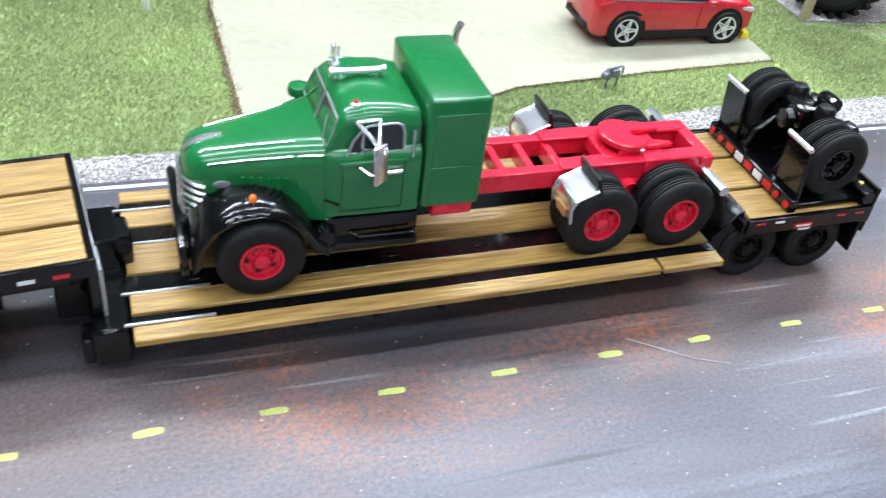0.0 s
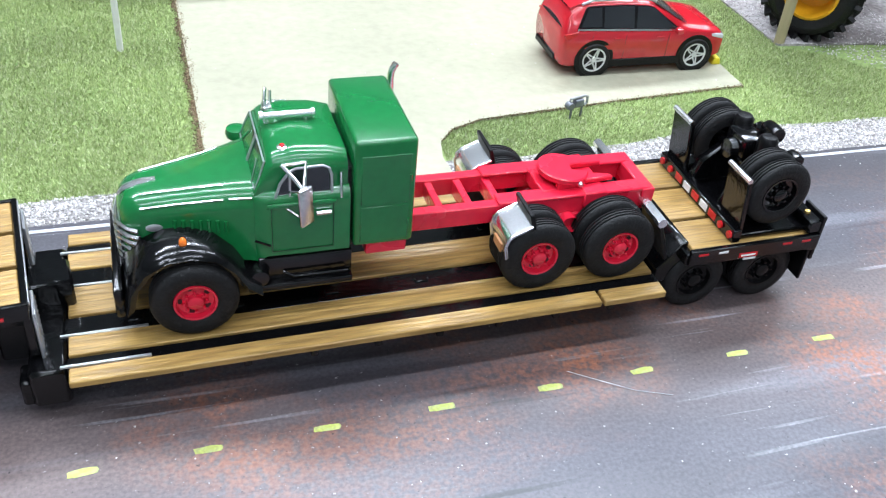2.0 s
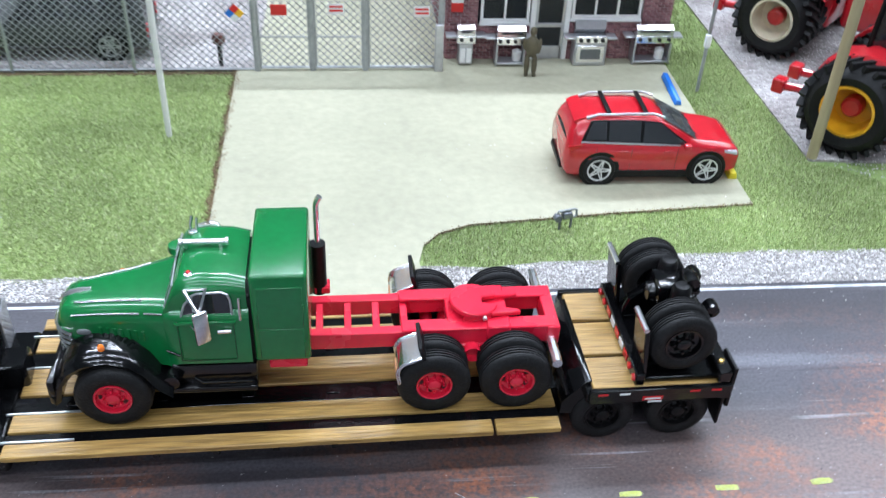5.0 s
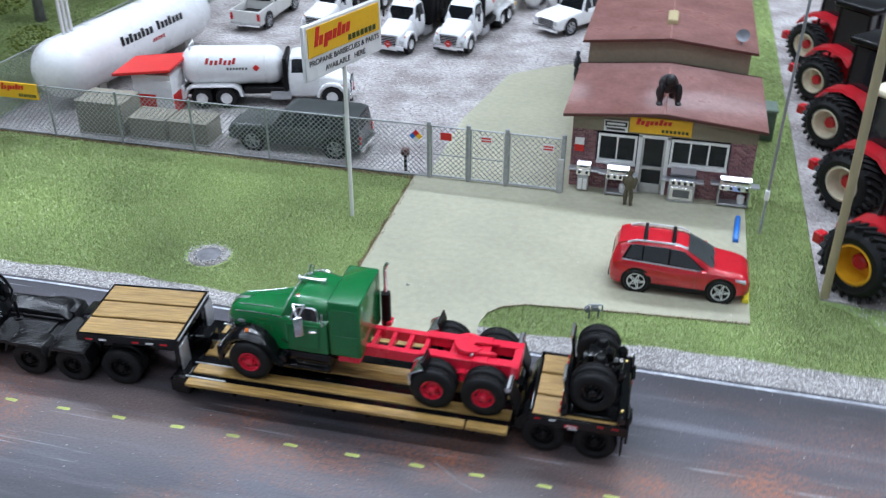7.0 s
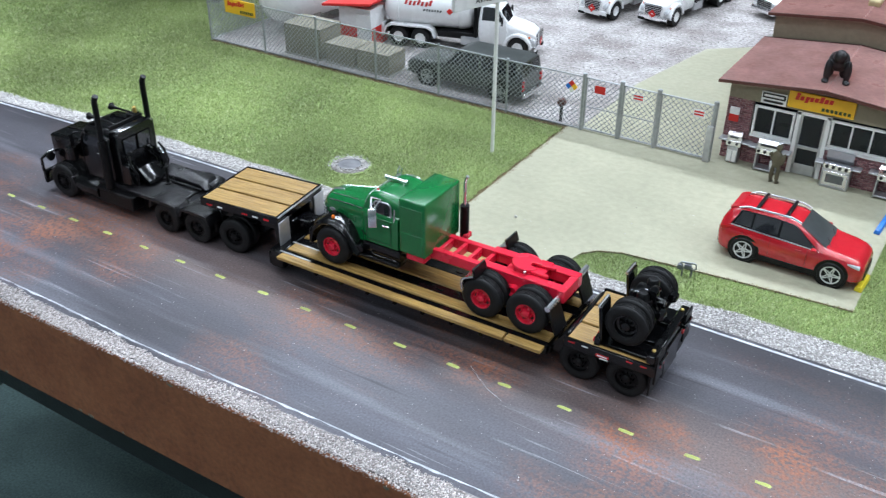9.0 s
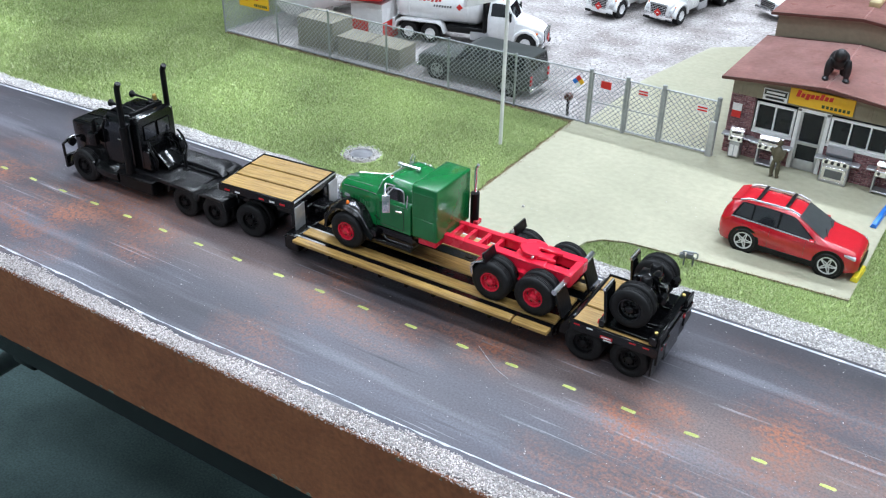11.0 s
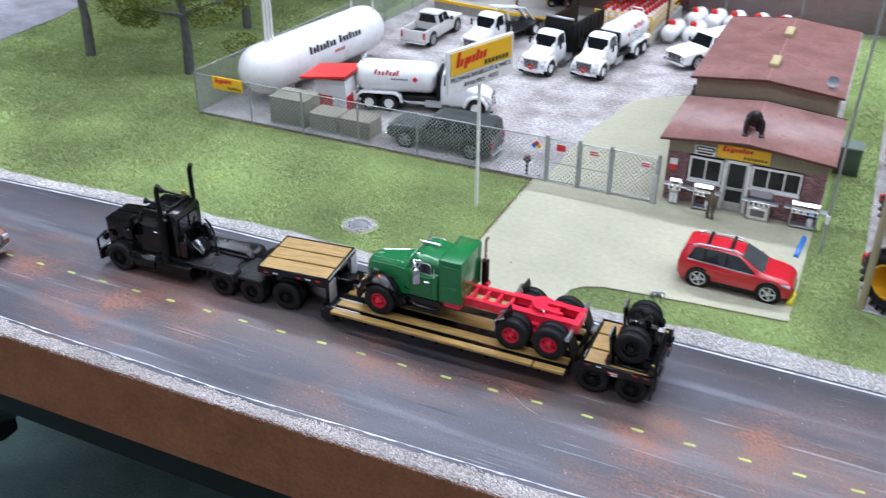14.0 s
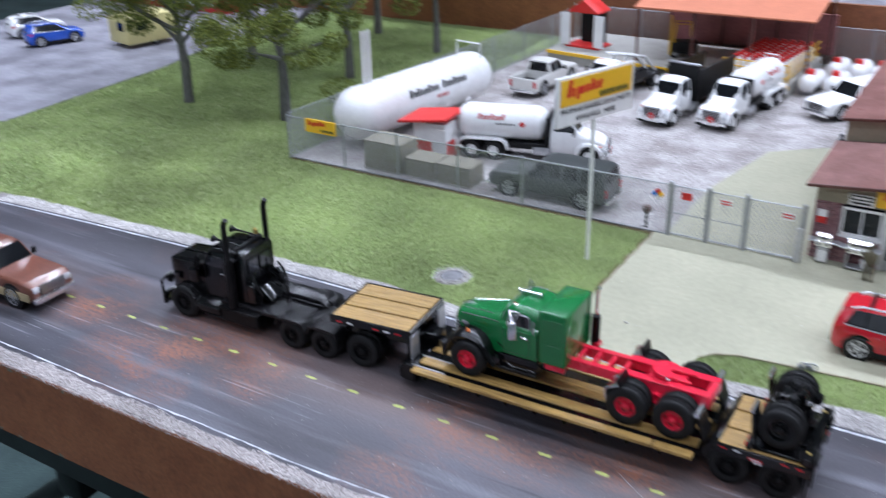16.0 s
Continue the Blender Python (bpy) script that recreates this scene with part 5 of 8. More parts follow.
        box(bm, -31.5, -31.0, s * 17.6, s * 15.2, 32, 39, 0.3)
        rod(bm, [(-30.5, s * 12, 39), (-31, s * 16, 39.4)], 0.35, 6)
        part("mirror", bm, SATIN, t)
        # fenders, tanks, steps
        bm = B()
        prof = [(-55.5, 9.5), (-53.6, 14), (-49.5, 17.4), (-44.5, 18.4), (-39.5, 17.2), (-35.8, 13.6), (-34, 8)]
        rings = [[(a, s * 8, b), (a, s * 15.5, b), (a, s * 17.2, b - 1.2), (a + (-44.5 - a) * 0.12, s * 17.2, b - 2.4), (a + (-44.5 - a) * 0.12, s * 8, b - 2.0)] for a, b in prof]
        loft(bm, rings)
        part("fender", bm, BLACK, t)
        bm = B()
        turned(bm, [(0, -9.5), (4.6, -9.2), (5.0, -8.4), (5.0, 8.4), (4.6, 9.2), (0, 9.5)], at=(-21, s * 12.2, 9.4), axis="x", seg=16)
        part("fuel_tank", bm, BLACK, t)
        bm = B()
        box(bm, -10, 14, s * 17.2, s * 9, 5, 12.4, 0.6)
        box(bm, -11, 15, s * 17.6, s * 9, 12.4, 13.4, 0.3)
        part("tool_box", bm, SATIN, t)
        bm = B()
        turned(bm, [(0, -1.2), (2.2, -1), (2.4, 0.5), (0, 1.2)], at=(-55.5, s * 13.2, 19.5), axis="x", seg=12)
        part("headlight", bm, SATIN, t)
        wheel_parts(t, -44.4, s * 17.3, 9.3, 9.3, 6.0, SATIN, s, rim_r=0.55)
        for x in (36.0, 56.0):
            wheel_parts(t, x, s * 17.0, 8.0, 8.0, 9.4, SATIN, s, True, rim_r=0.55)
            bm = B()
            prism(bm, [(x - 9.6, 12.2), (x - 8, 16.8), (x - 3, 17.6), (x + 3, 17.6), (x + 8, 16.8), (x + 9.6, 12.2), (x + 8.8, 12.2), (x + 7.2, 15.9), (x - 7.2, 15.9), (x - 8.8, 12.2)], s * 8.4, s * 18.2, 0.15)
            part("rear_fender", bm, TREAD, t, "treadplate fender")
        # gear behind the cab
        bm = B()
        rod(bm, [(4, s * 9.5, 17), (6, s * 10.6, 23), (3, s * 11.4, 28), (1, s * 10, 32)], 0.6, 8)
        part("air_hose", bm, SATIN, t)
        bm = B()
        box(bm, -2, 3, s * 12.8, s * 8.8, 17, 27.5, 0.5)
        part("valve_box", bm, BLACK, t)
        bm = B()
        rod(bm, [(1, s * 10.5, 28.2), (3.2, s * 10.5, 26.0)], 0.7, 8)
        part("coupling", bm, CHROME, t, "bright coupling")
    bm = B()
    box(bm, -60.6, -58.6, -16.6, 16.6, 4.2, 11.4, 0.6, 2)
    for s in (-1, 1):
        rod(bm, [(-60, s * 16, 11), (-60, s * 16, 18), (-58.6, s * 12.5, 20.5), (-58.6, s * 9, 20.5)], 0.8, 8)
    part("bumper", bm, BLACK, t, "black bumper with brush guard")
    bm = B()
    box(bm, -9.6, -8.2, -11, 11, 44.0, 45.8, 0.3)
    box(bm, -14, -10, 5, 11, 44.0, 46.2, 0.4)
    part("light_bar", bm, SATIN, t)
    bm = B()
    turned(bm, [(1.2, 0), (1.1, 2.8), (0.6, 3.3), (0, 3.4)], at=(-11.3, 9.0, 46.0), seg=12)
    part("beacon", bm, BRASS, t, "amber beacon")
    # rear deck
    bm = B()
    box(bm, -12, 40, -14.6, 14.6, 13.2, 15.4, 0.3)
    box(bm, 40, 66, -9, 9, 11.5, 14.4, 0.3)
    part("rear_deck", bm, TREAD, t, "black treadplate deck")
    bm = B()
    for s in (-1, 1):
        box(bm, -32, 68, s * 6.4, s * 3.6, 7, 12, 0.3)
    part("chassis", bm, SATIN, t)
    bm = B()
    prism(bm, [(10, 15.2), (10, 18.6), (40, 18.6), (44, 15.2)], 4.2, 15.4, 0.4)
    box(bm, 12, 42, 2.4, 3.4, 15.2, 16.8, 0.2)
    part("deck_box", bm, TREAD, t)
    bm = B()
    box(bm, -3.2, 1.5, -8, 8, 15.4, 22, 0.6)
    prism(bm, [(-2, 23), (4, 17.0), (9.2, 16.4), (8.6, 18.2), (2, 24)], -6.5, 6.5, 0.3)
    part("headache_rack", bm, BLACK, t)
    bm = B()
    rod(bm, [(21.5, 1, 15), (21.5, 1, 24.6)], 0.75, 8)
    turned(bm, [(2.0, 0), (1.8, 0.8), (0.8, 1.0)], at=(21.5, 1, 15.3), seg=12)
    rod(bm, [(21.5, 1, 24.4), (21.0, 3, 25.8)], 0.8, 8)
    part("post", bm, SATIN, t, "short black post on the deck")
    for x in (36.0, 56.0, -44.4):
        bm = B()
        rod(bm, [(x, -14, 8), (x, 14, 8)], 1.4, 8)
        part("axle" if x > 0 else "front_axle", bm, SATIN, t)
    # raised lozenges of the treadplate
    v, f = [], []
    for x0, x1, y0, y1, z in ((-2, 40, -14.2, 2.0, 15.4), (11, 39.5, 4.8, 15.0, 18.6), (28, 64, -18.0, -8.8, 17.6), (44, 65, -8.4, 8.4, 14.4)):
        for i in range(int((x1 - x0) / 1.25)):
            for j in range(int((y1 - y0) / 1.25)):
                cx, cy = x0 + 0.6 + 1.25 * i, y0 + 0.6 + 1.25 * j
                a, b = (0.58, 0.2) if (i + j) % 2 else (0.2, 0.58)
                k = len(v)
                v += [(cx - a, cy, z), (cx, cy - b, z), (cx + a, cy, z), (cx, cy + b, z), (cx, cy, z + 0.26)]
                f += [(k, k + 1, k + 4), (k + 1, k + 2, k + 4), (k + 2, k + 3, k + 4), (k + 3, k, k + 4)]
    pieces("tread_pattern", np.array(v, float), np.array(f), BLACK, t, "raised lozenges of treadplate")
    # bundles of fittings and hoses on the cab's back wall
    rnd = random.Random(12)
    for s in (-1, 1):
        for k in range(5):
            y, z = s * rnd.uniform(6.5, 11.5), rnd.uniform(18, 30)
            bm = B()
            turned(bm, [(0, 0), (0.8, 0.1), (0.9, 1.2), (0.5, 1.5), (0.5, 2.6), (0, 2.7)], at=(-3.0, y, z), axis="x", seg=8)
            part("fitting", bm, BLACK, t)
        for k in range(3):
            y = s * (6.0 + 1.8 * k)
            bm = B()
            rod(bm, [(-2.4, y, 28 - k), (1.6, y + s * 0.8, 25), (3.0, y, 20), (0.6, y - s * 0.6, 16.4)], 0.34, 6)
            part("air_line", bm, BLACK, t)
    # hood, cab and front axle stand close over the chassis
    for ob in t.children:
        if ob.name.split(".")[0] in NOSE_PARTS or (ob.name.startswith("wheel") and ob.location.x < -0.03):
            ob.location.x += 0.0078
    return t


NOSE_PARTS = ("hood", "grille", "cab", "step", "air_horn", "air_cleaner", "mirror", "fender", "headlight", "bumper", "light_bar", "beacon", "front_axle", "fitting", "air_line", "valve_box", "coupling", "headache_rack", "air_hose")


def tread_mat():
    m = mat("black_treadplate", (0.006, 0.006, 0.007), 0.3, vary=0.15, spec=0.4)
    nt = m.node_tree
    co = nt.nodes.new("ShaderNodeTexCoord")
    wv = nt.nodes.new("ShaderNodeTexChecker")
    wv.inputs["Scale"].default_value = 1100
    nt.links.new(co.outputs["Object"], wv.inputs["Vector"])
    bu = nt.nodes.new("ShaderNodeBump")
    bu.inputs["Strength"].default_value, bu.inputs["Distance"].default_value = 1.0, 0.0006
    nt.links.new(wv.outputs[1], bu.inputs["Height"])
    nt.links.new(bu.outputs[0], nt.nodes["Principled BSDF"].inputs["Normal"])
    return m


TREAD = tread_mat()
black_tractor()


# ---------------------------------------------------------------- vehicles
def wheel_car(parent, x, y, z, r, w, side, rim=None, spokes=5):
    wh = new("wheel")
    wh.parent = parent
    wh.matrix_basis = mm_pose(x, y, z, 0, 0, 0 if side < 0 else 180)
    wh.empty_display_size = 0.002
    bm = B()
    turned(bm, [((r * 0.7 if spokes else r * 0.5), 0.3), ((r * 0.74 if spokes else r * 0.56), 0), (r * 0.92, 0.0), (r, 0.14 * w), (r, 0.86 * w), (r * 0.92, w), (r * 0.6, w), (r * 0.6, 0.3)], axis="y", seg=26)
    part("tyre", bm, RUBBER, wh)
    bm = B()
    k = 1.0 if spokes else 0.74
    turned(bm, [(r * 0.72 * k, 0.35), (r * 0.7 * k, 0.05), (r * 0.64 * k, 0.1), (r * 0.6 * k, 0.9), (0, 0.95)], axis="y", seg=24)
    part("barrel", bm, SATIN if spokes else (rim or SILVER), wh)
    if spokes:
        bm = B()
        turned(bm, [(r * 0.71, 0.3), (r * 0.72, 0.02), (r * 0.64, 0.06), (r * 0.63, 0.3)], axis="y", seg=24)
        turned(bm, [(r * 0.17, 0.4), (r * 0.16, 0.1), (0, 0.08)], axis="y", seg=12)
        for k in range(spokes):
            m = Matrix.Rotation(2 * math.pi * k / spokes, 4, "Y")
            for off in (-0.12, 0.12):
                box(bm, r * 0.1, r * 0.66, 0.14, 0.5, r * off - r * 0.04, r * off + r * 0.04, m=m @ Matrix.Rotation(off * 1.2, 4, "Y"))
        part("rim", bm, rim or SILVER, wh)
    else:
        bm = B()
        turned(bm, [(r * 0.3, 0.9), (r * 0.28, 0.3), (0, 0.2)], axis="y", seg=12)
        part("hub", bm, rim or SILVER, wh)
    return wh


def shell(st, x):
    """Half widths and heights of a body at x, from its stations."""
    keys = [s[0] for s in st]
    return [float(np.interp(x, keys, [s[k] for s in st])) for k in range(1, len(st[0]))]


def body_ring(st, x):
    zb, wb, zs, ws, zt, wt = shell(st, x)
    half = [(wb * 0.9, zb), (wb, zb + 0.12 * (zs - zb)), (ws * 1.0 + 0.15, zb + 0.55 * (zs - zb)), (ws, zs - 0.06 * (zs - zb)), (ws * 0.975, zs), (wt + (ws - wt) * 0.12, zs + 0.86 * (zt - zs)), (wt * 0.93, zs + 0.965 * (zt - zs)), (wt * 0.6, zt), (0, zt + 0.02 * wt)]
    return [(x, a, b) for a, b in half] + [(x, -a, b) for a, b in half[-2::-1]]


def body_loft(st, steps=44):
    bm = B()
    x0, x1 = st[0][0], st[-1][0]
    loft(bm, [body_ring(st, x0 + (x1 - x0) * k / steps) for k in range(steps + 1)])
    return bm


def side_glass(st, x0, x1, a0, a1, s, f0=0.12, f1=0.86, off=0.14, n=10):
    """A window on the body's side from x0 to x1 at its foot; a0, a1 move its upper corners."""
    bm = B()
    lo, hi, lo2, hi2 = [], [], [], []
    for k in range(n + 1):
        q = k / n
        xa, xb = x0 + (x1 - x0) * q, x0 + a0 + (x1 + a1 - x0 - a0) * q
        for xx, f, out, o in ((xa, f0, lo, off), (xb, f1, hi, off), (xa, f0, lo2, -0.4), (xb, f1, hi2, -0.4)):
            zb, wb, zs, ws, zt, wt = shell(st, xx)
            g = f / 0.86
            out.append(bm.verts.new((xx, s * (ws * 0.975 + (wt + (ws - wt) * 0.12 - ws * 0.975) * g + o), zs + f * (zt - zs))))
    for k in range(n):
        bm.faces.new((lo[k], lo[k + 1], hi[k + 1], hi[k]))
        bm.faces.new((lo2[k], hi2[k], hi2[k + 1], lo2[k + 1]))
    return bm


def screen(xa, za, wa, xb, zb, wb, off=0.12):
    """A front or rear window, from (xa, za) at its foot to (xb, zb) at its head."""
    bm = B()
    d = Vector((xb - xa, 0, zb - za)).normalized()
    nrm = Vector((d.z, 0, -d.x)) * (1 if xb < xa else -1)
    rows = []
    for q in (0, 0.5, 1):
        w = wa + (wb - wa) * q
        rows.append([bm.verts.new(Vector((xa + (xb - xa) * q, w * u, za + (zb - za) * q)) + nrm * (off - 0.35 * u * u)) for u in (-1, -0.5, 0, 0.5, 1)])
    for a, b in zip(rows, rows[1:]):
        for k in range(4):
            bm.faces.new((a[k], a[k + 1], b[k + 1], b[k]))
    bmesh.ops.solidify(bm, geom=bm.faces[:], thickness=0.3)
    return bm


def suv(x, y, z, yaw, paint, label, group=""):
    """A compact five-door car heading to +x; x, y is its centre on the ground."""
    t = thing("car", x, y, z, yaw, label, "toy car", group)
    #      x     zb   wb    zs    ws    zt    wt
    st = [(-33.4, 6.0, 10.2, 14.0, 11.0, 14.6, 9.8), (-32.8, 4.6, 11.6, 15.8, 12.2, 17.6, 10.2), (-31.4, 3.8, 12.5, 16.8, 12.8, 21.0, 9.9), (-28.8, 3.4, 12.9, 17.1, 13.0, 24.4, 9.2), (-23, 3.2, 13.0, 16.8, 13.1, 25.6, 9.2),
          (-10, 3.2, 13.0, 16.2, 13.1, 25.9, 9.4), (0, 3.2, 13.0, 15.8, 13.1, 25.2, 9.4), (7, 3.2, 13.0, 15.6, 13.0, 22.2, 9.8), (13.5, 3.2, 13.0, 15.5, 12.9, 18.2, 10.4), (17, 3.3, 12.9, 15.4, 12.8, 16.9, 10.6),
          (24.5, 3.5, 12.7, 14.8, 12.6, 16.0, 10.2), (29.4, 3.9, 12.0, 13.8, 12.0, 14.9, 9.6), (31.9, 4.5, 11.0, 12.2, 11.0, 13.0, 9.0), (32.9, 5.4, 9.6, 10.6, 9.6, 11.2, 8.4)]
    body = part("body", body_loft(st, 60), paint, t)
    for s in (-1, 1):
        part("window_pillar", side_glass(st, -27.8, 12.8, 3.2, -11.6, s, 0.1, 0.9, 0.1), SATIN, body, "black window surround")
        part("side_window", side_glass(st, -26.4, -18.6, 2.6, -0.2, s, 0.16, 0.84, 0.17), DARKGLASS, body)
        part("side_window", side_glass(st, -17.9, -6.2, 0.1, -0.1, s, 0.13, 0.86, 0.17), DARKGLASS, body)
        part("side_window", side_glass(st, -5.2, 11.4, 0.1, -9.8, s, 0.13, 0.86, 0.17), DARKGLASS, body)
        part("window_trim", side_glass(st, -28.0, 12.8, 0.3, -0.6, s, 0.03, 0.10, 0.2), CHROME, body, "bright sill trim")
        bm = B()
        prism(bm, [(-26.5, 3.2), (-26.5, 5.6), (26, 5.8), (26, 3.2)], s * 12.5, s * 13.25, 0.25)
        part("lower_cladding", bm, SATIN, t, "black lower cladding")
        bm = B()
        prism(bm, [(-32.6, 15.9), (-26.6, 17.2), (-28.0, 15.0), (-31.6, 13.6)], s * 11.4, s * 13.1, 0.3)
        part("tail_light", bm, REDLENS, t, "dark red tail light")
        bm = B()
        prism(bm, [(23.5, 14.6), (31.0, 13.2), (31.2, 11.4), (26.0, 12.4)], s * 9.6, s * 12.45, 0.4)
        part("headlight", bm, GREYLENS, t, "clear headlight")
        bm = B()
        box(bm, 9.6, 12.2, s * 13.2, s * 15.8, 15.4, 17.4, 0.6, 2)
        part("mirror", bm, paint, t)
        bm = B()
        rod(bm, [(-26, s * 8.6, 24.9), (-22, s * 8.6, 26.4), (-2, s * 8.6, 26.7), (2.4, s * 8.6, 25.2)], 0.5, 8)
        part("roof_rail", bm, SILVER, t, "silver roof rail")
        bm = B()
        box(bm, -24, 24, s * 12.6, s * 13.3, 3.0, 6.0, 0.2)
        part("sill", bm, SATIN, t)
        for x0 in (-9.0, 8.0, -22.0):
            bm = B()
            rod(bm, [(x0, s * 13.12, 6.0), (x0 + 0.2, s * 13.18, 15.2)], 0.09, 4)
            part("door_seam", bm, SATIN, body)
        for x0 in (-13.5, 3.0):
            bm = B()
            rod(bm, [(x0, s * 13.4, 14.0), (x0 + 3, s * 13.4, 14.0)], 0.3, 6)
            part("door_handle", bm, paint, body)
        for xw in (-20.0, 20.0):
            bm = B()
            turned(bm, [(7.4, 0.4), (7.4, -0.12), (0, -0.15)], at=(xw, s * 13.1, 6.3), axis="y", seg=26)
            if s > 0:
                bmesh.ops.rotate(bm, cent=(xw, s * 13.1, 6.3), matrix=Matrix.Rotation(math.pi, 3, "Z"), verts=bm.verts)
            part("wheel_arch", bm, SATIN, body, "black wheel arch lining")
            wheel_car(t, xw, s * 13.7, 6.2, 6.2, 4.6, s, BRIGHT, 5)
    part("windscreen", screen(16.4, 17.0, 10.9, 2.6, 24.8, 9.1), GREYGLASS, body, "grey windscreen")
    bm = B()
    loft(bm, [[(-30.4, y, 23.9), (-28.0, y, 25.0), (-26.0, y, 25.5), (-27.0, y, 24.6), (-29.8, y, 23.3)] for y in (-8.6, 8.6)])
    part("spoiler", bm, paint, body)
    for y in (-4.6, 4.6):
        bm = B()
        rod(bm, [(16.6, y - 3, 17.0), (13.8, y + 2.6, 18.7)], 0.14, 5)
        part("wiper", bm, SATIN, body)
    part("rear_window", screen(-32.9, 17.5, 9.5, -29.6, 23.5, 8.5), DARKGLASS, body)
    for xb in (-18, -4.5):
        bm = B()
        box(bm, xb - 0.9, xb + 0.9, -8.7, 8.7, 26.4, 27.3, 0.35)
        part("roof_bar", bm, SATIN, t, "black roof crossbar")
    bm = B()
    box(bm, 31.4, 33.4, -7.5, 7.5, 4.4, 9.4, 0.5)
    part("grille", bm, SATIN, t)
    bm = B()
    box(bm, -34.0, -31.8, -9, 9, 4.4, 7.2, 0.6)
    part("bumper", bm, SATIN, t)
    return t


BRIGHT = mat("bright_alloy", (0.70, 0.71, 0.73), 0.3, 0.4, 0.06)
GREYLENS = glass_mat("clear_lens", (0.55, 0.56, 0.58))
suv(166.8, 155.3, 0.2, -0.8, SUVRED, "red five-door model car with silver wheels and roof rails")


def pickup(x, y, z, yaw, paint, label, lower=None, cap=False, rim=None):
    """A pickup or boxy off-roader heading to +x, its centre on the ground at x, y."""
    t = thing("pickup_truck" if not cap else "off_roader", x, y, z, yaw, label, "toy pickup" if not cap else "toy car")
    st = [(-44, 6.2, 13.4, 17.0, 13.8, 17.3, 13.0), (-43, 5.6, 13.8, 17.4, 14.2, 17.8, 13.4), (-13.2, 5.4, 14.0, 17.4, 14.4, 17.8, 13.6)]
    front = [(12, 5.4, 14.0, 17.4, 14.3, 18.2, 13.2), (32, 5.4, 14.0, 16.6, 14.2, 17.6, 12.6), (40, 5.6, 13.8, 16.0, 14.0, 16.8, 12.4), (43, 6.2, 13.0, 14.6, 13.2, 15.4, 11.8), (44, 7.0, 12.4, 13.6, 12.6, 14.0, 11.6)]
    cabs = [(-13.4, 5.4, 14.0, 17.4, 14.2, 18.0, 12.8), (-12.6, 5.4, 14.0, 17.4, 14.3, 28.0, 10.8), (-8, 5.4, 14.0, 17.4, 14.3, 29.0, 10.8), (2, 5.4, 14.0, 17.4, 14.3, 29.0, 10.8), (7, 5.4, 14.0, 17.4, 14.3, 27.6, 11.0), (13, 5.4, 14.0, 17.4, 14.3, 18.4, 13.0)]
    if cap:
        cabs = [(-43.6, 6, 13.8, 17.2, 14.0, 18, 13), (-42.4, 5.4, 14.0, 17.4, 14.3, 27.8, 11.6), (-38, 5.4, 14.0, 17.4, 14.3, 29.0, 11.4)] + cabs[3:]
    body = part("cab", body_loft(cabs, 40), paint, t)
    part("front_body", body_loft(front, 16), paint, t)
    if not cap:
        bm = B()
        for s in (-1, 1):
            box(bm, -43.8, -13, s * 14.2, s * 12.4, 6, 18.6, 0.5, 2)
        box(bm, -44, -42.2, -14, 14, 6, 18.4, 0.5, 2)
        box(bm, -43, -13, -12.6, 12.6, 6, 11, 0.2)
        part("bed", bm, paint, t)
        bm = B()
        box(bm, -42, -13.6, -12.3, 12.3, 10.9, 11.4)
        part("bed_liner", bm, SATIN, t)
    for s in (-1, 1):
        if cap:
            for a, b in ((-39, -25), (-23.5, -12.5), (-11, 0), (1, 11)):
                part("side_window", side_glass(cabs, a, b, 0.6, -0.4 if b < 10 else -4.5, s), DARKGLASS, body)
        else:
            part("side_window", side_glass(cabs, -11.8, -2.5, 0.5, -0.2, s), DARKGLASS, body)
            part("side_window", side_glass(cabs, -1.6, 11.4, 0.2, -4.8, s), DARKGLASS, body)
        bm = B()
        box(bm, 10, 11.2, s * 14.4, s * 17.6, 17.5, 21.5, 0.4)
        part("mirror", bm, SATIN, t)
        bm = B()
        box(bm, 41.4, 44.4, s * 12.6, s * 8.4, 11.0, 14.4, 0.4)
        part("headlight", bm, GREYLENS, t)
        bm = B()
        box(bm, -44.4, -43.6, s * 13.8, s * 11.2, 10.5, 16.5, 0.3)
        part("tail_light", bm, REDLENS, t)
        for xw in (-27.5, 27.5):
            bm = B()
            turned(bm, [(8.2, 0.2), (8.2, -0.12), (0, -0.15)], at=(xw, s * 14.45, 7.0), axis="y", seg=24)
            if s > 0:
                bmesh.ops.rotate(bm, cent=(xw, s * 14.45, 7.0), matrix=Matrix.Rotation(math.pi, 3, "Z"), verts=bm.verts)
            part("wheel_arch", bm, SATIN, body)
            wheel_car(t, xw, s * 14.9, 6.8, 6.8, 5.0, s, rim or SILVER, 6)
    part("windscreen", screen(13.4, 18.2, 12.6, 7.3, 27.4, 10.2), DARKGLASS, body)
    part("rear_window", screen(-13.5, 19.0, 11.4, -12.8, 27.0, 10.0) if not cap else screen(-43.6, 19.0, 12.0, -42.6, 27.0, 11.0), DARKGLASS, body)
    bm = B()
    box(bm, 43.4, 45.8, -13.6, 13.6, 5.0, 8.6, 0.7, 2)
    part("bumper", bm, CHROME, t, "chrome bumper")
    bm = B()
    box(bm, -46, -43.6, -13.4, 13.4, 5.4, 8.4, 0.7, 2)
    part("bumper", bm, CHROME, t)
    bm = B()
    box(bm, 43.2, 44.7, -8.2, 8.2, 8.8, 14.6, 0.4)
    g = part("grille", bm, SATIN, t)
    for k in range(4):
        bm = B()
        box(bm, 44.5, 45.0, -8, 8, 9.5 + 1.4 * k, 9.9 + 1.4 * k)
        part("bar", bm, CHROME, g)
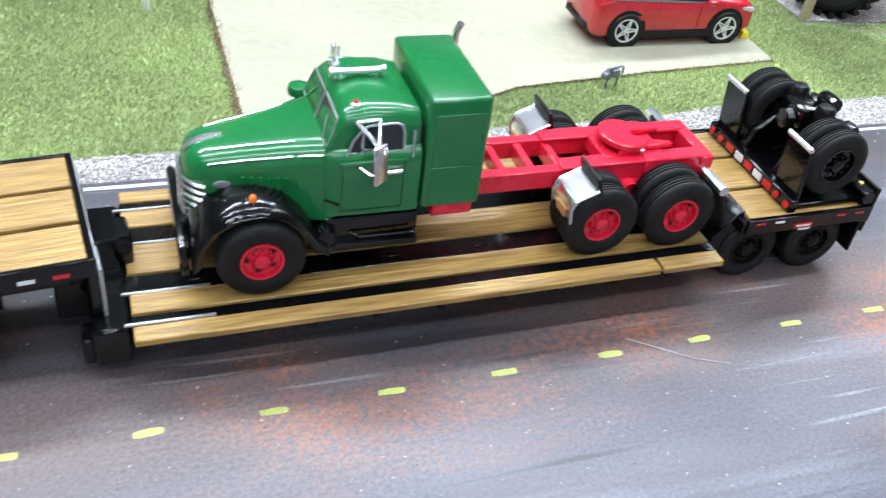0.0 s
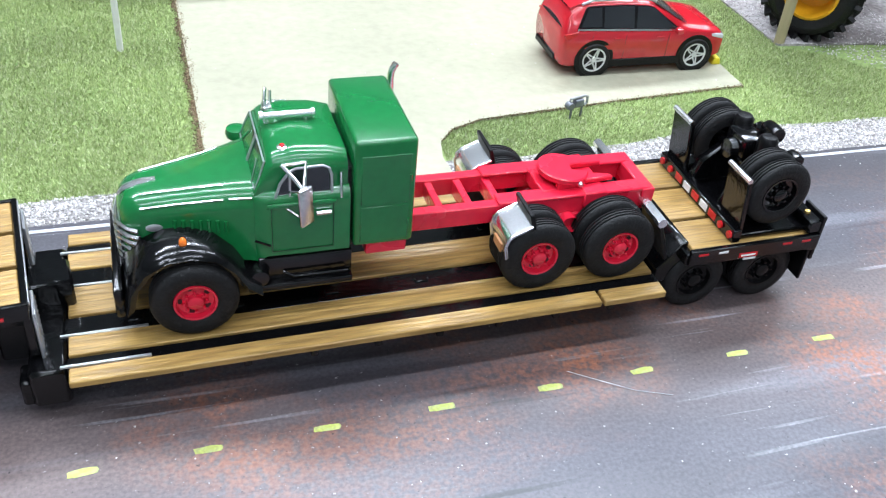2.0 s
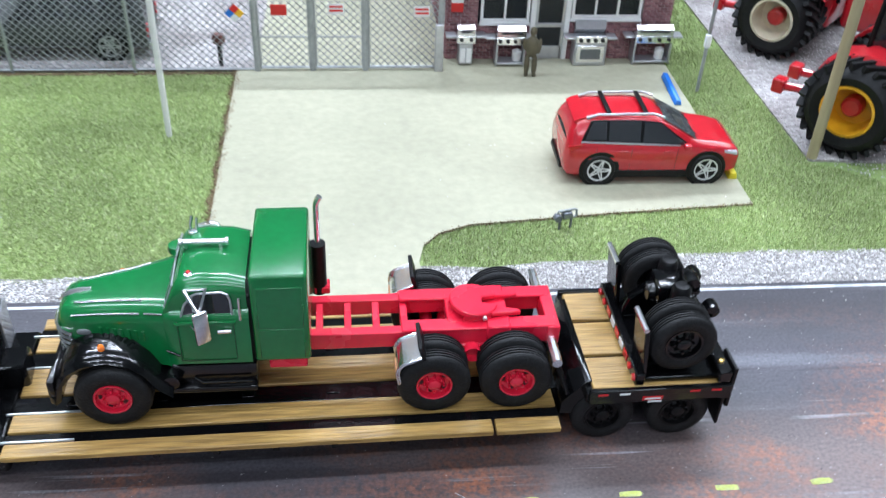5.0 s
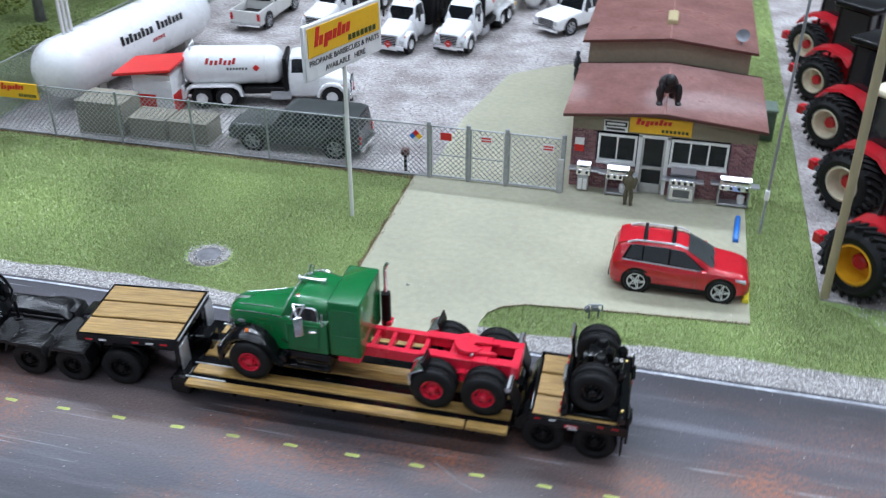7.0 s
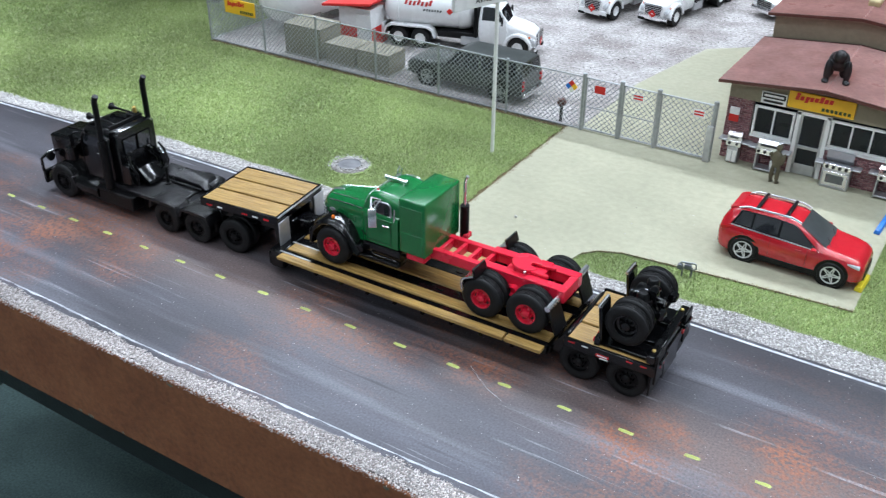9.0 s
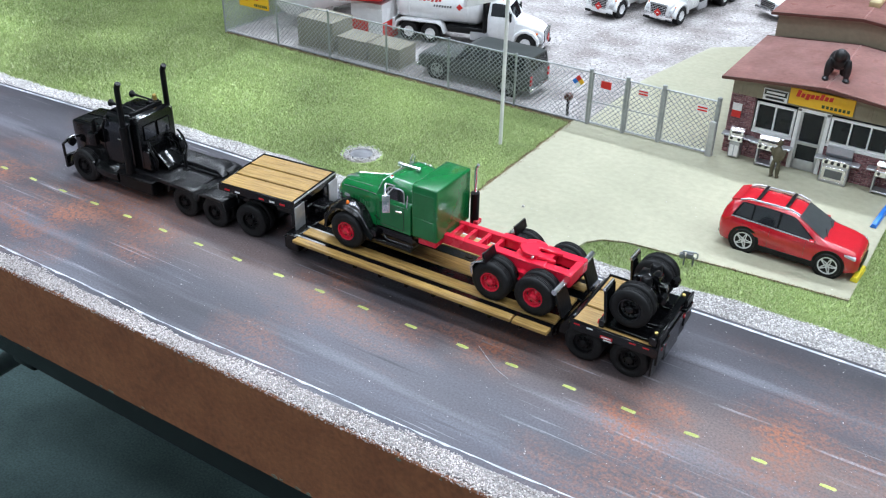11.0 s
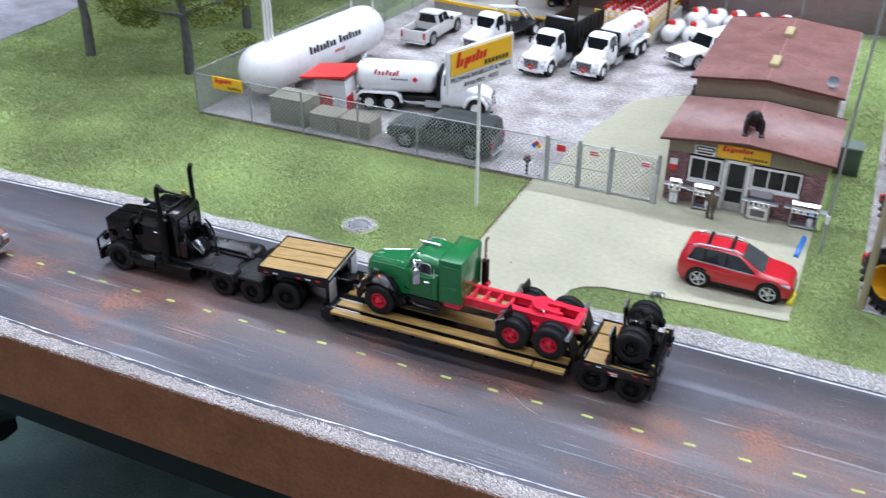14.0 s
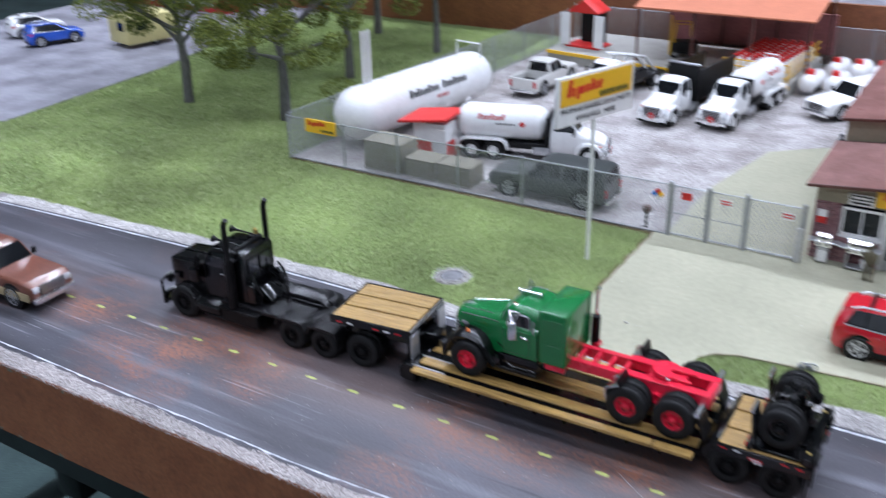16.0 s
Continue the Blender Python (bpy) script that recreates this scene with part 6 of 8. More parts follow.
    if lower:
        for s in (-1, 1):
            bm = B()
            box(bm, -42, 42, s * 14.35, s * 14.75, 6.2, 11.5, 0.2)
            part("side_band", bm, lower, t)
    return t


pickup(-74, 263.5, 0.1, 180.6, JEEPG, "charcoal boxy model off-roader parked behind the fence", cap=True)
pickup(-203, 513, 0.1, 88, mat("pearl_white", (0.62, 0.61, 0.58), 0.3, vary=0.04, coat=0.4), "pearl white model pickup with an open bed")
pickup(70, 560, 0.1, 236, WHITEP, "white model off-roader parked beside the propane tanks", cap=True)
BROWNP = mat("brown_metallic", (0.17, 0.055, 0.032), 0.35, vary=0.15, coat=0.4)
TANP = mat("tan_paint", (0.45, 0.36, 0.20), 0.4, vary=0.1)
pickup(-293, -16, 0.0, 2, BROWNP, "brown and tan old model pickup with chrome bumper on the road", TANP)


def bobtail(x, y, yaw, load, label):
    """A conventional-cab delivery truck heading to +x from its tail at x, y; load: 'tank', 'dump' or 'service'."""
    t = thing("tank_truck" if load == "tank" else "dump_truck" if load == "dump" else "service_truck", x, y, 0.1, yaw, label, "toy truck")
    bm = B()
    for s in (-1, 1):
        box(bm, 2, 112, s * 6.5, s * 4, 8, 12.5, 0.3)
    box(bm, 20, 60, -4, 4, 7, 11, 0.4)
    part("chassis", bm, SATIN, t)
    cabs = [(75, 9, 12, 24, 12.4, 25, 11.6), (76, 8.5, 12.6, 24, 13, 35.6, 10.6), (80, 8.5, 12.8, 24, 13, 36.6, 10.6), (87, 8.5, 12.8, 24, 13, 36.4, 10.6), (91, 8.5, 12.8, 24, 13, 33.5, 10.8), (96, 8.5, 12.8, 23.6, 13, 24.4, 11.8)]
    cab = part("cab", body_loft(cabs, 30), WHITEP, t)
    hood = [(95, 8.5, 11.6, 21.8, 12, 24.4, 10.4), (104, 8.5, 11.2, 20.6, 11.4, 22.6, 9.2), (112, 8.5, 10.6, 18.6, 10.6, 20.4, 8.0), (116, 7.5, 9.6, 16.6, 9.6, 17.8, 7.4), (117.4, 7.5, 8.6, 14.6, 8.6, 15.6, 6.8)]
    part("hood", body_loft(hood, 20), WHITEP, t)
    for s in (-1, 1):
        part("side_window", side_glass(cabs, 77.5, 93.5, 0.4, -3.6, s), DARKGLASS, cab)
        bm = B()
        box(bm, 92.5, 94, s * 15.2, s * 17.2, 23.5, 30, 0.5)
        rod(bm, [(93, s * 12.6, 29), (93.2, s * 15.8, 29.4)], 0.4, 6)
        part("mirror", bm, SATIN, t)
        bm = B()
        prism(bm, [(110.5, 16.6), (116.6, 13.8), (117.2, 11.0), (112.5, 12.0)], s * 8.4, s * 12.4, 0.5)
        part("headlight", bm, GREYLENS, t)
        bm = B()
        box(bm, 116.8, 119.0, s * 13.0, s * 7.5, 4.2, 6.2, 0.4)
        part("fog_lamp_panel", bm, SATIN, t)
        bm = B()
        box(bm, 112.0, 113.6, s * 12.0, s * 12.7, 15.2, 16.4, 0.2)
        part("turn_signal", bm, ORANGE, t)
        bm = B()
        prof = [(94, 9.5), (96.2, 14.5), (100, 17.4), (105, 18.2), (110, 16.8), (114, 13), (115.2, 9)]
        loft(bm, [[(a, s * 9, b), (a, s * 14, b), (a, s * 14.6, b - 1.0), (a + (104.6 - a) * 0.14, s * 14.4, b - 2.2), (a + (104.6 - a) * 0.14, s * 9, b - 2)] for a, b in prof])
        part("fender", bm, WHITEP, t)
        bm = B()
        box(bm, 62, 76, s * 13.6, s * 8.5, 6, 12.4, 0.8, 2)
        part("side_tank", bm, SILVER, t, "silver side tank")
        wheel_car(t, 104.6, s * 14.2, 7.6, 7.6, 5, s, WHITEP, 0)
        rears = (14, 31) if load == "tank" else (20,)
        for xw in rears:
            wheel_car(t, xw, s * 14.2, 7.6, 7.6, 9, s, WHITEP, 0)
        if load == "tank":
            bm = B()
            prism(bm, [(2, 9), (4, 15), (8, 17.2), (37, 17.2), (41, 15), (43, 9), (41.5, 9), (39.6, 14), (36, 15.9), (9, 15.9), (5.4, 14), (3.5, 9)], s * 8, s * 15.2, 0.2)
            part("rear_fender", bm, WHITEP, t, "white rear fender")
    part("windscreen", screen(96, 24.5, 11.4, 91.3, 33.4, 10.0), DARKGLASS, cab)
    bm = B()
    box(bm, 116.4, 118.4, -13, 13, 5, 9.4, 0.9, 2)
    part("bumper", bm, CHROME if load == "tank" else WHITEP, t)
    bm = B()
    prism(bm, [(-6.4, 9.4), (6.4, 9.4), (7.6, 17.2), (-7.6, 17.2)], 117.0, 118.3, 0.3, "yz")
    g = part("grille", bm, SATIN, t)
    for k in range(6):
        bm = B()
        box(bm, 118.2, 118.6, -6.4 - 0.12 * k, 6.4 + 0.12 * k, 9.9 + 1.3 * k, 10.25 + 1.3 * k)
        part("bar", bm, SILVER, g)
    bm = B()
    rod(bm, [(118.4, -6.5, 9.3), (118.4, -7.7, 17.3), (118.4, 7.7, 17.3), (118.4, 6.5, 9.3), (118.4, -6.5, 9.3)], 0.5, 6)
    part("surround", bm, CHROME, g, "chrome surround")
    bm = B()
    box(bm, -2.4, 2.4, -0.15, 0.15, -2.4, 2.4, 0.1)
    pl = part("placard", bm, SIGNR, t, "red diamond placard", mm_pose(119.1, 0, 10.6, 45, 0, 90) @ pose(0, 0, 0))
    pl.matrix_basis = mm_pose(119.1, 0, 10.6) @ Matrix.Rotation(radians(90), 4, "Z") @ Matrix.Rotation(radians(45), 4, "Y")
    bm = B()
    box(bm, -1.0, 1.0, -0.3, 0.3, -0.35, 0.35, 0.03)
    q = part("placard_mark", bm, WHITEP, pl)
    q.matrix_basis = Matrix.Rotation(radians(-45), 4, "Y")
    for k in range(5):
        bm = B()
        box(bm, 84.4, 85.6, -8 + 3.7 * k, -6.8 + 3.7 * k, 36.5, 37.3, 0.3)
        part("marker_light", bm, ORANGE, t)
    if load == "tank":
        bm = B()
        r = 13.4
        turned(bm, [(0, -1), (5, -0.4), (9.5, 1.4), (12.2, 4.0), (r, 8), (r, 12), (r + 0.3, 12.3), (r + 0.3, 13.0), (r, 13.3), (r, 58), (r + 0.3, 58.3), (r + 0.3, 59), (r, 59.3), (r, 62), (12.2, 66), (9.5, 68.6), (5, 70.4), (0, 71)], at=(1, 0, 27.4), axis="x", seg=36)
        tank = part("tank", bm, WHITEP, t, "glossy white pressure tank")
        for k, xx in enumerate((20, 23, 26.2, 29.5, 32.4, 35.5, 38.4)):
            for s in (-1, 1):
                logo_block(tank, xx, s, 27.4, r, 33.0 + (0.9 if k % 3 == 0 else 0), SIGNR, 2.5, 4.2 if k % 3 == 0 else 3.2)
        for k in range(7):
            for s in (-1, 1):
                logo_block(tank, 34 + 2.1 * k, s, 27.4, r, 29.0, INK, 1.5, 1.6)
        for s in (-1, 1):
            bm = B()
            box(bm, -1.8, 1.8, -0.15, 0.15, -1.8, 1.8, 0.1)
            d = part("placard", bm, SIGNR, tank, "red diamond placard")
            d.matrix_basis = mm_pose(53.5, s * 13.5, 29.5) @ Matrix.Rotation(radians(45), 4, "Y")
        bm = B()
        box(bm, 44, 74, -13, 13, 10.5, 15, 0.5)
        box(bm, 71.5, 74.4, -13.4, 13.4, 10, 36, 0.6)
        part("bulkhead", bm, SATIN, t)
        bm = B()
        rod(bm, [(8, 6, 40), (8, 6, 43), (8, -6, 43), (8, -6, 40)], 0.6, 8)
        part("top_rail", bm, WHITEP, t)
        bm = B()
        box(bm, -4, 2, -12, 12, 6, 16, 0.6)
        part("rear_cabinet", bm, WHITEP, t)
    elif load == "dump":
        bm = B()
        for s in (-1, 1):
            prism(bm, [(0, 14), (0, 39), (68, 41), (68, 14)], s * 15.0, s * 13.8, 0.3)
            for k in range(8):
                box(bm, 3 + 9 * k, 4.6 + 9 * k, s * 15.7, s * 14.9, 14, 38.5, 0.2)
            box(bm, -0.4, 68.4, s * 15.8, s * 13.4, 39.0, 40.6, 0.4)
        box(bm, 66.5, 68, -14.2, 14.2, 14, 44.5, 0.3)
        box(bm, 0, 68, -14.0, 14.0, 13, 15, 0.2)
        part("dump_box", bm, SATIN, t, "black ribbed dump box")
        bm = B()
        box(bm, 65.8, 68.6, -15.0, 15.0, 43.6, 45.6, 0.5)
        part("head_board_cap", bm, SILVER, t, "pale worn top edge")
    else:
        bm = B()
        box(bm, 4, 70, -13.6, 13.6, 11, 13, 0.4)
        box(bm, 66, 73, -13, 13, 12, 26, 0.6)
        part("flat_bed", bm, SATIN, t)
        bm = B()
        for s in (-1, 1):
            rod(bm, [(10, s * 5, 13), (30, s * 5, 30), (78, s * 5, 41)], 1.3, 8)
            rod(bm, [(60, s * 10, 13), (64, s * 6, 37)], 1.0, 8)
        rod(bm, [(78, -5.5, 41), (78, 5.5, 41)], 1.2, 8)
        rod(bm, [(46, -5.5, 34), (46, 5.5, 34)], 1.0, 8)
        part("boom", bm, WHITEP, t, "white lifting boom")
    return t


def logo_block(parent, x, s, zc, r, z, material, w, h):
    """A plain block of lettering laid on a round tank whose axis is at height zc."""
    a = math.asin((z - zc) / r)
    bm = B()
    n = 4
    rows = []
    for k in range(n + 1):
        b = a + (k / n - 0.5) * h / r
        rows.append([bm.verts.new((x + u * w / 2 + 0.25 * (k / n - 0.5) * h, s * (r + 0.12) * math.cos(b), zc + (r + 0.12) * math.sin(b))) for u in (-0.8, 0.8)])
    for p, q in zip(rows, rows[1:]):
        bm.faces.new((p[0], p[1], q[1], q[0]))
    bmesh.ops.solidify(bm, geom=bm.faces[:], thickness=0.1)
    part("logo_mark", bm, material, parent)


bobtail(-180.5, 313.3, 15.7, "tank", "white model propane tank truck with twin rear axles")
bobtail(-2.5, 569, 260.4, "tank", "white model propane tank truck facing the road")
bobtail(-49, 557, 260.4, "dump", "white model dump truck with a black box")
bobtail(-118, 585, 258, "service", "white model service truck with a lifting boom")


# ---------------------------------------------------------------- shop building
def shop():
    t = thing("shop_building", 0, 0, 0, 0, "brick and olive-sided model shop with brown metal roofs", "building")
    x0, x1, y0, y1 = 100.5, 203.0, 250.5, 330.0
    # front wall pieces with true openings
    def wall(name, ext, material, label=""):
        bm = B()
        box(bm, *ext)
        return part(name, bm, material, t, label)
    wall("brick_wall", (x0, 114.5, y0, y0 + 3, 0, 37), MORTAR)
    wall("brick_wall", (114.5, 138.4, y0, y0 + 3, 0, 15.8), MORTAR)
    wall("brick_wall", (156.2, 189.5, y0, y0 + 3, 0, 18.4), MORTAR)
    wall("brick_wall", (189.5, x1, y0, y0 + 3, 0, 37), MORTAR)
    wall("brick_wall", (x0, x0 + 3, y0 + 3, y1, 0, 46), MORTAR)
    wall("side_wall", (x1 - 3, x1, y0 + 3, y1, 0, 46), SIDING)
    bm = B()
    prism(bm, [(x0, 36.8), (x1, 36.8), (x1, 46.6), (151.5, 51.2), (x0, 46.6)], y0 - 0.3, y0 + 2.7)
    part("fascia_wall", bm, SIDING, t, "olive ribbed siding")
    bm = B()
    for k in range(48):
        xx = x0 + 1 + k * 2.13
        zt = 46.4 + (51.0 - 46.6) * (1 - abs(xx - 151.5) / 51.5)
        box(bm, xx - 0.2, xx + 0.2, y0 - 0.55, y0 - 0.2, 36.9, zt)
    tagged(part("siding_ribs", bm, SIDING, t), kind="stuff")
    # bricks
    def bricks(xa, xb, za, zb, face):
        v, f = [], []
        row, z = 0, za
        while z < zb - 0.6:
            u = xa - (1.6 if row % 2 else 0)
            while u < xb:
                a, b = max(u + 0.15, xa), min(u + 3.05, xb)
                if b - a > 0.4:
                    d = random.uniform(0.12, 0.26)
                    i = len(v)
                    if face == "front":
                        v += [(a, y0 - d, z + 0.12), (b, y0 - d, z + 0.12), (b, y0 - d, z + 1.12), (a, y0 - d, z + 1.12), (a, y0, z + 0.12), (b, y0, z + 0.12), (b, y0, z + 1.12), (a, y0, z + 1.12)]
                    else:
                        v += [(x0 - d, a, z + 0.12), (x0 - d, b, z + 0.12), (x0 - d, b, z + 1.12), (x0 - d, a, z + 1.12), (x0, a, z + 0.12), (x0, b, z + 0.12), (x0, b, z + 1.12), (x0, a, z + 1.12)]
                    f += [(i, i + 1, i + 2, i + 3), (i, i + 4, i + 5, i + 1), (i + 1, i + 5, i + 6, i + 2), (i + 2, i + 6, i + 7, i + 3), (i + 3, i + 7, i + 4, i)]
                u += 3.2
            z += 1.24
            row += 1
        return v, f
    for seg in ((x0, 114.4, 0, 36.8, "front"), (114.5, 138.4, 0, 15.6, "front"), (156.2, 189.4, 0, 18.2, "front"), (189.5, x1, 0, 36.8, "front"), (y0, y1, 0, 46, "side")):
        v, f = bricks(*seg)
        pieces("brickwork", np.array(v, float), np.array(f), BRICKISLE, t, "red-brown brick courses")
    # windows and door
    def window(xa, xb, za, zb, n):
        w = new("window")
        w.parent = t
        bm = B()
        for u in (xa, xb):
            box(bm, u - 0.65, u + 0.65, y0 - 0.7, y0 + 0.9, za - 0.65, zb + 0.65, 0.15)
        for q in (za, zb):
            box(bm, xa, xb, y0 - 0.7, y0 + 0.9, q - 0.65, q + 0.65, 0.15)
        for k in range(1, n):
            u = xa + (xb - xa) * k / n
            box(bm, u - 0.45, u + 0.45, y0 - 0.6, y0 + 0.8, za, zb, 0.12)
        part("window_frame", bm, FRAMEW, w, "white frame")
        bm = B()
        box(bm, xa - 1.0, xb + 1.0, y0 - 1.4, y0 + 0.5, za - 2.0, za - 0.6, 0.2)
        part("window_sill", bm, FRAMEW, w)
        for k in range(n):
            bm = B()
            box(bm, xa + (xb - xa) * k / n + 0.6, xa + (xb - xa) * (k + 1) / n - 0.6, y0 + 0.6, y0 + 0.9, za + 0.8, zb - 0.8)
            part("pane", bm, CLEAR, w)
    window(116.2, 137.0, 18.6, 34.4, 2)
    window(157.4, 188.0, 20.4, 34.8, 3)
    d = new("door")
    d.parent = t
    bm = B()
    for u in (139.4, 155.2):
        box(bm, u - 1.1, u + 1.1, y0 - 0.8, y0 + 1.8, 0, 36.6, 0.15)
    box(bm, 138.4, 156.2, y0 - 0.8, y0 + 1.8, 34.8, 36.8, 0.15)
    part("door_frame", bm, FRAMEW, d)
    bm = B()
    for u in (141.2, 153.4):
        box(bm, u - 0.7, u + 0.7, y0 - 0.2, y0 + 0.9, 0.3, 34.6, 0.15)
    box(bm, 141, 153.6, y0 - 0.2, y0 + 0.9, 0.3, 6.4, 0.15)
    box(bm, 141, 153.6, y0 - 0.3, y0 + 0.9, 15.4, 17.0, 0.15)
    part("door_leaf", bm, SILVER, d, "aluminium glazed door")
    bm = B()
    box(bm, 141.6, 153.0, y0 + 0.2, y0 + 0.5, 6.4, 34.6)
    part("pane", bm, CLEAR, d)
    bm = B()
    rod(bm, [(141.4, y0 - 0.9, 17.4), (153.2, y0 - 0.9, 17.4)], 0.5, 8)
    for u in (142.2, 152.6):
        rod(bm, [(u, y0 - 0.9, 17.4), (u, y0 + 0.2, 17.4)], 0.3, 6)
    part("push_bar", bm, SILVER, d, "aluminium push bar")
    # dim inside: near-black colours on wall and goods stand in for shade
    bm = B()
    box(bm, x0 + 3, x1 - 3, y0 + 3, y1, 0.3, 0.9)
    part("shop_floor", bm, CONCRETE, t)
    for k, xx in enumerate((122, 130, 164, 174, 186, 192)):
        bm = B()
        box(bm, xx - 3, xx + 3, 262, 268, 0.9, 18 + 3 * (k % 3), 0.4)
        part("shelf_unit", bm, SATIN if k % 2 else DIMNAVY, t, "goods behind the window, coloured dark as in shade")
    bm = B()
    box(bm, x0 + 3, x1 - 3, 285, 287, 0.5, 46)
    part("inner_wall", bm, DIMNAVY, t)
    wall("back_wall", (x0, x1, y1 - 3, y1, 0, 46), SIDING)
    # roofs
    def gable(xa, xb, ya, yb, ze, zr, label):
        xm = (xa + xb) / 2
        bm = B()
        prism(bm, [(xa, ze), (xm, zr), (xb, ze), (xb, ze - 1.2), (xm, zr - 1.2), (xa, ze - 1.2)], ya, yb)
        r = part("roof", bm, ROOF, t, label)
        bm = B()
        n = int((yb - ya) / 1.75)
        for s, u in ((-1, xa), (1, xb)):
            for k in range(n):
                yy = ya + 0.8 + 1.75 * k
                v = [Vector((u, yy - 0.32, ze + 0.0)), Vector((u, yy + 0.32, ze + 0.0)), Vector((u, yy, ze + 0.62)), Vector((xm, yy - 0.32, zr)), Vector((xm, yy + 0.32, zr)), Vector((xm, yy, zr + 0.62))]
                w = [bm.verts.new(p) for p in v]
                bm.faces.new((w[0], w[3], w[5], w[2]))
                bm.faces.new((w[1], w[2], w[5], w[4]))
        tagged(part("roof_ribs", bm, ROOF, r), kind="stuff")
        bm = B()
        prism(bm, [(xm - 0.7, zr + 0.1), (xm, zr + 0.5), (xm + 0.7, zr + 0.1), (xm, zr - 0.3)], ya, yb)
        part("ridge_cap", bm, ROOF, r)
        for yy in (ya, yb):
            for s, u in ((-1, xa), (1, xb)):
                bm = B()
                prism(bm, [(u, ze - 1.2), (u, ze + 0.5), (xm, zr + 0.6), (xm, zr - 1.2)], yy - 0.4, yy + 0.5)
                part("verge_board", bm, ROOFTRIM, r)
        return r
    gable(95.0, 207.0, 243.0, 329.4, 47.6, 52.6, "brown ribbed metal roof")
    bm = B()
    prism(bm, [(99.5, 0), (99.5, 62.6), (149, 67.2), (198.5, 62.6), (198.5, 0)], 330.2, 494)
    part("rear_block", bm, SIDING, t, "olive rear block")
    gable(95.5, 202.5, 326.0, 497.0, 63.6, 68.8, "brown ribbed metal roof")
    for yy in (366, 447):
        bm = B()
        box(bm, 145.6, 152.4, yy - 11, yy + 11, 68.2, 72.6, 1.2, 3)
        v = part("roof_vent", bm, YTRAIL2, t, "tan ridge vent")
    # ape statue and signs are things of their own
    return t


CLEAR = bpy.data.materials.new("window_glass")
CLEAR.use_nodes = True
CLEAR.node_tree.nodes["Principled BSDF"].inputs["Transmission Weight"].default_value = 0.9
CLEAR.node_tree.nodes["Principled BSDF"].inputs["Roughness"].default_value = 0.03
CLEAR.node_tree.nodes["Principled BSDF"].inputs["IOR"].default_value = 1.2
CLEAR.node_tree.nodes["Principled BSDF"].inputs["Base Color"].default_value = (0.22, 0.24, 0.25, 1)
BRICKISLE = island_mat("brick_courses", [(0, (0.17, 0.075, 0.085)), (0.6, (0.27, 0.125, 0.135)), (1, (0.36, 0.19, 0.19))], 0.65, 30)
ROOFTRIM = mat("dark_brown_trim", (0.10, 0.034, 0.026), 0.45, vary=0.1)
YTRAIL2 = mat("tan_vent", (0.42, 0.34, 0.18), 0.6, vary=0.1)
shop()


def brand_board(name, w, h, m, label, category, frame_mat=None, stand=None, words=()):
    """A sign board, its logo as plain shapes: a slanting red mark over a row of dark blocks. It faces -y before m."""
    t = new(name)
    t.matrix_basis = m
    t.empty_display_size = 0.003
    tagged(t, label, category)
    bm = B()
    box(bm, -w / 2, w / 2, -0.6, 0.6, -h / 2, h / 2, 0.15)
    part("panel", bm, SIGNY, t, "yellow panel")
    k = 0
    x = -0.40 * w
    hs = [0.42, 0.25, 0.36, 0.25, 0.25, 0.36, 0.25, 0.25]
    for q in hs:
        bm = B()
        bw = 0.072 * w
        hh = q * h
        zb = 0.02 * h - (0.1 * h if k == 2 else 0) + 0.004 * w * k
        prism(bm, [(x, zb), (x + bw * 0.78, zb), (x + bw * 0.78 + 0.2 * hh, zb + hh), (x + 0.2 * hh, zb + hh)], -0.75, -0.5)
        part("logo_mark", bm, SIGNR, t, "red logo stroke" if k == 0 else "")
        x += bw
        k += 1
    for j in range(7):
        bm = B()
        xx = 0.02 * w + j * 0.064 * w
        box(bm, xx, xx + 0.045 * w, -0.72, -0.5, -0.36 * h, -0.17 * h)
        part("logo_mark", bm, LOGOG, t, "dark logo block" if j == 0 else "")
    return t


brand_board("shop_sign", 34.6, 9.4, mm_pose(149.6, 249.2, 43.0), "yellow shop sign with red and dark logo marks", "sign")
t = thing("notice_board", 124.8, 249.5, 40.8, 0, "small white board with dark lettering bars", "sign")
bm = B()
box(bm, -6.8, 6.8, -0.4, 0.4, -3.4, 3.4, 0.1)
part("panel", bm, WHITEP, t)
bm = B()
box(bm, -6.2, 6.2, -0.55, -0.3, -0.2, 2.8)
part("band", bm, INK, t)
for z in (1.3, -1.8):
    bm = B()
    box(bm, -5.2, 5.2, -0.62, -0.4, z - 0.6, z + 0.6)
    part("text_bar", bm, WHITEP if z > 0 else INK, t)
t = thing("wall_notice", 105.0, 249.7, 27.0, 0, "white and red notice on the brick wall", "sign")
bm = B()
box(bm, -2.7, 2.7, -0.3, 0.35, 0, 4.4, 0.1)
part("upper_half", bm, WHITEP, t)
bm = B()
box(bm, -2.7, 2.7, -0.3, 0.35, -4.2, 0, 0.1)
part("lower_half", bm, SIGNR, t)


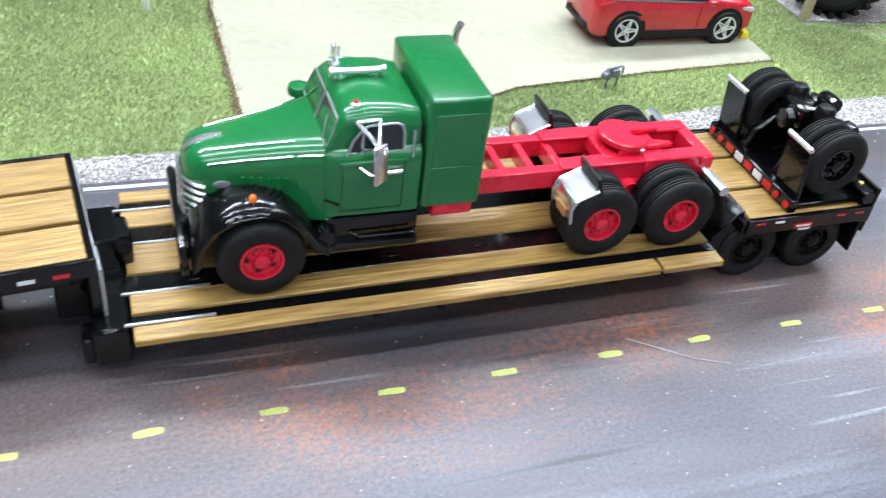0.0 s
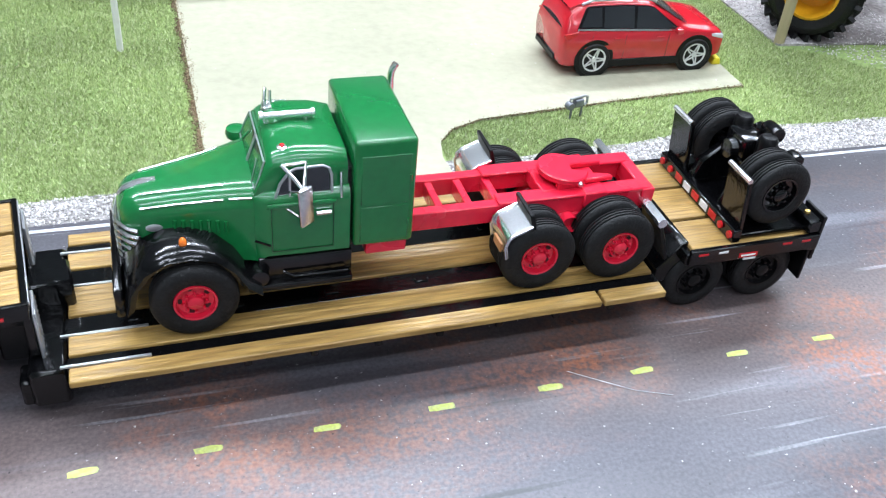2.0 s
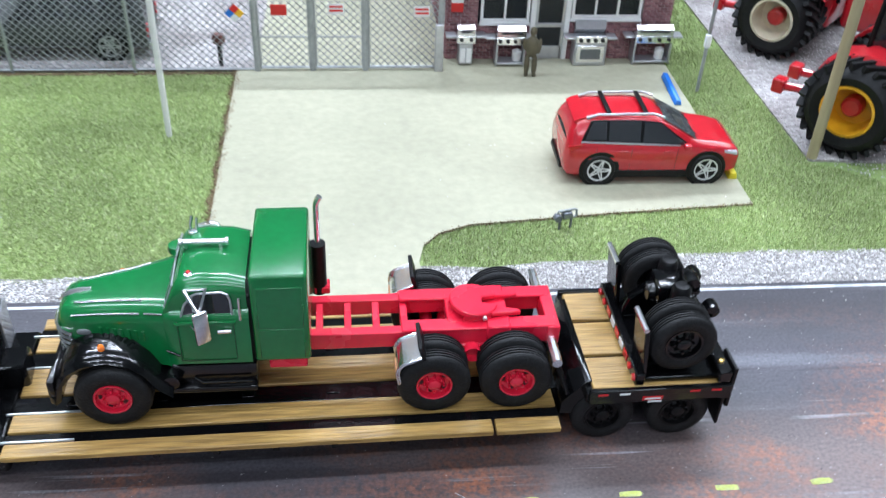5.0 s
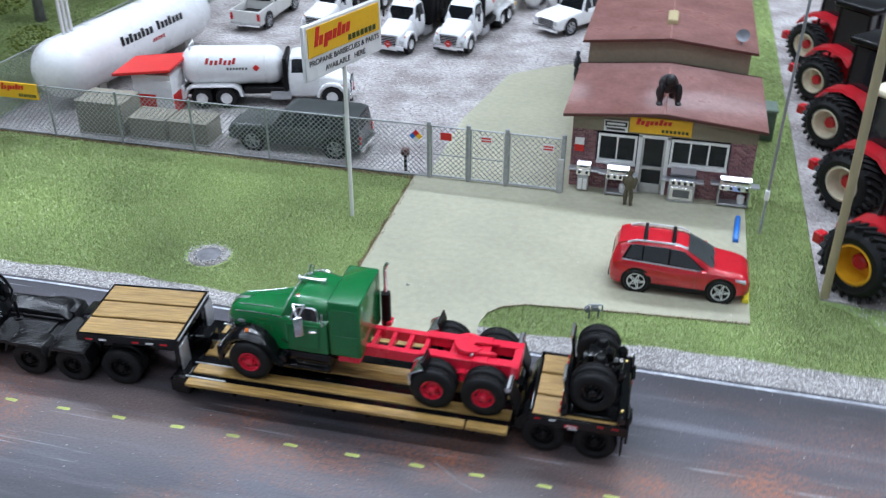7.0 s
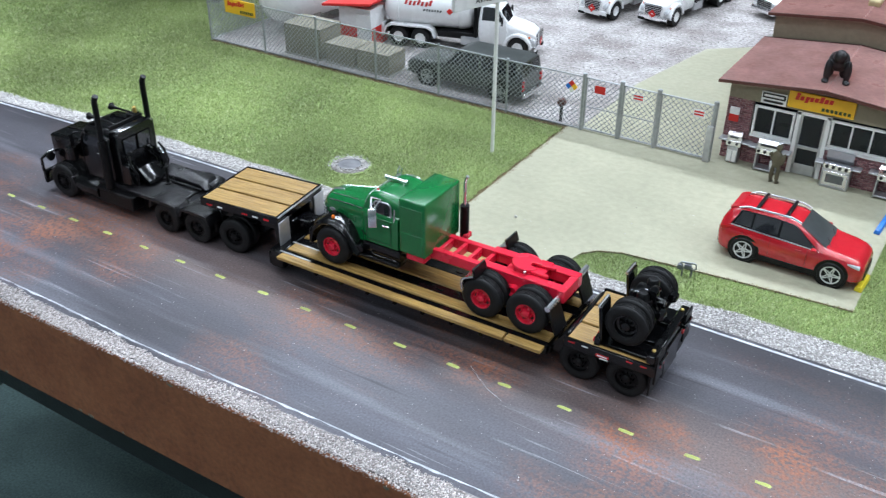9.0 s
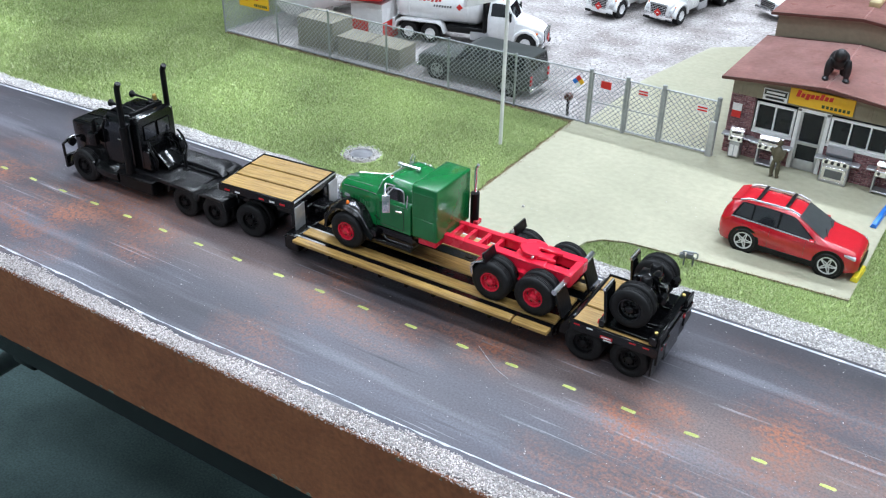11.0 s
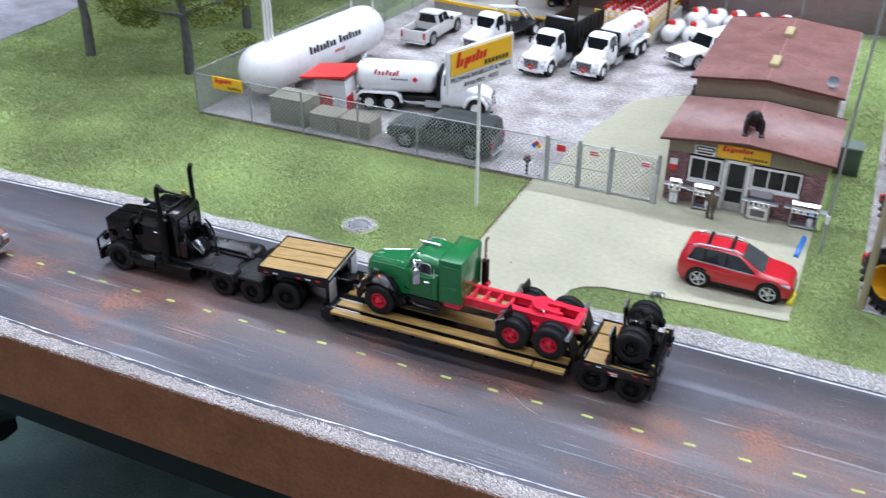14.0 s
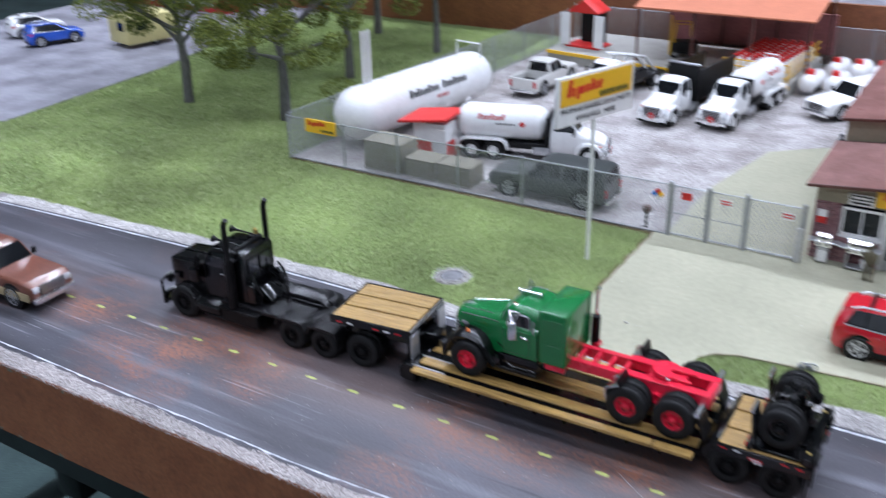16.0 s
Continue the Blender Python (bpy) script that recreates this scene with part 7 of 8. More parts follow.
def statue(name, blobs, material, m, label, category):
    """A little figure as one plain mesh of joined rounded lumps: centre, radii, lean."""
    bm = B()
    for (cx, cy, cz), (rx, ry, rz), lean in blobs:
        r = bmesh.ops.create_icosphere(bm, subdivisions=2, radius=1)
        bmesh.ops.transform(bm, matrix=Matrix.Translation((cx, cy, cz)) @ Matrix.Rotation(radians(lean), 4, "X") @ Matrix.Diagonal((rx, ry, rz, 1)), verts=r["verts"])
    ob = solid(name, bm, material, label, category, at=m)
    skin = ob.modifiers.new("skin", "REMESH")
    skin.mode, skin.voxel_size, skin.use_smooth_shade = "VOXEL", 0.00045, True
    soft = ob.modifiers.new("soft", "SMOOTH")
    soft.factor, soft.iterations = 0.5, 3
    return ob


statue("gorilla_statue", [((0, 2.5, 8.6), (4.8, 5.2, 4.6), 20), ((0, -1.2, 11.8), (3.0, 3.0, 3.2), 0), ((-4.2, -2.2, 5.6), (1.7, 1.8, 5.4), 0), ((4.2, -2.2, 5.6), (1.7, 1.8, 5.4), 0), ((-3.0, 5.6, 3.2), (2.0, 2.4, 3.4), 0), ((3.0, 5.6, 3.2), (2.0, 2.4, 3.4), 0), ((-4.4, -3.0, 0.8), (1.8, 2.2, 0.9), 0), ((4.4, -3.0, 0.8), (1.8, 2.2, 0.9), 0)], APE, mm_pose(151.5, 262, 52.4, 0, 0, 12) @ Matrix.Scale(1.2, 4), "black gorilla statue standing on the brown roof ridge", "statue")
man = [((-1.9, 0, 6.5), (1.5, 1.6, 6.6), 0), ((1.9, 0.6, 6.5), (1.5, 1.6, 6.6), 0), ((-2.0, -0.8, 0.7), (1.3, 2.4, 0.7), 0), ((2.0, -0.2, 0.7), (1.3, 2.4, 0.7), 0), ((0, 0.3, 16.6), (3.7, 2.6, 6.0), 0), ((-3.6, -0.8, 17.0), (1.2, 1.3, 4.4), 20), ((3.8, 0.6, 17.6), (1.2, 1.4, 4.2), -20), ((0, 0, 24.6), (1.9, 2.1, 2.5), 0)]
statue("figurine", man, FIGURE, mm_pose(136.5, 232, 0.2, 0, 0, 160) @ Matrix.Scale(0.86, 4), "small standing figurine in plain olive on the driveway", "figurine")
statue("figurine", man, FIGUREN, mm_pose(84, 424, 0.3, 0, 0, 60) @ Matrix.Scale(0.86, 4), "small standing figurine in plain dark blue in the yard", "figurine")


# ---------------------------------------------------------------- grills before the shop
def grill(x, kind, w, y=246.5):
    t = thing("barbecue_grill", x, y, 0.2, 0, {"wide": "wide stainless model barbecue with open hood and knobs", "small": "small stainless model barbecue on a cabinet"}[kind] + " before the shop", "barbecue", "grills by the shop")
    hgt = 11.5
    if kind == "small":
        bm = B()
        box(bm, -w / 2 + 1.2, w / 2 - 1.2, -3.2, 3.2, 0.6, hgt - 1.2, 0.3)
        part("cabinet", bm, SILVER, t)
        for s in (-1, 1):
            bm = B()
            box(bm, s * 0.3, s * (w / 2 - 1.8), -3.5, -3.1, 1.4, 8.2, 0.1)
            part("cabinet_door", bm, FRAMEW, t)
    else:
        bm = B()
        for s in (-1, 1):
            box(bm, s * (w / 2 - 1), s * (w / 2), -3.4, 3.4, 0.4, hgt, 0.2)
        box(bm, -w / 2, w / 2, -3.4, 3.4, 1.0, 2.0, 0.2)
        part("stand", bm, SILVER, t)
        bm = B()
        turned(bm, [(2.0, 0), (2.2, 0.6), (2.2, 4.4), (0.8, 5.4), (0, 5.5)], at=(w / 4, 0, 2.0), seg=14)
        part("gas_bottle", bm, WHITEP, t)
    bm = B()
    box(bm, -w / 2, w / 2, -3.8, 3.6, hgt - 1, hgt + 2.6, 0.4)
    part("firebox", bm, CHROME, t)
    bm = B()
    loft(bm, [[(u, -3.4, hgt + 2.6), (u, -3.0, hgt + 5.4), (u, -0.6, hgt + 7.0), (u, 2.0, hgt + 6.4), (u, 3.4, hgt + 2.6)] for u in (-w / 2 + 0.3, w / 2 - 0.3)])
    lid = part("lid", bm, CHROME, t, "bright steel hood")
    bm = B()
    rod(bm, [(-w / 2 + 2, -3.9, hgt + 4.6), (w / 2 - 2, -3.9, hgt + 4.6)], 0.35, 6)
    part("lid_handle", bm, SATIN, lid)
    for s in (-1, 1):
        bm = B()
        box(bm, s * w / 2, s * (w / 2 + 4.6), -3, 3, hgt + 1.2, hgt + 2.2, 0.25)
        part("side_shelf", bm, SILVER, t)
    for k in range(4 if kind == "wide" else 2):
        n = 4 if kind == "wide" else 2
        bm = B()
        turned(bm, [(0.85, 0), (0.8, -0.6), (0, -0.7)], at=(-w / 2 + w * (k + 0.5) / n, -3.8, hgt + 1.0), axis="y", seg=10)
        part("knob", bm, INK, t, "black knob")


grill(109.0, "small", 8.6)
grill(129.0, "wide", 13.5, 244.8)
grill(194.5, "wide", 17.6)
t = thing("range_cooker", 165.5, 246.0, 0.2, 0, "stainless model range with glass oven door before the shop", "barbecue", "grills by the shop")
bm = B()
box(bm, -7.4, 7.4, -3.6, 3.6, 0, 13, 0.4)
part("body", bm, SILVER, t)
bm = B()
box(bm, -7.2, 7.2, -4.2, -3.4, 11.2, 14.2, 0.3)
part("control_panel", bm, CHROME, t)
bm = B()
box(bm, -6.4, 6.4, -4.0, -3.5, 1.6, 9.8, 0.3)
od = part("oven_door", bm, CHROME, t)
bm = B()
box(bm, -4.6, 4.6, -4.15, -3.9, 3.4, 8.2, 0.2)
part("oven_window", bm, GREYGLASS, od)
for k in range(4):
    bm = B()
    turned(bm, [(0.95, 0), (0.9, -0.6), (0, -0.7)], at=(-5 + 3.3 * k, -4.2, 12.6), axis="y", seg=10)
    part("knob", bm, INK, t)
bm = B()
loft(bm, [[(u, 3.4, 13), (u, 2.6, 19.6), (u, 1.4, 19.6), (u, 0.4, 16)] for u in (-7, 7)])
part("raised_hood", bm, SILVER, t)
for s in (-1, 1):
    bm = B()
    box(bm, s * 7.4, s * 12, -3, 3, 12.2, 13.2, 0.25)
    part("side_shelf", bm, SILVER, t)


# ---------------------------------------------------------------- chain-link fence
def chainlink(name, a, b, h, posts, label, pitch=3.3, r=0.2):
    """A fence from a to b: posts at the given metres along, rails, and woven wire."""
    ax, ay = a
    L = math.hypot(b[0] - ax, b[1] - ay)
    yaw = math.degrees(math.atan2(b[1] - ay, b[0] - ax))
    t = thing(name, ax, ay, 0, yaw, label, "fence")
    for p in posts:
        bm = B()
        rod(bm, [(p, 0, -0.5), (p, 0, h + 0.8)], 0.75, 8)
        turned(bm, [(0.95, 0), (0.8, 0.7), (0, 1.0)], at=(p, 0, h + 0.6), seg=8)
        part("post", bm, GALV, t)
    for z in (0.8, h):
        bm = B()
        rod(bm, [(0, 0, z), (L, 0, z)], 0.45, 6)
        part("rail", bm, GALV, t)
    wire_mesh(t, 0, L, 0.9, h - 0.2, pitch, r)
    return t


def wire_mesh(t, x0, x1, z0, z1, pitch, r):
    """Two sets of slanting wires between the rails, as thin three-sided bars."""
    v, f = [], []
    H = z1 - z0
    for s, yo in ((1, 0.12), (-1, -0.12)):
        u = x0 - H
        while u < x1 + H:
            pa, pb = (u, z0), (u + H, z1)
            if s < 0:
                pa, pb = (u, z1), (u + H, z0)
            c0, c1 = max(0.0, (x0 - u) / H), min(1.0, (x1 - u) / H)
            if c1 - c0 > 0.03:
                ends = [(pa[0] + (pb[0] - pa[0]) * c, pa[1] + (pb[1] - pa[1]) * c) for c in (c0, c1)]
                i = len(v)
                for ex, ez in ends:
                    v += [(ex, yo + r, ez), (ex - s * 0.7 * r, yo - 0.5 * r, ez + 0.7 * r), (ex + s * 0.7 * r, yo - 0.5 * r, ez - 0.7 * r)]
                f += [(i, i + 1, i + 4, i + 3), (i + 1, i + 2, i + 5, i + 4), (i + 2, i, i + 3, i + 5)]
            u += pitch
    ob = pieces("wire_mesh", np.array(v, float), np.array(f), GALV, t, "woven steel wire")
    return ob


chainlink("chain_link_fence", (-291, 238.5), (17, 239.2), 34.0, [0, 54, 103, 154, 205, 256, 308], "galvanised chain-link fence along the yard")
chainlink("chain_link_fence", (-291, 239.5), (-264, 700), 36.0, [60, 120, 180, 240, 300, 360, 420, 460], "galvanised chain-link fence along the yard's side", 2.6, 0.2)
chainlink("chain_link_fence", (-262, 712), (236, 716), 40.0, [0, 80, 160, 240, 320, 400, 498], "galvanised chain-link fence at the yard's back", 3.2, 0.24)


def gate(xa, xb, swing=0.0, rail=True):
    t = thing("chain_link_gate", xa, 239.4, 0.2, swing, "galvanised chain-link gate leaf across the drive", "gate", "gate leaves")
    w = xb - xa - 0.8
    bm = B()
    rod(bm, [(1.0, 0, 1.4), (1.0, 0, 33.6), (w, 0, 33.6), (w, 0, 1.4), (1.0, 0, 1.4)], 0.75, 8)
    part("gate_frame", bm, GALV, t)
    if rail:
        bm = B()
        rod(bm, [(0.6, 0, 15.5), (w, 0, 15.5)], 0.4, 6)
        part("mid_rail", bm, GALV, t)
    wire_mesh(t, 0.8, w - 0.2, 1.6, 33.4, 3.3, 0.2)
    for z in (6, 28):
        bm = B()
        box(bm, -0.6, 1.2, -0.5, 0.5, z - 0.8, z + 0.8, 0.2)
        part("hinge", bm, GALV, t)


gate(17.6, 41)
gate(41.6, 64)
gate(64.6, 97, 0, False)
for x in (17.2, 41.2, 64.2, 97.2):
    bm = B()
    rod(bm, [(x, 239.4, -0.5), (x, 239.4, 35.6)], 1.35, 10)
    turned(bm, [(1.5, 0), (1.3, 0.8), (0, 1.3)], at=(x, 239.4, 35.4), seg=10)
    solid("gate_post", bm, GALV, "stout galvanised gate post by the drive", "post", "gate posts")
# loose gate leaf folded back by the shop corner
bm = B()
box(bm, 94.5, 98.2, 236.8, 238.4, 0.2, 22, 0.3)
solid("meter_box", bm, SILVER, "narrow grey steel box on the gate post", "box")

# notices on the gates
t = thing("hazard_diamond", 9.6, 238.0, 26.8, 0, "four-colour hazard diamond on the fence", "sign")
for a, m in ((0, BLUE), (90, SIGNR), (180, SIGNY), (270, WHITEP)):
    bm = B()
    prism(bm, [(0, 0), (2.0, 2.0), (0, 4.0), (-2.0, 2.0)], -0.25, 0.25)
    q = part("quarter", bm, m, t)
    q.matrix_basis = Matrix.Rotation(radians(a - 90), 4, "Y")
for x, z, m, bar, label in ((27.9, 28.2, SIGNR, None, "plain red notice on the gate"), (52.0, 28.6, WHITEP, SIGNR, "white and red notice on the gate"), (88.5, 27.5, WHITEP, SIGNR, "small white notice on the gate")):
    t = thing("gate_notice", x, 238.3, z, 0, label, "sign")
    bm = B()
    box(bm, -3.3, 3.3, -0.2, 0.25, -2.3, 2.3, 0.08)
    part("panel", bm, m, t)
    if bar:
        for zz in (1.1, -0.6):
            bm = B()
            box(bm, -2.8, 2.8, -0.3, -0.1, zz - 0.45, zz + 0.45)
            part("text_bar", bm, bar, t)
brand_board("fence_sign", 29.0, 10.6, mm_pose(-257.5, 237.4, 30.0), "yellow sign with logo marks wired to the fence", "sign")
t = thing("valve_post", 1.0, 244.5, 0.1, 0, "small brown valve on a short post behind the fence", "valve")
bm = B()
rod(bm, [(0, 0, 0), (0, 0, 11)], 1.0, 8)
part("post", bm, SATIN, t)
bm = B()
turned(bm, [(0, 0), (2.6, 0.8), (3.0, 2.6), (2.2, 4.6), (0, 5.2)], at=(0, 0, 10), seg=14)
part("valve", bm, ROOFTRIM, t)


# ---------------------------------------------------------------- the pole sign
def pole_sign():
    ang = 70.0
    t = thing("pole_sign", -13, 183.5, 0, 0, "white double-post-style pole sign with yellow logo panel over the lawn", "sign")
    bm = B()
    rod(bm, [(0, 0, -0.8), (0, 0, 90)], 1.15, 12)
    part("pole", bm, POLE, t, "slim white pole")
    m = mm_pose(0, 0, 101.5, 0, 0, ang)
    bm = B()
    box(bm, -30.5, 30.5, -1.3, 1.3, -14, 14, 0.4)
    panel = part("panel", bm, WHITEP, t, "white panel", m)
    for s in (1, -1):
        turn = Matrix.Identity(4) if s > 0 else Matrix.Rotation(math.pi, 4, "Z")
        bm = B()
        box(bm, -28.2, 28.2, -1.75, -1.2, -2.2, 12.4, 0.1)
        yp = part("logo_panel", bm, SIGNY, panel, "yellow logo field", turn)
        x = -24
        for k, (q, dz) in enumerate(((9.4, 0), (4.6, 0), (6.8, -2.2), (4.6, 0), (4.6, 0), (6.6, 0), (4.6, 0), (4.8, 0))):
            bm = B()
            zb = 2.6 + dz + 0.18 * k
            w = 3.5
            prism(bm, [(x, zb), (x + w * 0.76, zb), (x + w * 0.76 + 0.22 * q, zb + q), (x + 0.22 * q, zb + q)], -1.95, -1.7)
            part("logo_mark", bm, SIGNR, panel, "", turn)
            x += w
        for j in range(7):
            bm = B()
            box(bm, 2.2 + 3.35 * j, 4.6 + 3.35 * j, -1.95, -1.7, -0.9, 2.0)
            part("logo_mark", bm, LOGOG, panel, "", turn)
        for text, size, z in (("PROPANE BARBECUES & PARTS", 4.0, -6.6), ("AVAILABLE   HERE", 4.0, -11.6)):
            lettering("lettering", text, size, INK, panel, turn @ mm_pose(0, -1.42, z, 90, 0, 0), "dark lettering", 0.05)
    return t


pole_sign()

# ---------------------------------------------------------------- yard things
for x0, x1, d, h in ((-224, -190.5, 24, 22.5), (-186.5, -161, 20, 14.5), (-158.5, -131, 20, 15.0)):
    t = thing("generator_box", (x0 + x1) / 2, 246 + d / 2, 0.1, 0, "plain khaki model generator cabinet behind the fence", "cabinet", "generator cabinets")
    w = (x1 - x0) / 2
    bm = B()
    box(bm, -w, w, -d / 2, d / 2, 1.0, h, 0.5, 2)
    part("body", bm, KHAKI, t)
    bm = B()
    box(bm, -w - 0.4, w + 0.4, -d / 2 - 0.4, d / 2 + 0.4, 0, 1.2, 0.2)
    part("base", bm, CONCRETE, t)
    for s in (-1, 1):
        bm = B()
        box(bm, s * 0.6, s * (w - 1.4), -d / 2 - 0.25, -d / 2 + 0.2, 2.4, h - 2.2, 0.15)
        part("panel_door", bm, KHAKI, t)
    bm = B()
    box(bm, -w - 0.3, w + 0.3, -d / 2 - 0.3, d / 2 + 0.3, h - 0.4, h + 0.5, 0.25)
    part("lid", bm, KHAKI, t)


def storage_tank():
    ax, ay, bx, by = -255.5, 286, -236.5, 424
    L = math.hypot(bx - ax, by - ay)
    yaw = math.degrees(math.atan2(by - ay, bx - ax))
    t = thing("storage_tank", ax, ay, 0.1, yaw, "long white model propane storage tank on saddles", "storage tank")
    r = 21.5
    bm = B()
    prof = [(r * math.sin(a), -r * math.cos(a)) for a in [math.pi / 2 * k / 8 for k in range(9)]] + [(r * math.cos(a), L + r * math.sin(a)) for a in [math.pi / 2 * k / 8 for k in range(9)]]
    prof[0], prof[-1] = (0, -r), (0, L + r)
    turned(bm, prof, at=(0, 0, 28.5), axis="x", seg=40)
    shell_ob = part("vessel", bm, WHITEP, t, "glossy white vessel")
    for x in (18, L - 18):
        bm = B()
        box(bm, x - 4, x + 4, -15, 15, 0, 14, 0.6)
        part("saddle", bm, CONCRETE, t)
    for k, x in enumerate((6, 10, 14)):
        bm = B()
        rod(bm, [(x, 0, 47), (x, 0, 92)], 1.1, 8)
        part("vent_pipe", bm, WHITEP, t, "tall white vent pipe")
    bm = B()
    rod(bm, [(L + 2, -12, 42), (L + 2, -12, 58), (L + 2, 14, 58), (L + 2, 14, 42)], 0.8, 8)
    part("pipe_loop", bm, WHITEP, t)
    # dark brand lettering as plain blocks
    hs = (6.5, 4.6, 6.0, 4.6, 4.6, 6.2, 4.6, 4.6, 0, 6.5, 4.6, 4.6, 6.0, 4.6, 4.6, 4.6)
    for k, h in enumerate(hs):
        if h:
            logo_block(shell_ob, 40 + 4.6 * k, -1, 28.5, r, 36.0 + (h - 4.6) / 2, INK, 4.4, h)
    for k in range(5):
        logo_block(shell_ob, 72 + 3.0 * k, -1, 28.5, r, 28.5, SIGNR, 2.6, 2.6)
    return t


storage_tank()
t = thing("pump_shed", -196, 297, 0.1, 4, "white and red model pump shed with a red roof", "shed")
bm = B()
box(bm, -9, 19, -11, 12, 0, 14.5, 0.3)
part("lower_wall", bm, SIGNR, t, "dark red lower wall")
bm = B()
box(bm, -9, 19, -11, 12, 14.5, 29, 0.3)
part("upper_wall", bm, WHITEP, t)
bm = B()
box(bm, 7, 19.6, -11.8, -10.8, 0.5, 25, 0.2)
part("door", bm, WHITEP, t)
bm = B()
prism(bm, [(-20, 28.2), (22, 33.6), (22, 35.6), (-20, 30.2)], -17, 20, 0.3)
part("roof", bm, SIGNR, t, "flat bright red roof")


# platform at the back with cylinders under a canopy
t = thing("loading_platform", 0, 0, 0, 0, "grey concrete loading platform with yellow edge rails", "platform")
bm = B()
prism(bm, [(-246, 606), (-120, 588), (10, 574), (14, 700), (-240, 704)], 0, 12.5, 0.4, "xy")
part("slab", bm, CONCRETE, t)
bm = B()
prism(bm, [(-246, 604.6), (-120, 586.6), (10.6, 572.6), (10.8, 574.4), (-120, 588.4), (-246, 606.4)], 9.6, 12.9, 0, "xy")
part("edge_band", bm, YELLOW, t, "yellow edge band")
for k in range(9):
    q = k / 8
    x, y = 8 - 60 * q, 577 + 6 * q
    bm = B()
    rod(bm, [(x, y, 12.5), (x, y, 30)], 0.8, 6)
    part("rail_post", bm, YELLOW, t)
for z in (18, 24, 30):
    bm = B()
    rod(bm, [(8, 577, z), (-52, 583, z)], 0.7, 6)
    part("rail", bm, YELLOW, t)
    bm = B()
    rod(bm, [(8, 577, z), (12, 690, z)], 0.7, 6)
    part("rail", bm, YELLOW, t)
t = thing("canopy", 0, 0, 12.5, 0, "orange-brown canopy roof over the cylinder platform", "canopy")
bm = B()
prism(bm, [(600, 52), (716, 74), (716, 76), (600, 54)], -150, 22, 0.3, "yz")
part("canopy_roof", bm, ORANGEROOF, t)
for x in (-146, -90, -34, 18):
    for y in (604, 706):
        bm = B()
        rod(bm, [(x, y, 0), (x, y, 52 + (y - 600) * 0.19)], 1.4, 8)
        part("canopy_post", bm, ROOFTRIM, t)
bm = B()
box(bm, -150, 22, 710, 713, 0, 40, 0.3)
part("back_screen", bm, BRICKM, t)
# gas cylinders
cb = B()
turned(cb, [(0, 0), (3.2, 0), (3.5, 0.8), (3.5, 13), (2.6, 15.2), (1.4, 16), (1.4, 17)], seg=12)
first = thing("gas_cylinder", -44, 592, 12.6, 0, "white gas cylinder with a red cap on the platform", "gas cylinder", "gas cylinders")
part("bottle", cb, WHITEP, first)
cb = B()
turned(cb, [(2.1, 16), (2.1, 19.4), (1.4, 20.2), (0, 20.4)], seg=10)
part("cap", cb, SIGNR, first, "red cap")
for i in range(6):
    for j in range(10):
        if i or j:
            copy_thing(first, mm_pose(-44 + 8.6 * i + 0.9 * j + random.uniform(-0.4, 0.4), 592 + 8.8 * j, 12.6))
t = thing("kiosk", -214, 640, 12.5, -6, "white kiosk with open doors and a red roof on the platform", "kiosk")
bm = B()
box(bm, -20, 20, -14, 14, 0, 2.4, 0.3)
part("base", bm, SIGNR, t)
for s in (-1, 1):
    bm = B()
    box(bm, s * 26, s * 14, -15, -14, 2.4, 36, 0.3)
    part("door", bm, WHITEP, t)
bm = B()
box(bm, -14, 14, 8, 14, 2.4, 38, 0.3)
part("back_wall", bm, SATIN, t)
bm = B()
prism(bm, [(-18, 38), (0, 50), (18, 38), (18, 37), (-18, 37)], -14, 14, 0.2)
part("roof", bm, SIGNR, t)
t = thing("forklift", -110, 640, 12.5, 200, "dark and yellow model forklift under the canopy", "forklift")
bm = B()
box(bm, -14, 12, -8, 8, 4, 16, 1.0, 2)
part("body", bm, SATIN, t)
bm = B()
for s in (-1, 1):
    rod(bm, [(-8, s * 7, 16), (-6, s * 7, 34), (8, s * 7, 34), (10, s * 7, 14)], 0.9, 6)
    box(bm, 12, 14, s * 6, s * 4, 2, 40, 0.3)
part("mast", bm, YELLOW, t)
for s in (-1, 1):
    for x in (-9, 8):
        wheel_car(t, x, s * 8.6, 4.4, 4.4, 3.4, s, SILVER, 0)

tb = B()
turned(tb, [(0, -22), (4.5, -21), (7.4, -18), (8.4, -14), (8.4, 14), (7.4, 18), (4.5, 21), (0, 22)], at=(0, 0, 10.5), axis="y", seg=22)
first = thing("propane_tank", 24, 612, 0.1, -6, "white horizontal propane tank with a red dome cap", "propane tank", "propane tanks")
part("vessel", tb, WHITEP, first)
tb = B()
turned(tb, [(3.6, 17.5), (3.6, 21), (2.6, 22.6), (0, 23)], at=(0, -8, 0), seg=14)
part("dome_cap", tb, SIGNR, first, "red dome cap")
for s in (-1, 1):
    tb = B()
    box(tb, -6, 6, s * 13 - 1, s * 13 + 1, 0, 4.5, 0.2)
    part("foot", tb, SILVER, first)
for x, y in ((45, 616), (36, 668), (56, 670), (76, 672), (100, 674), (124, 676)):
    copy_thing(first, mm_pose(x, y, 0.1, 0, 0, -6))

# back board: the next tier of the display, with a strip of its ground
bm = B()
box(bm, -1000, 600, 722.5, 727, -40, 62, 0.6)
solid("backdrop_board", bm, FASCIA, "rust-brown board of the raised tier behind the yard", "edge board", kind="structure")
bm = B()
box(bm, -1000, 600, 727, 1500, 40, 61, 0.6)
solid("upper_tier", bm, LOTM, "pale raised tier of the display behind", "ground", kind="structure")


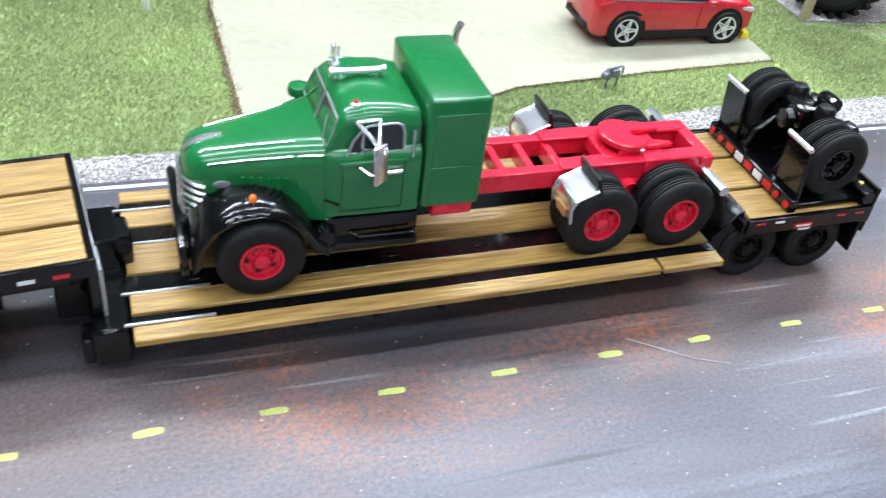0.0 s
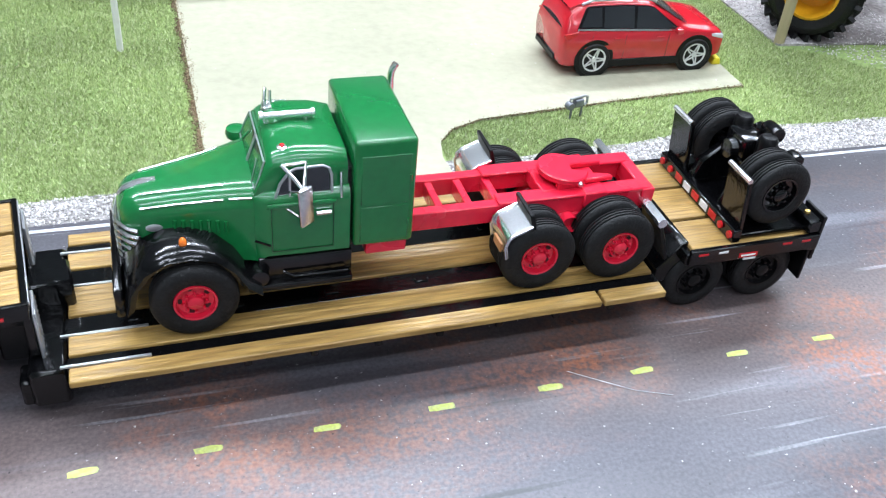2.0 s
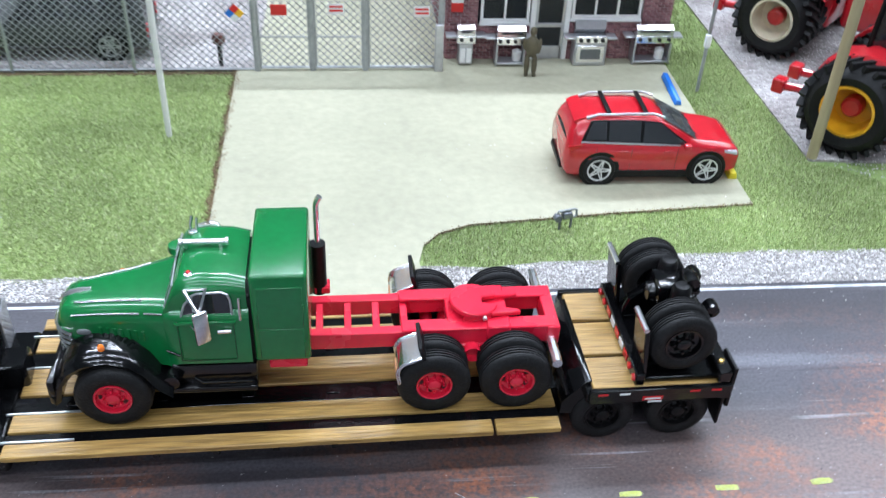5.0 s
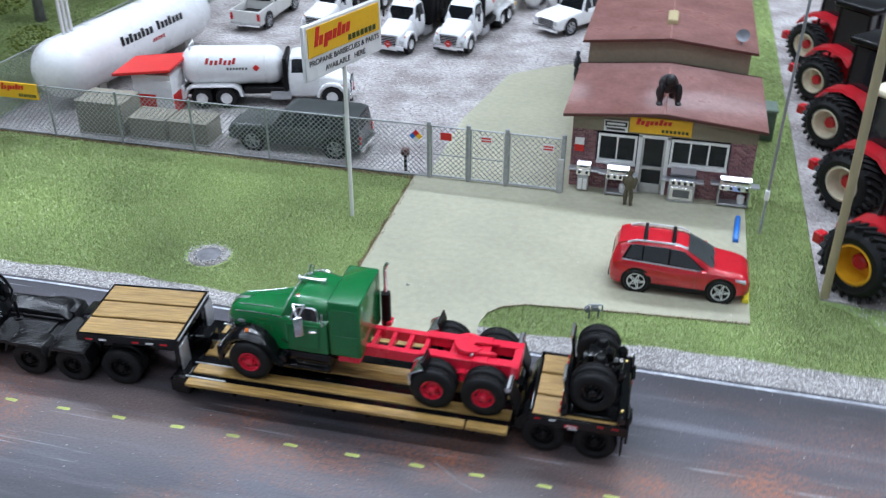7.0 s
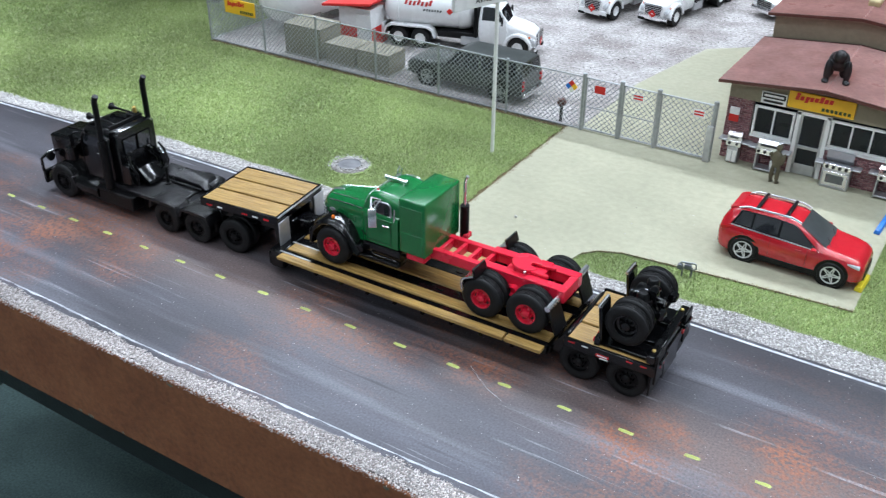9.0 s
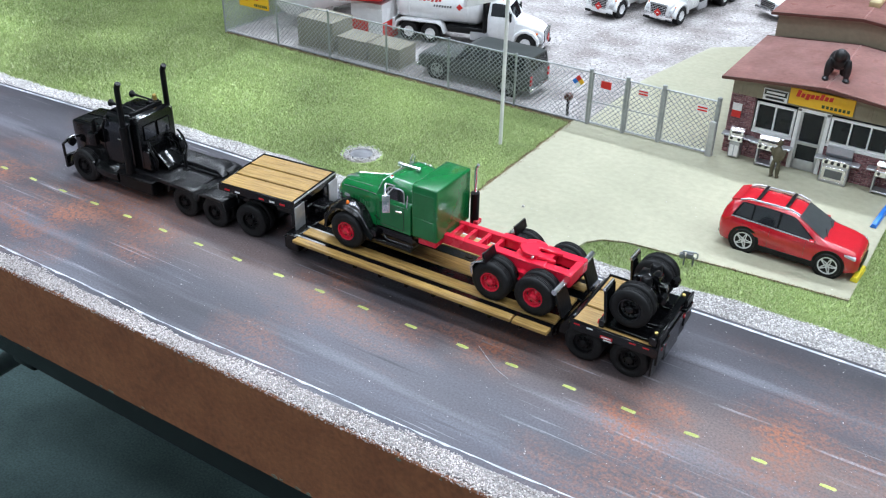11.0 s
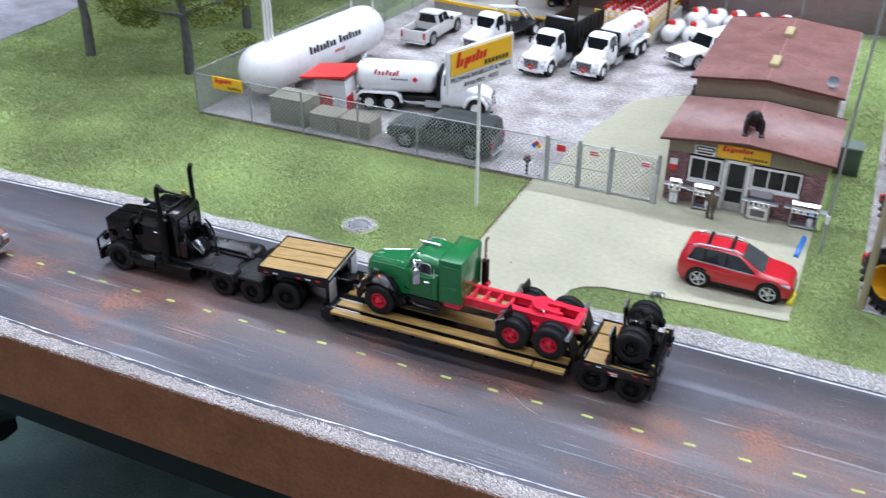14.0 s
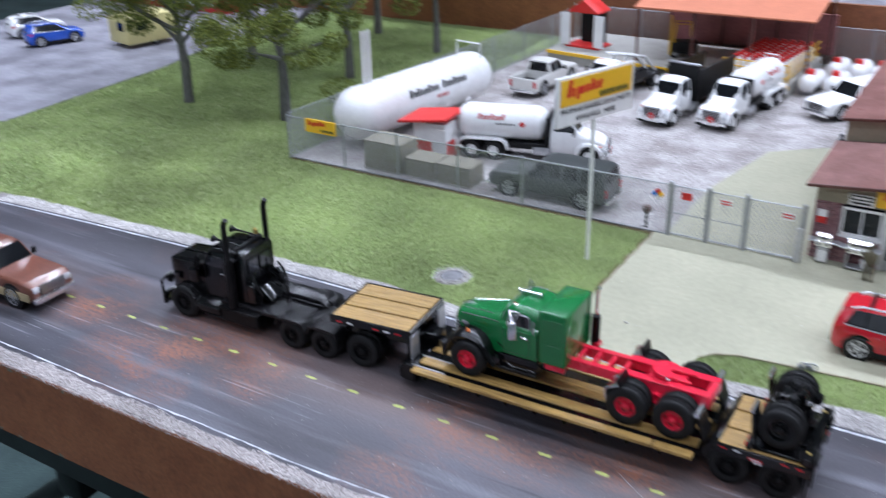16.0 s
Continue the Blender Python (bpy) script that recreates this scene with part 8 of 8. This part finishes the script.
# ---------------------------------------------------------------- tractors on the gravel lot
def field_tractor(x, y, yaw, rim, label, cabroof=True, r=19.2, w=24.0):
    t = thing("tractor", x, y, 0.1, yaw, label, "toy tractor", "parked tractors")
    L, W = 66.0, 62.0
    for s, yy in ((-1, 0.0), (1, W)):
        for xw in (0, L):
            wheel_farm(t, xw, yy, r, w, rim, s)
    bm = B()
    box(bm, -12, 20, W / 2 - 11, W / 2 + 11, 14, 30, 2.0, 2)
    box(bm, 24, L + 22, W / 2 - 10, W / 2 + 10, 16, 38, 3.0, 3)
    box(bm, -20, -10, W / 2 - 8, W / 2 + 8, 10, 22, 1.0)
    part("hood", bm, TRED, t)
    for s in (-1, 1):
        bm = B()
        prof = [(-17, 30), (-11, 37), (0, 40.5), (12, 38.6), (19, 33)]
        loft(bm, [[(a, W / 2 + s * 11, b), (a, W / 2 + s * 21, b - 1), (a, W / 2 + s * 22, b - 3), (a, W / 2 + s * 11, b - 2.4)] for a, b in prof])
        part("fender", bm, TRED, t, "red rear fender")
        bm = B()
        rod(bm, [(-14, W / 2 + s * 8, 14), (-30, W / 2 + s * 9, 12), (-34, W / 2 + s * 9, 12)], 1.8, 8)
        box(bm, -36, -31, W / 2 + s * 6, W / 2 + s * 12, 9, 15, 0.5)
        part("hitch_arm", bm, TRED, t)
    for cx in (-4, 22):
        for s in (-1, 1):
            bm = B()
            rod(bm, [(cx, W / 2 + s * 12, 28), (cx * 0.9 + 1, W / 2 + s * 11, 66)], 1.1, 6)
            part("cab_post", bm, SATIN, t)
    bm = B()
    box(bm, -3.4, 21.4, W / 2 - 11.6, W / 2 + 11.6, 34, 66, 1.0)
    part("cab_glass", bm, DARKGLASS, t)
    bm = B()
    box(bm, -8, 25, W / 2 - 14, W / 2 + 14, 66, 70.5, 2.0, 3)
    part("cab_roof", bm, CREAM if cabroof else SATIN, t)
    bm = B()
    rod(bm, [(30, W / 2 + 12, 36), (30, W / 2 + 12, 62)], 1.6, 8)
    part("exhaust_pipe", bm, SATIN, t)
    return t


def wheel_farm(parent, x, y, r, w, rim, side):
    wh = new("wheel")
    wh.parent = parent
    wh.matrix_basis = mm_pose(x, y, r, 0, 0, 0 if side < 0 else 180)
    key = (rim.name, r, w)
    if key not in FARM:
        bm = B()
        rr = r * 0.52
        turned(bm, [(rr, 2.5), (rr * 1.08, 0.6), (r * 0.72, 0.0), (r * 0.86, 1.6), (r * 0.93, 0.2 * w), (r * 0.95, 0.5 * w), (r * 0.93, 0.8 * w), (r * 0.86, w - 1.6), (r * 0.72, w), (rr, w - 2), (rr, 2.5)], axis="y", seg=36)
        tyre = mesh_of("tyre", bm, RUBBER)
        bm = B()
        for k in range(24):
            for s in (0, 1):
                a = 2 * math.pi * (k + 0.5 * s) / 24
                m = Matrix.Rotation(a, 4, "Y") @ Matrix.Translation((0, w * (0.27 + 0.46 * s), 0)) @ Matrix.Rotation(radians(34 if s else -34), 4, "X")
                box(bm, r * 0.86, r * 1.0, -0.27 * w, 0.27 * w, -r * 0.042, r * 0.042, m=m)
        lugs = mesh_of("tread", bm, RUBBER)
        bm = B()
        turned(bm, [(rr * 1.04, 2.6), (rr * 1.05, 0.8), (rr * 0.94, 0.5), (rr * 0.86, 0.36 * w), (rr * 0.8, 0.44 * w), (0, 0.46 * w)], axis="y", seg=30)
        rimm = mesh_of("rim", bm, rim)
        bm = B()
        turned(bm, [(rr * 0.42, 0.46 * w), (rr * 0.40, 0.26 * w), (rr * 0.3, 0.22 * w), (0, 0.22 * w)], axis="y", seg=18)
        hub = mesh_of("hub", bm, TRED)
        FARM[key] = (tyre, lugs, rimm, hub)
    for n, me in zip(("tyre", "tread", "rim", "hub"), FARM[key]):
        ob = new(n, me)
        ob.parent = wh
        if n == "tread":
            tagged(ob, kind="stuff")


FARM = {}
RIMY = mat("yellow_rim", (0.72, 0.36, 0.01), 0.35, vary=0.06, coat=0.3)
RIMC = mat("cream_rim", (0.66, 0.60, 0.44), 0.4, vary=0.06)
field_tractor(245, 160, -44, RIMY, "red model tractor with broad tyres and yellow rims on gravel", False)
for k, y in enumerate((250, 338, 420, 500)):
    field_tractor(250, y, -44, RIMC, "red model tractor with broad tyres and cream rims on gravel", k == 0, (18.6, 17.6, 16.4, 16.4)[k], (22, 20, 14, 12)[k])

# poles by the lot
bm = B()
rod(bm, [(237, 160, -0.8), (236.4, 160, 60), (235.2, 160.4, 142)], 2.1, 12)
t = solid("wooden_pole", bm, WOODPOLE, "tan wooden pole at the corner of the gravel lot", "pole")
t = thing("lamp_pole", 209, 218, 0, 0, "thin grey steel pole in the grass strip", "pole")
bm = B()
rod(bm, [(0, 0, -0.8), (0.6, 1, 70), (2.5, 3, 170)], 0.8, 10)
part("shaft", bm, GALV, t)
bm = B()
box(bm, -1.2, 1.2, -1.2, 1.2, 20, 26, 0.4)
part("junction", bm, FRAMEW, t)
t = thing("transformer_box", 214, 352, 0, 0, "green steel transformer cabinet in the grass strip", "cabinet")
bm = B()
box(bm, -8, 8, -8, 8, 0, 20, 0.6, 2)
part("body", bm, mat("cabinet_green", (0.07, 0.11, 0.075), 0.5), t)
bm = B()
box(bm, -8.6, 8.6, -8.6, 8.6, 19.6, 22, 0.6)
part("lid", bm, mat("cabinet_lid", (0.15, 0.2, 0.16), 0.5), t)
t = thing("satellite_dish", 192, 338, 63.6, 0, "grey satellite dish on the roof's edge", "dish")
bm = B()
rod(bm, [(0, 0, 0), (0, 0, 6)], 0.7, 6)
part("mast", bm, GALV, t)
bm = B()
turned(bm, [(0, 0), (2, 0.3), (3.6, 1.1), (4.2, 1.7), (3.6, 1.4), (2, 0.6), (0, 0.3)], seg=20)
bmesh.ops.rotate(bm, cent=(0, 0, 0), matrix=Matrix.Rotation(radians(50), 3, "X"), verts=bm.verts)
bmesh.ops.translate(bm, vec=(0, -1, 7), verts=bm.verts)
part("reflector", bm, mat("dish_grey", (0.16, 0.17, 0.19), 0.5), t)

# wheel stops and the small meter on legs
t = thing("wheel_stop", 196.8, 217, 0.2, 86, "bright blue parking stop on the driveway", "parking stop")
bm = B()
prism(bm, [(-1.6, 0), (1.6, 0), (1.0, 2.4), (-1.0, 2.4)], -13.5, 13.5, 0.25, "yz")
part("block", bm, BLUE, t)
t = thing("wheel_stop", 199.6, 151.5, 0.2, 86, "yellow parking stop in front of the red car", "parking stop")
bm = B()
prism(bm, [(-1.8, 0), (1.8, 0), (1.2, 2.6), (-1.2, 2.6)], -7, 7, 0.25, "yz")
part("block", bm, mat("lemon_paint", (0.75, 0.62, 0.02), 0.45), t)
t = thing("gas_meter", 129.5, 116, -0.8, 12, "small dark grey meter set on thin legs in the grass", "meter")
METER = mat("meter_grey", (0.17, 0.18, 0.20), 0.4, 0.4)
bm = B()
box(bm, -1.6, 1.8, -1.3, 1.3, 4.6, 7.2, 0.5, 2)
part("meter_body", bm, METER, t)
bm = B()
turned(bm, [(0, -1.5), (1.3, -1.3), (1.4, 0.8), (0.6, 1.2), (0, 1.5)], at=(-3.4, -0.2, 5.4), axis="y", seg=12)
part("regulator", bm, METER, t)
bm = B()
rod(bm, [(-3.4, 0, 6.4), (-3.2, 0, 7.6), (2.6, 0, 7.8), (3.6, 0, 7.4), (3.8, 0, 5.2), (2.8, 0, 4.4)], 0.45, 8)
part("pipe_loop", bm, GALV, t)
for x in (-2.2, 2.0):
    bm = B()
    rod(bm, [(x, 0, 0), (x, 0, 5.4)], 0.42, 6)
    part("leg", bm, METER, t)


# ---------------------------------------------------------------- trees
def tree(x, y, h, spread, seed, label):
    rnd = random.Random(seed)
    t = thing("tree", x, y, -0.8, rnd.uniform(0, 360), label, "tree", "trees on the lawn")
    bm = B()
    rod_taper(bm, [(0, 0, 0), (1.5, 0.5, h * 0.25), (-1, 1, h * 0.5), (1, 0, h * 0.8)], 5.2, 1.2)
    tips = []
    for k in range(7):
        a = 2 * math.pi * k / 7 + rnd.uniform(-0.4, 0.4)
        z0 = h * rnd.uniform(0.36, 0.55)
        e = (spread * 0.62 * math.cos(a), spread * 0.62 * math.sin(a), z0 + h * rnd.uniform(0.12, 0.3))
        rod_taper(bm, [(0, 0.5, z0), (e[0] * 0.45, e[1] * 0.45, z0 + 0.35 * (e[2] - z0) + 2), e], 2.4, 0.6)
        tips.append(e)
    part("trunk", bm, BARK, t)
    r2 = np.random.default_rng(seed)
    clumps = []
    for e in tips:
        for _ in range(7):
            clumps.append((e[0] + rnd.gauss(0, spread * 0.22), e[1] + rnd.gauss(0, spread * 0.22), e[2] + rnd.gauss(h * 0.06, h * 0.1), rnd.uniform(11, 20)))
    for _ in range(16):
        clumps.append((rnd.gauss(0, spread * 0.3), rnd.gauss(0, spread * 0.3), h * rnd.uniform(0.75, 1.02), rnd.uniform(9, 16)))
    c = np.array(clumps)
    n = 42000
    pick = r2.integers(0, len(c), n)
    d = r2.normal(size=(n, 3))
    d /= np.linalg.norm(d, axis=1)[:, None]
    p = c[pick, :3] + d * (c[pick, 3] * r2.uniform(0.45, 1.0, n) ** 0.6)[:, None] * np.array([1, 1, 0.7])
    u, w = r2.normal(size=(n, 3)), r2.normal(size=(n, 3))
    s = r2.uniform(0.7, 1.6, n)[:, None]
    u = u / np.linalg.norm(u, axis=1)[:, None] * s
    w = w / np.linalg.norm(w, axis=1)[:, None] * s * 0.7
    v = np.stack([p - u, p + w, p + u, p - w], 1).reshape(-1, 3)
    pieces("crown", v, np.arange(4 * n).reshape(-1, 4), LEAF, t, "clumped olive-green foliage")


def rod_taper(bm, pts, r0, r1, seg=9):
    pts = [Vector(p) for p in pts]
    rings = []
    for i, p in enumerate(pts):
        d = (pts[min(i + 1, len(pts) - 1)] - pts[max(i - 1, 0)]).normalized()
        u = d.orthogonal().normalized()
        w = d.cross(u)
        r = r0 + (r1 - r0) * i / (len(pts) - 1)
        rings.append([bm.verts.new(p + r * random.uniform(0.85, 1.15) * (math.cos(2 * math.pi * k / seg) * u + math.sin(2 * math.pi * k / seg) * w)) for k in range(seg)])
    for a, b in zip(rings, rings[1:]):
        for k in range(seg):
            bm.faces.new((a[k], a[(k + 1) % seg], b[(k + 1) % seg], b[k]))
    bm.faces.new(rings[0][::-1])
    bm.faces.new(rings[-1])


tree(-480, 314, 150, 84, 1, "olive-green model tree with grey trunk on the lawn")
tree(-359, 313, 150, 84, 2, "olive-green model tree with grey trunk by the fence")
tree(-395, 455, 155, 86, 3, "olive-green model tree with grey trunk on the lawn")
tree(-374, 589, 150, 80, 4, "olive-green model tree with grey trunk on the lawn")
tree(-540, 470, 155, 84, 5, "olive-green model tree with grey trunk on the lawn")
tree(-490, 640, 150, 80, 6, "olive-green model tree with grey trunk on the lawn")

# far lot
suv(-812, 420, 0.2, 70, mat("car_blue", (0.02, 0.09, 0.5), 0.25, coat=0.6), "bright blue model car on the far lot")
suv(-872, 440, 0.2, 70, WHITEP, "white model car on the far lot")
t = thing("box_trailer", -712, 470, 0.2, 78, "pale yellow model box trailer on the far lot", "toy trailer")
bm = B()
box(bm, -32, 32, -22, 22, 5, 36, 1.2, 2)
part("box_body", bm, YTRAIL, t)
for s in (-1, 1):
    bm = B()
    box(bm, -20, -6, s * 22.3, s * 21.8, 20, 30, 0.3)
    part("side_window", bm, DARKGLASS, t)
    wheel_car(t, 4, s * 20, 5.5, 5.5, 4, s, SILVER, 0)
bm = B()
box(bm, -32.4, -31.8, -14, 0, 20, 30, 0.3)
part("rear_window", bm, DARKGLASS, t)
t = thing("store_building", -900, 640, 0.2, 0, "red and white model store at the back of the far lot", "building")
bm = B()
box(bm, -90, 160, 0, 60, 0, 90, 1)
part("wall", bm, TRED, t)
for k in range(6):
    bm = B()
    box(bm, -80 + 38 * k, -54 + 38 * k, -1.5, 1, 8, 60, 0.4)
    part("shop_window", bm, FRAMEW, t, "pale shop window")
bm = B()
box(bm, -96, 166, -8, 66, 90, 96, 1)
part("roof", bm, SATIN, t)

# ---------------------------------------------------------------- under the table
t = thing("folding_leg", -600, 200, -750, 0, "black folding steel table leg under the display", "table leg")
bm = B()
rod(bm, [(-415, 0, 12), (-93, 0, 268), (35, 0, 370), (404, 0, 664)], 12, 12)
part("brace", bm, SATIN, t)
bm = B()
rod(bm, [(-20, 0, 330), (-50, 0, 500), (-76, 0, 664)], 11, 12)
part("strut", bm, SATIN, t)
bm = B()
box(bm, -40, 0, -14, 14, 305, 345, 5, 2)
part("bracket", bm, SATIN, t)
t = thing("folding_leg", 420, 300, -750, 0, "black folding steel table leg under the display", "table leg")
bm = B()
rod(bm, [(0, 0, 0), (0, 0, 710)], 14, 12)
part("upright", bm, SATIN, t)
t = thing("storage_tote", -200, 560, -750, 3, "dark plastic storage tote under the table", "tote")
bm = B()
loft(bm, [[(sx * (92 + 14 * q), sy * (62 + 12 * q), 150 * q) for sx, sy in ((-1, -1), (1, -1), (1, 1), (-1, 1))] for q in (0, 1)])
part("tub", bm, TOTE, t)
bm = B()
box(bm, -112, 112, -80, 80, 148, 158, 3)
part("rim", bm, TOTE, t)
t = solid("cloth_bag", box(B(), -45, 45, -30, 30, 0, 170, 20, 3), LIME, "crumpled lime-green cloth bag under the table", "bag", at=mm_pose(-62, 500, -750, 0, 8, 20))
for x, y, r in ((-654, 590, 26), (-585, 595, 52)):
    bm = B()
    turned(bm, [(r, 0), (r, r * 0.9), (r * 0.8, r * 1.0), (0, r * 1.02)], seg=24)
    solid("plastic_tub", bm, PALE, "pale translucent plastic tub under the table", "tub", at=mm_pose(x, y, -750))
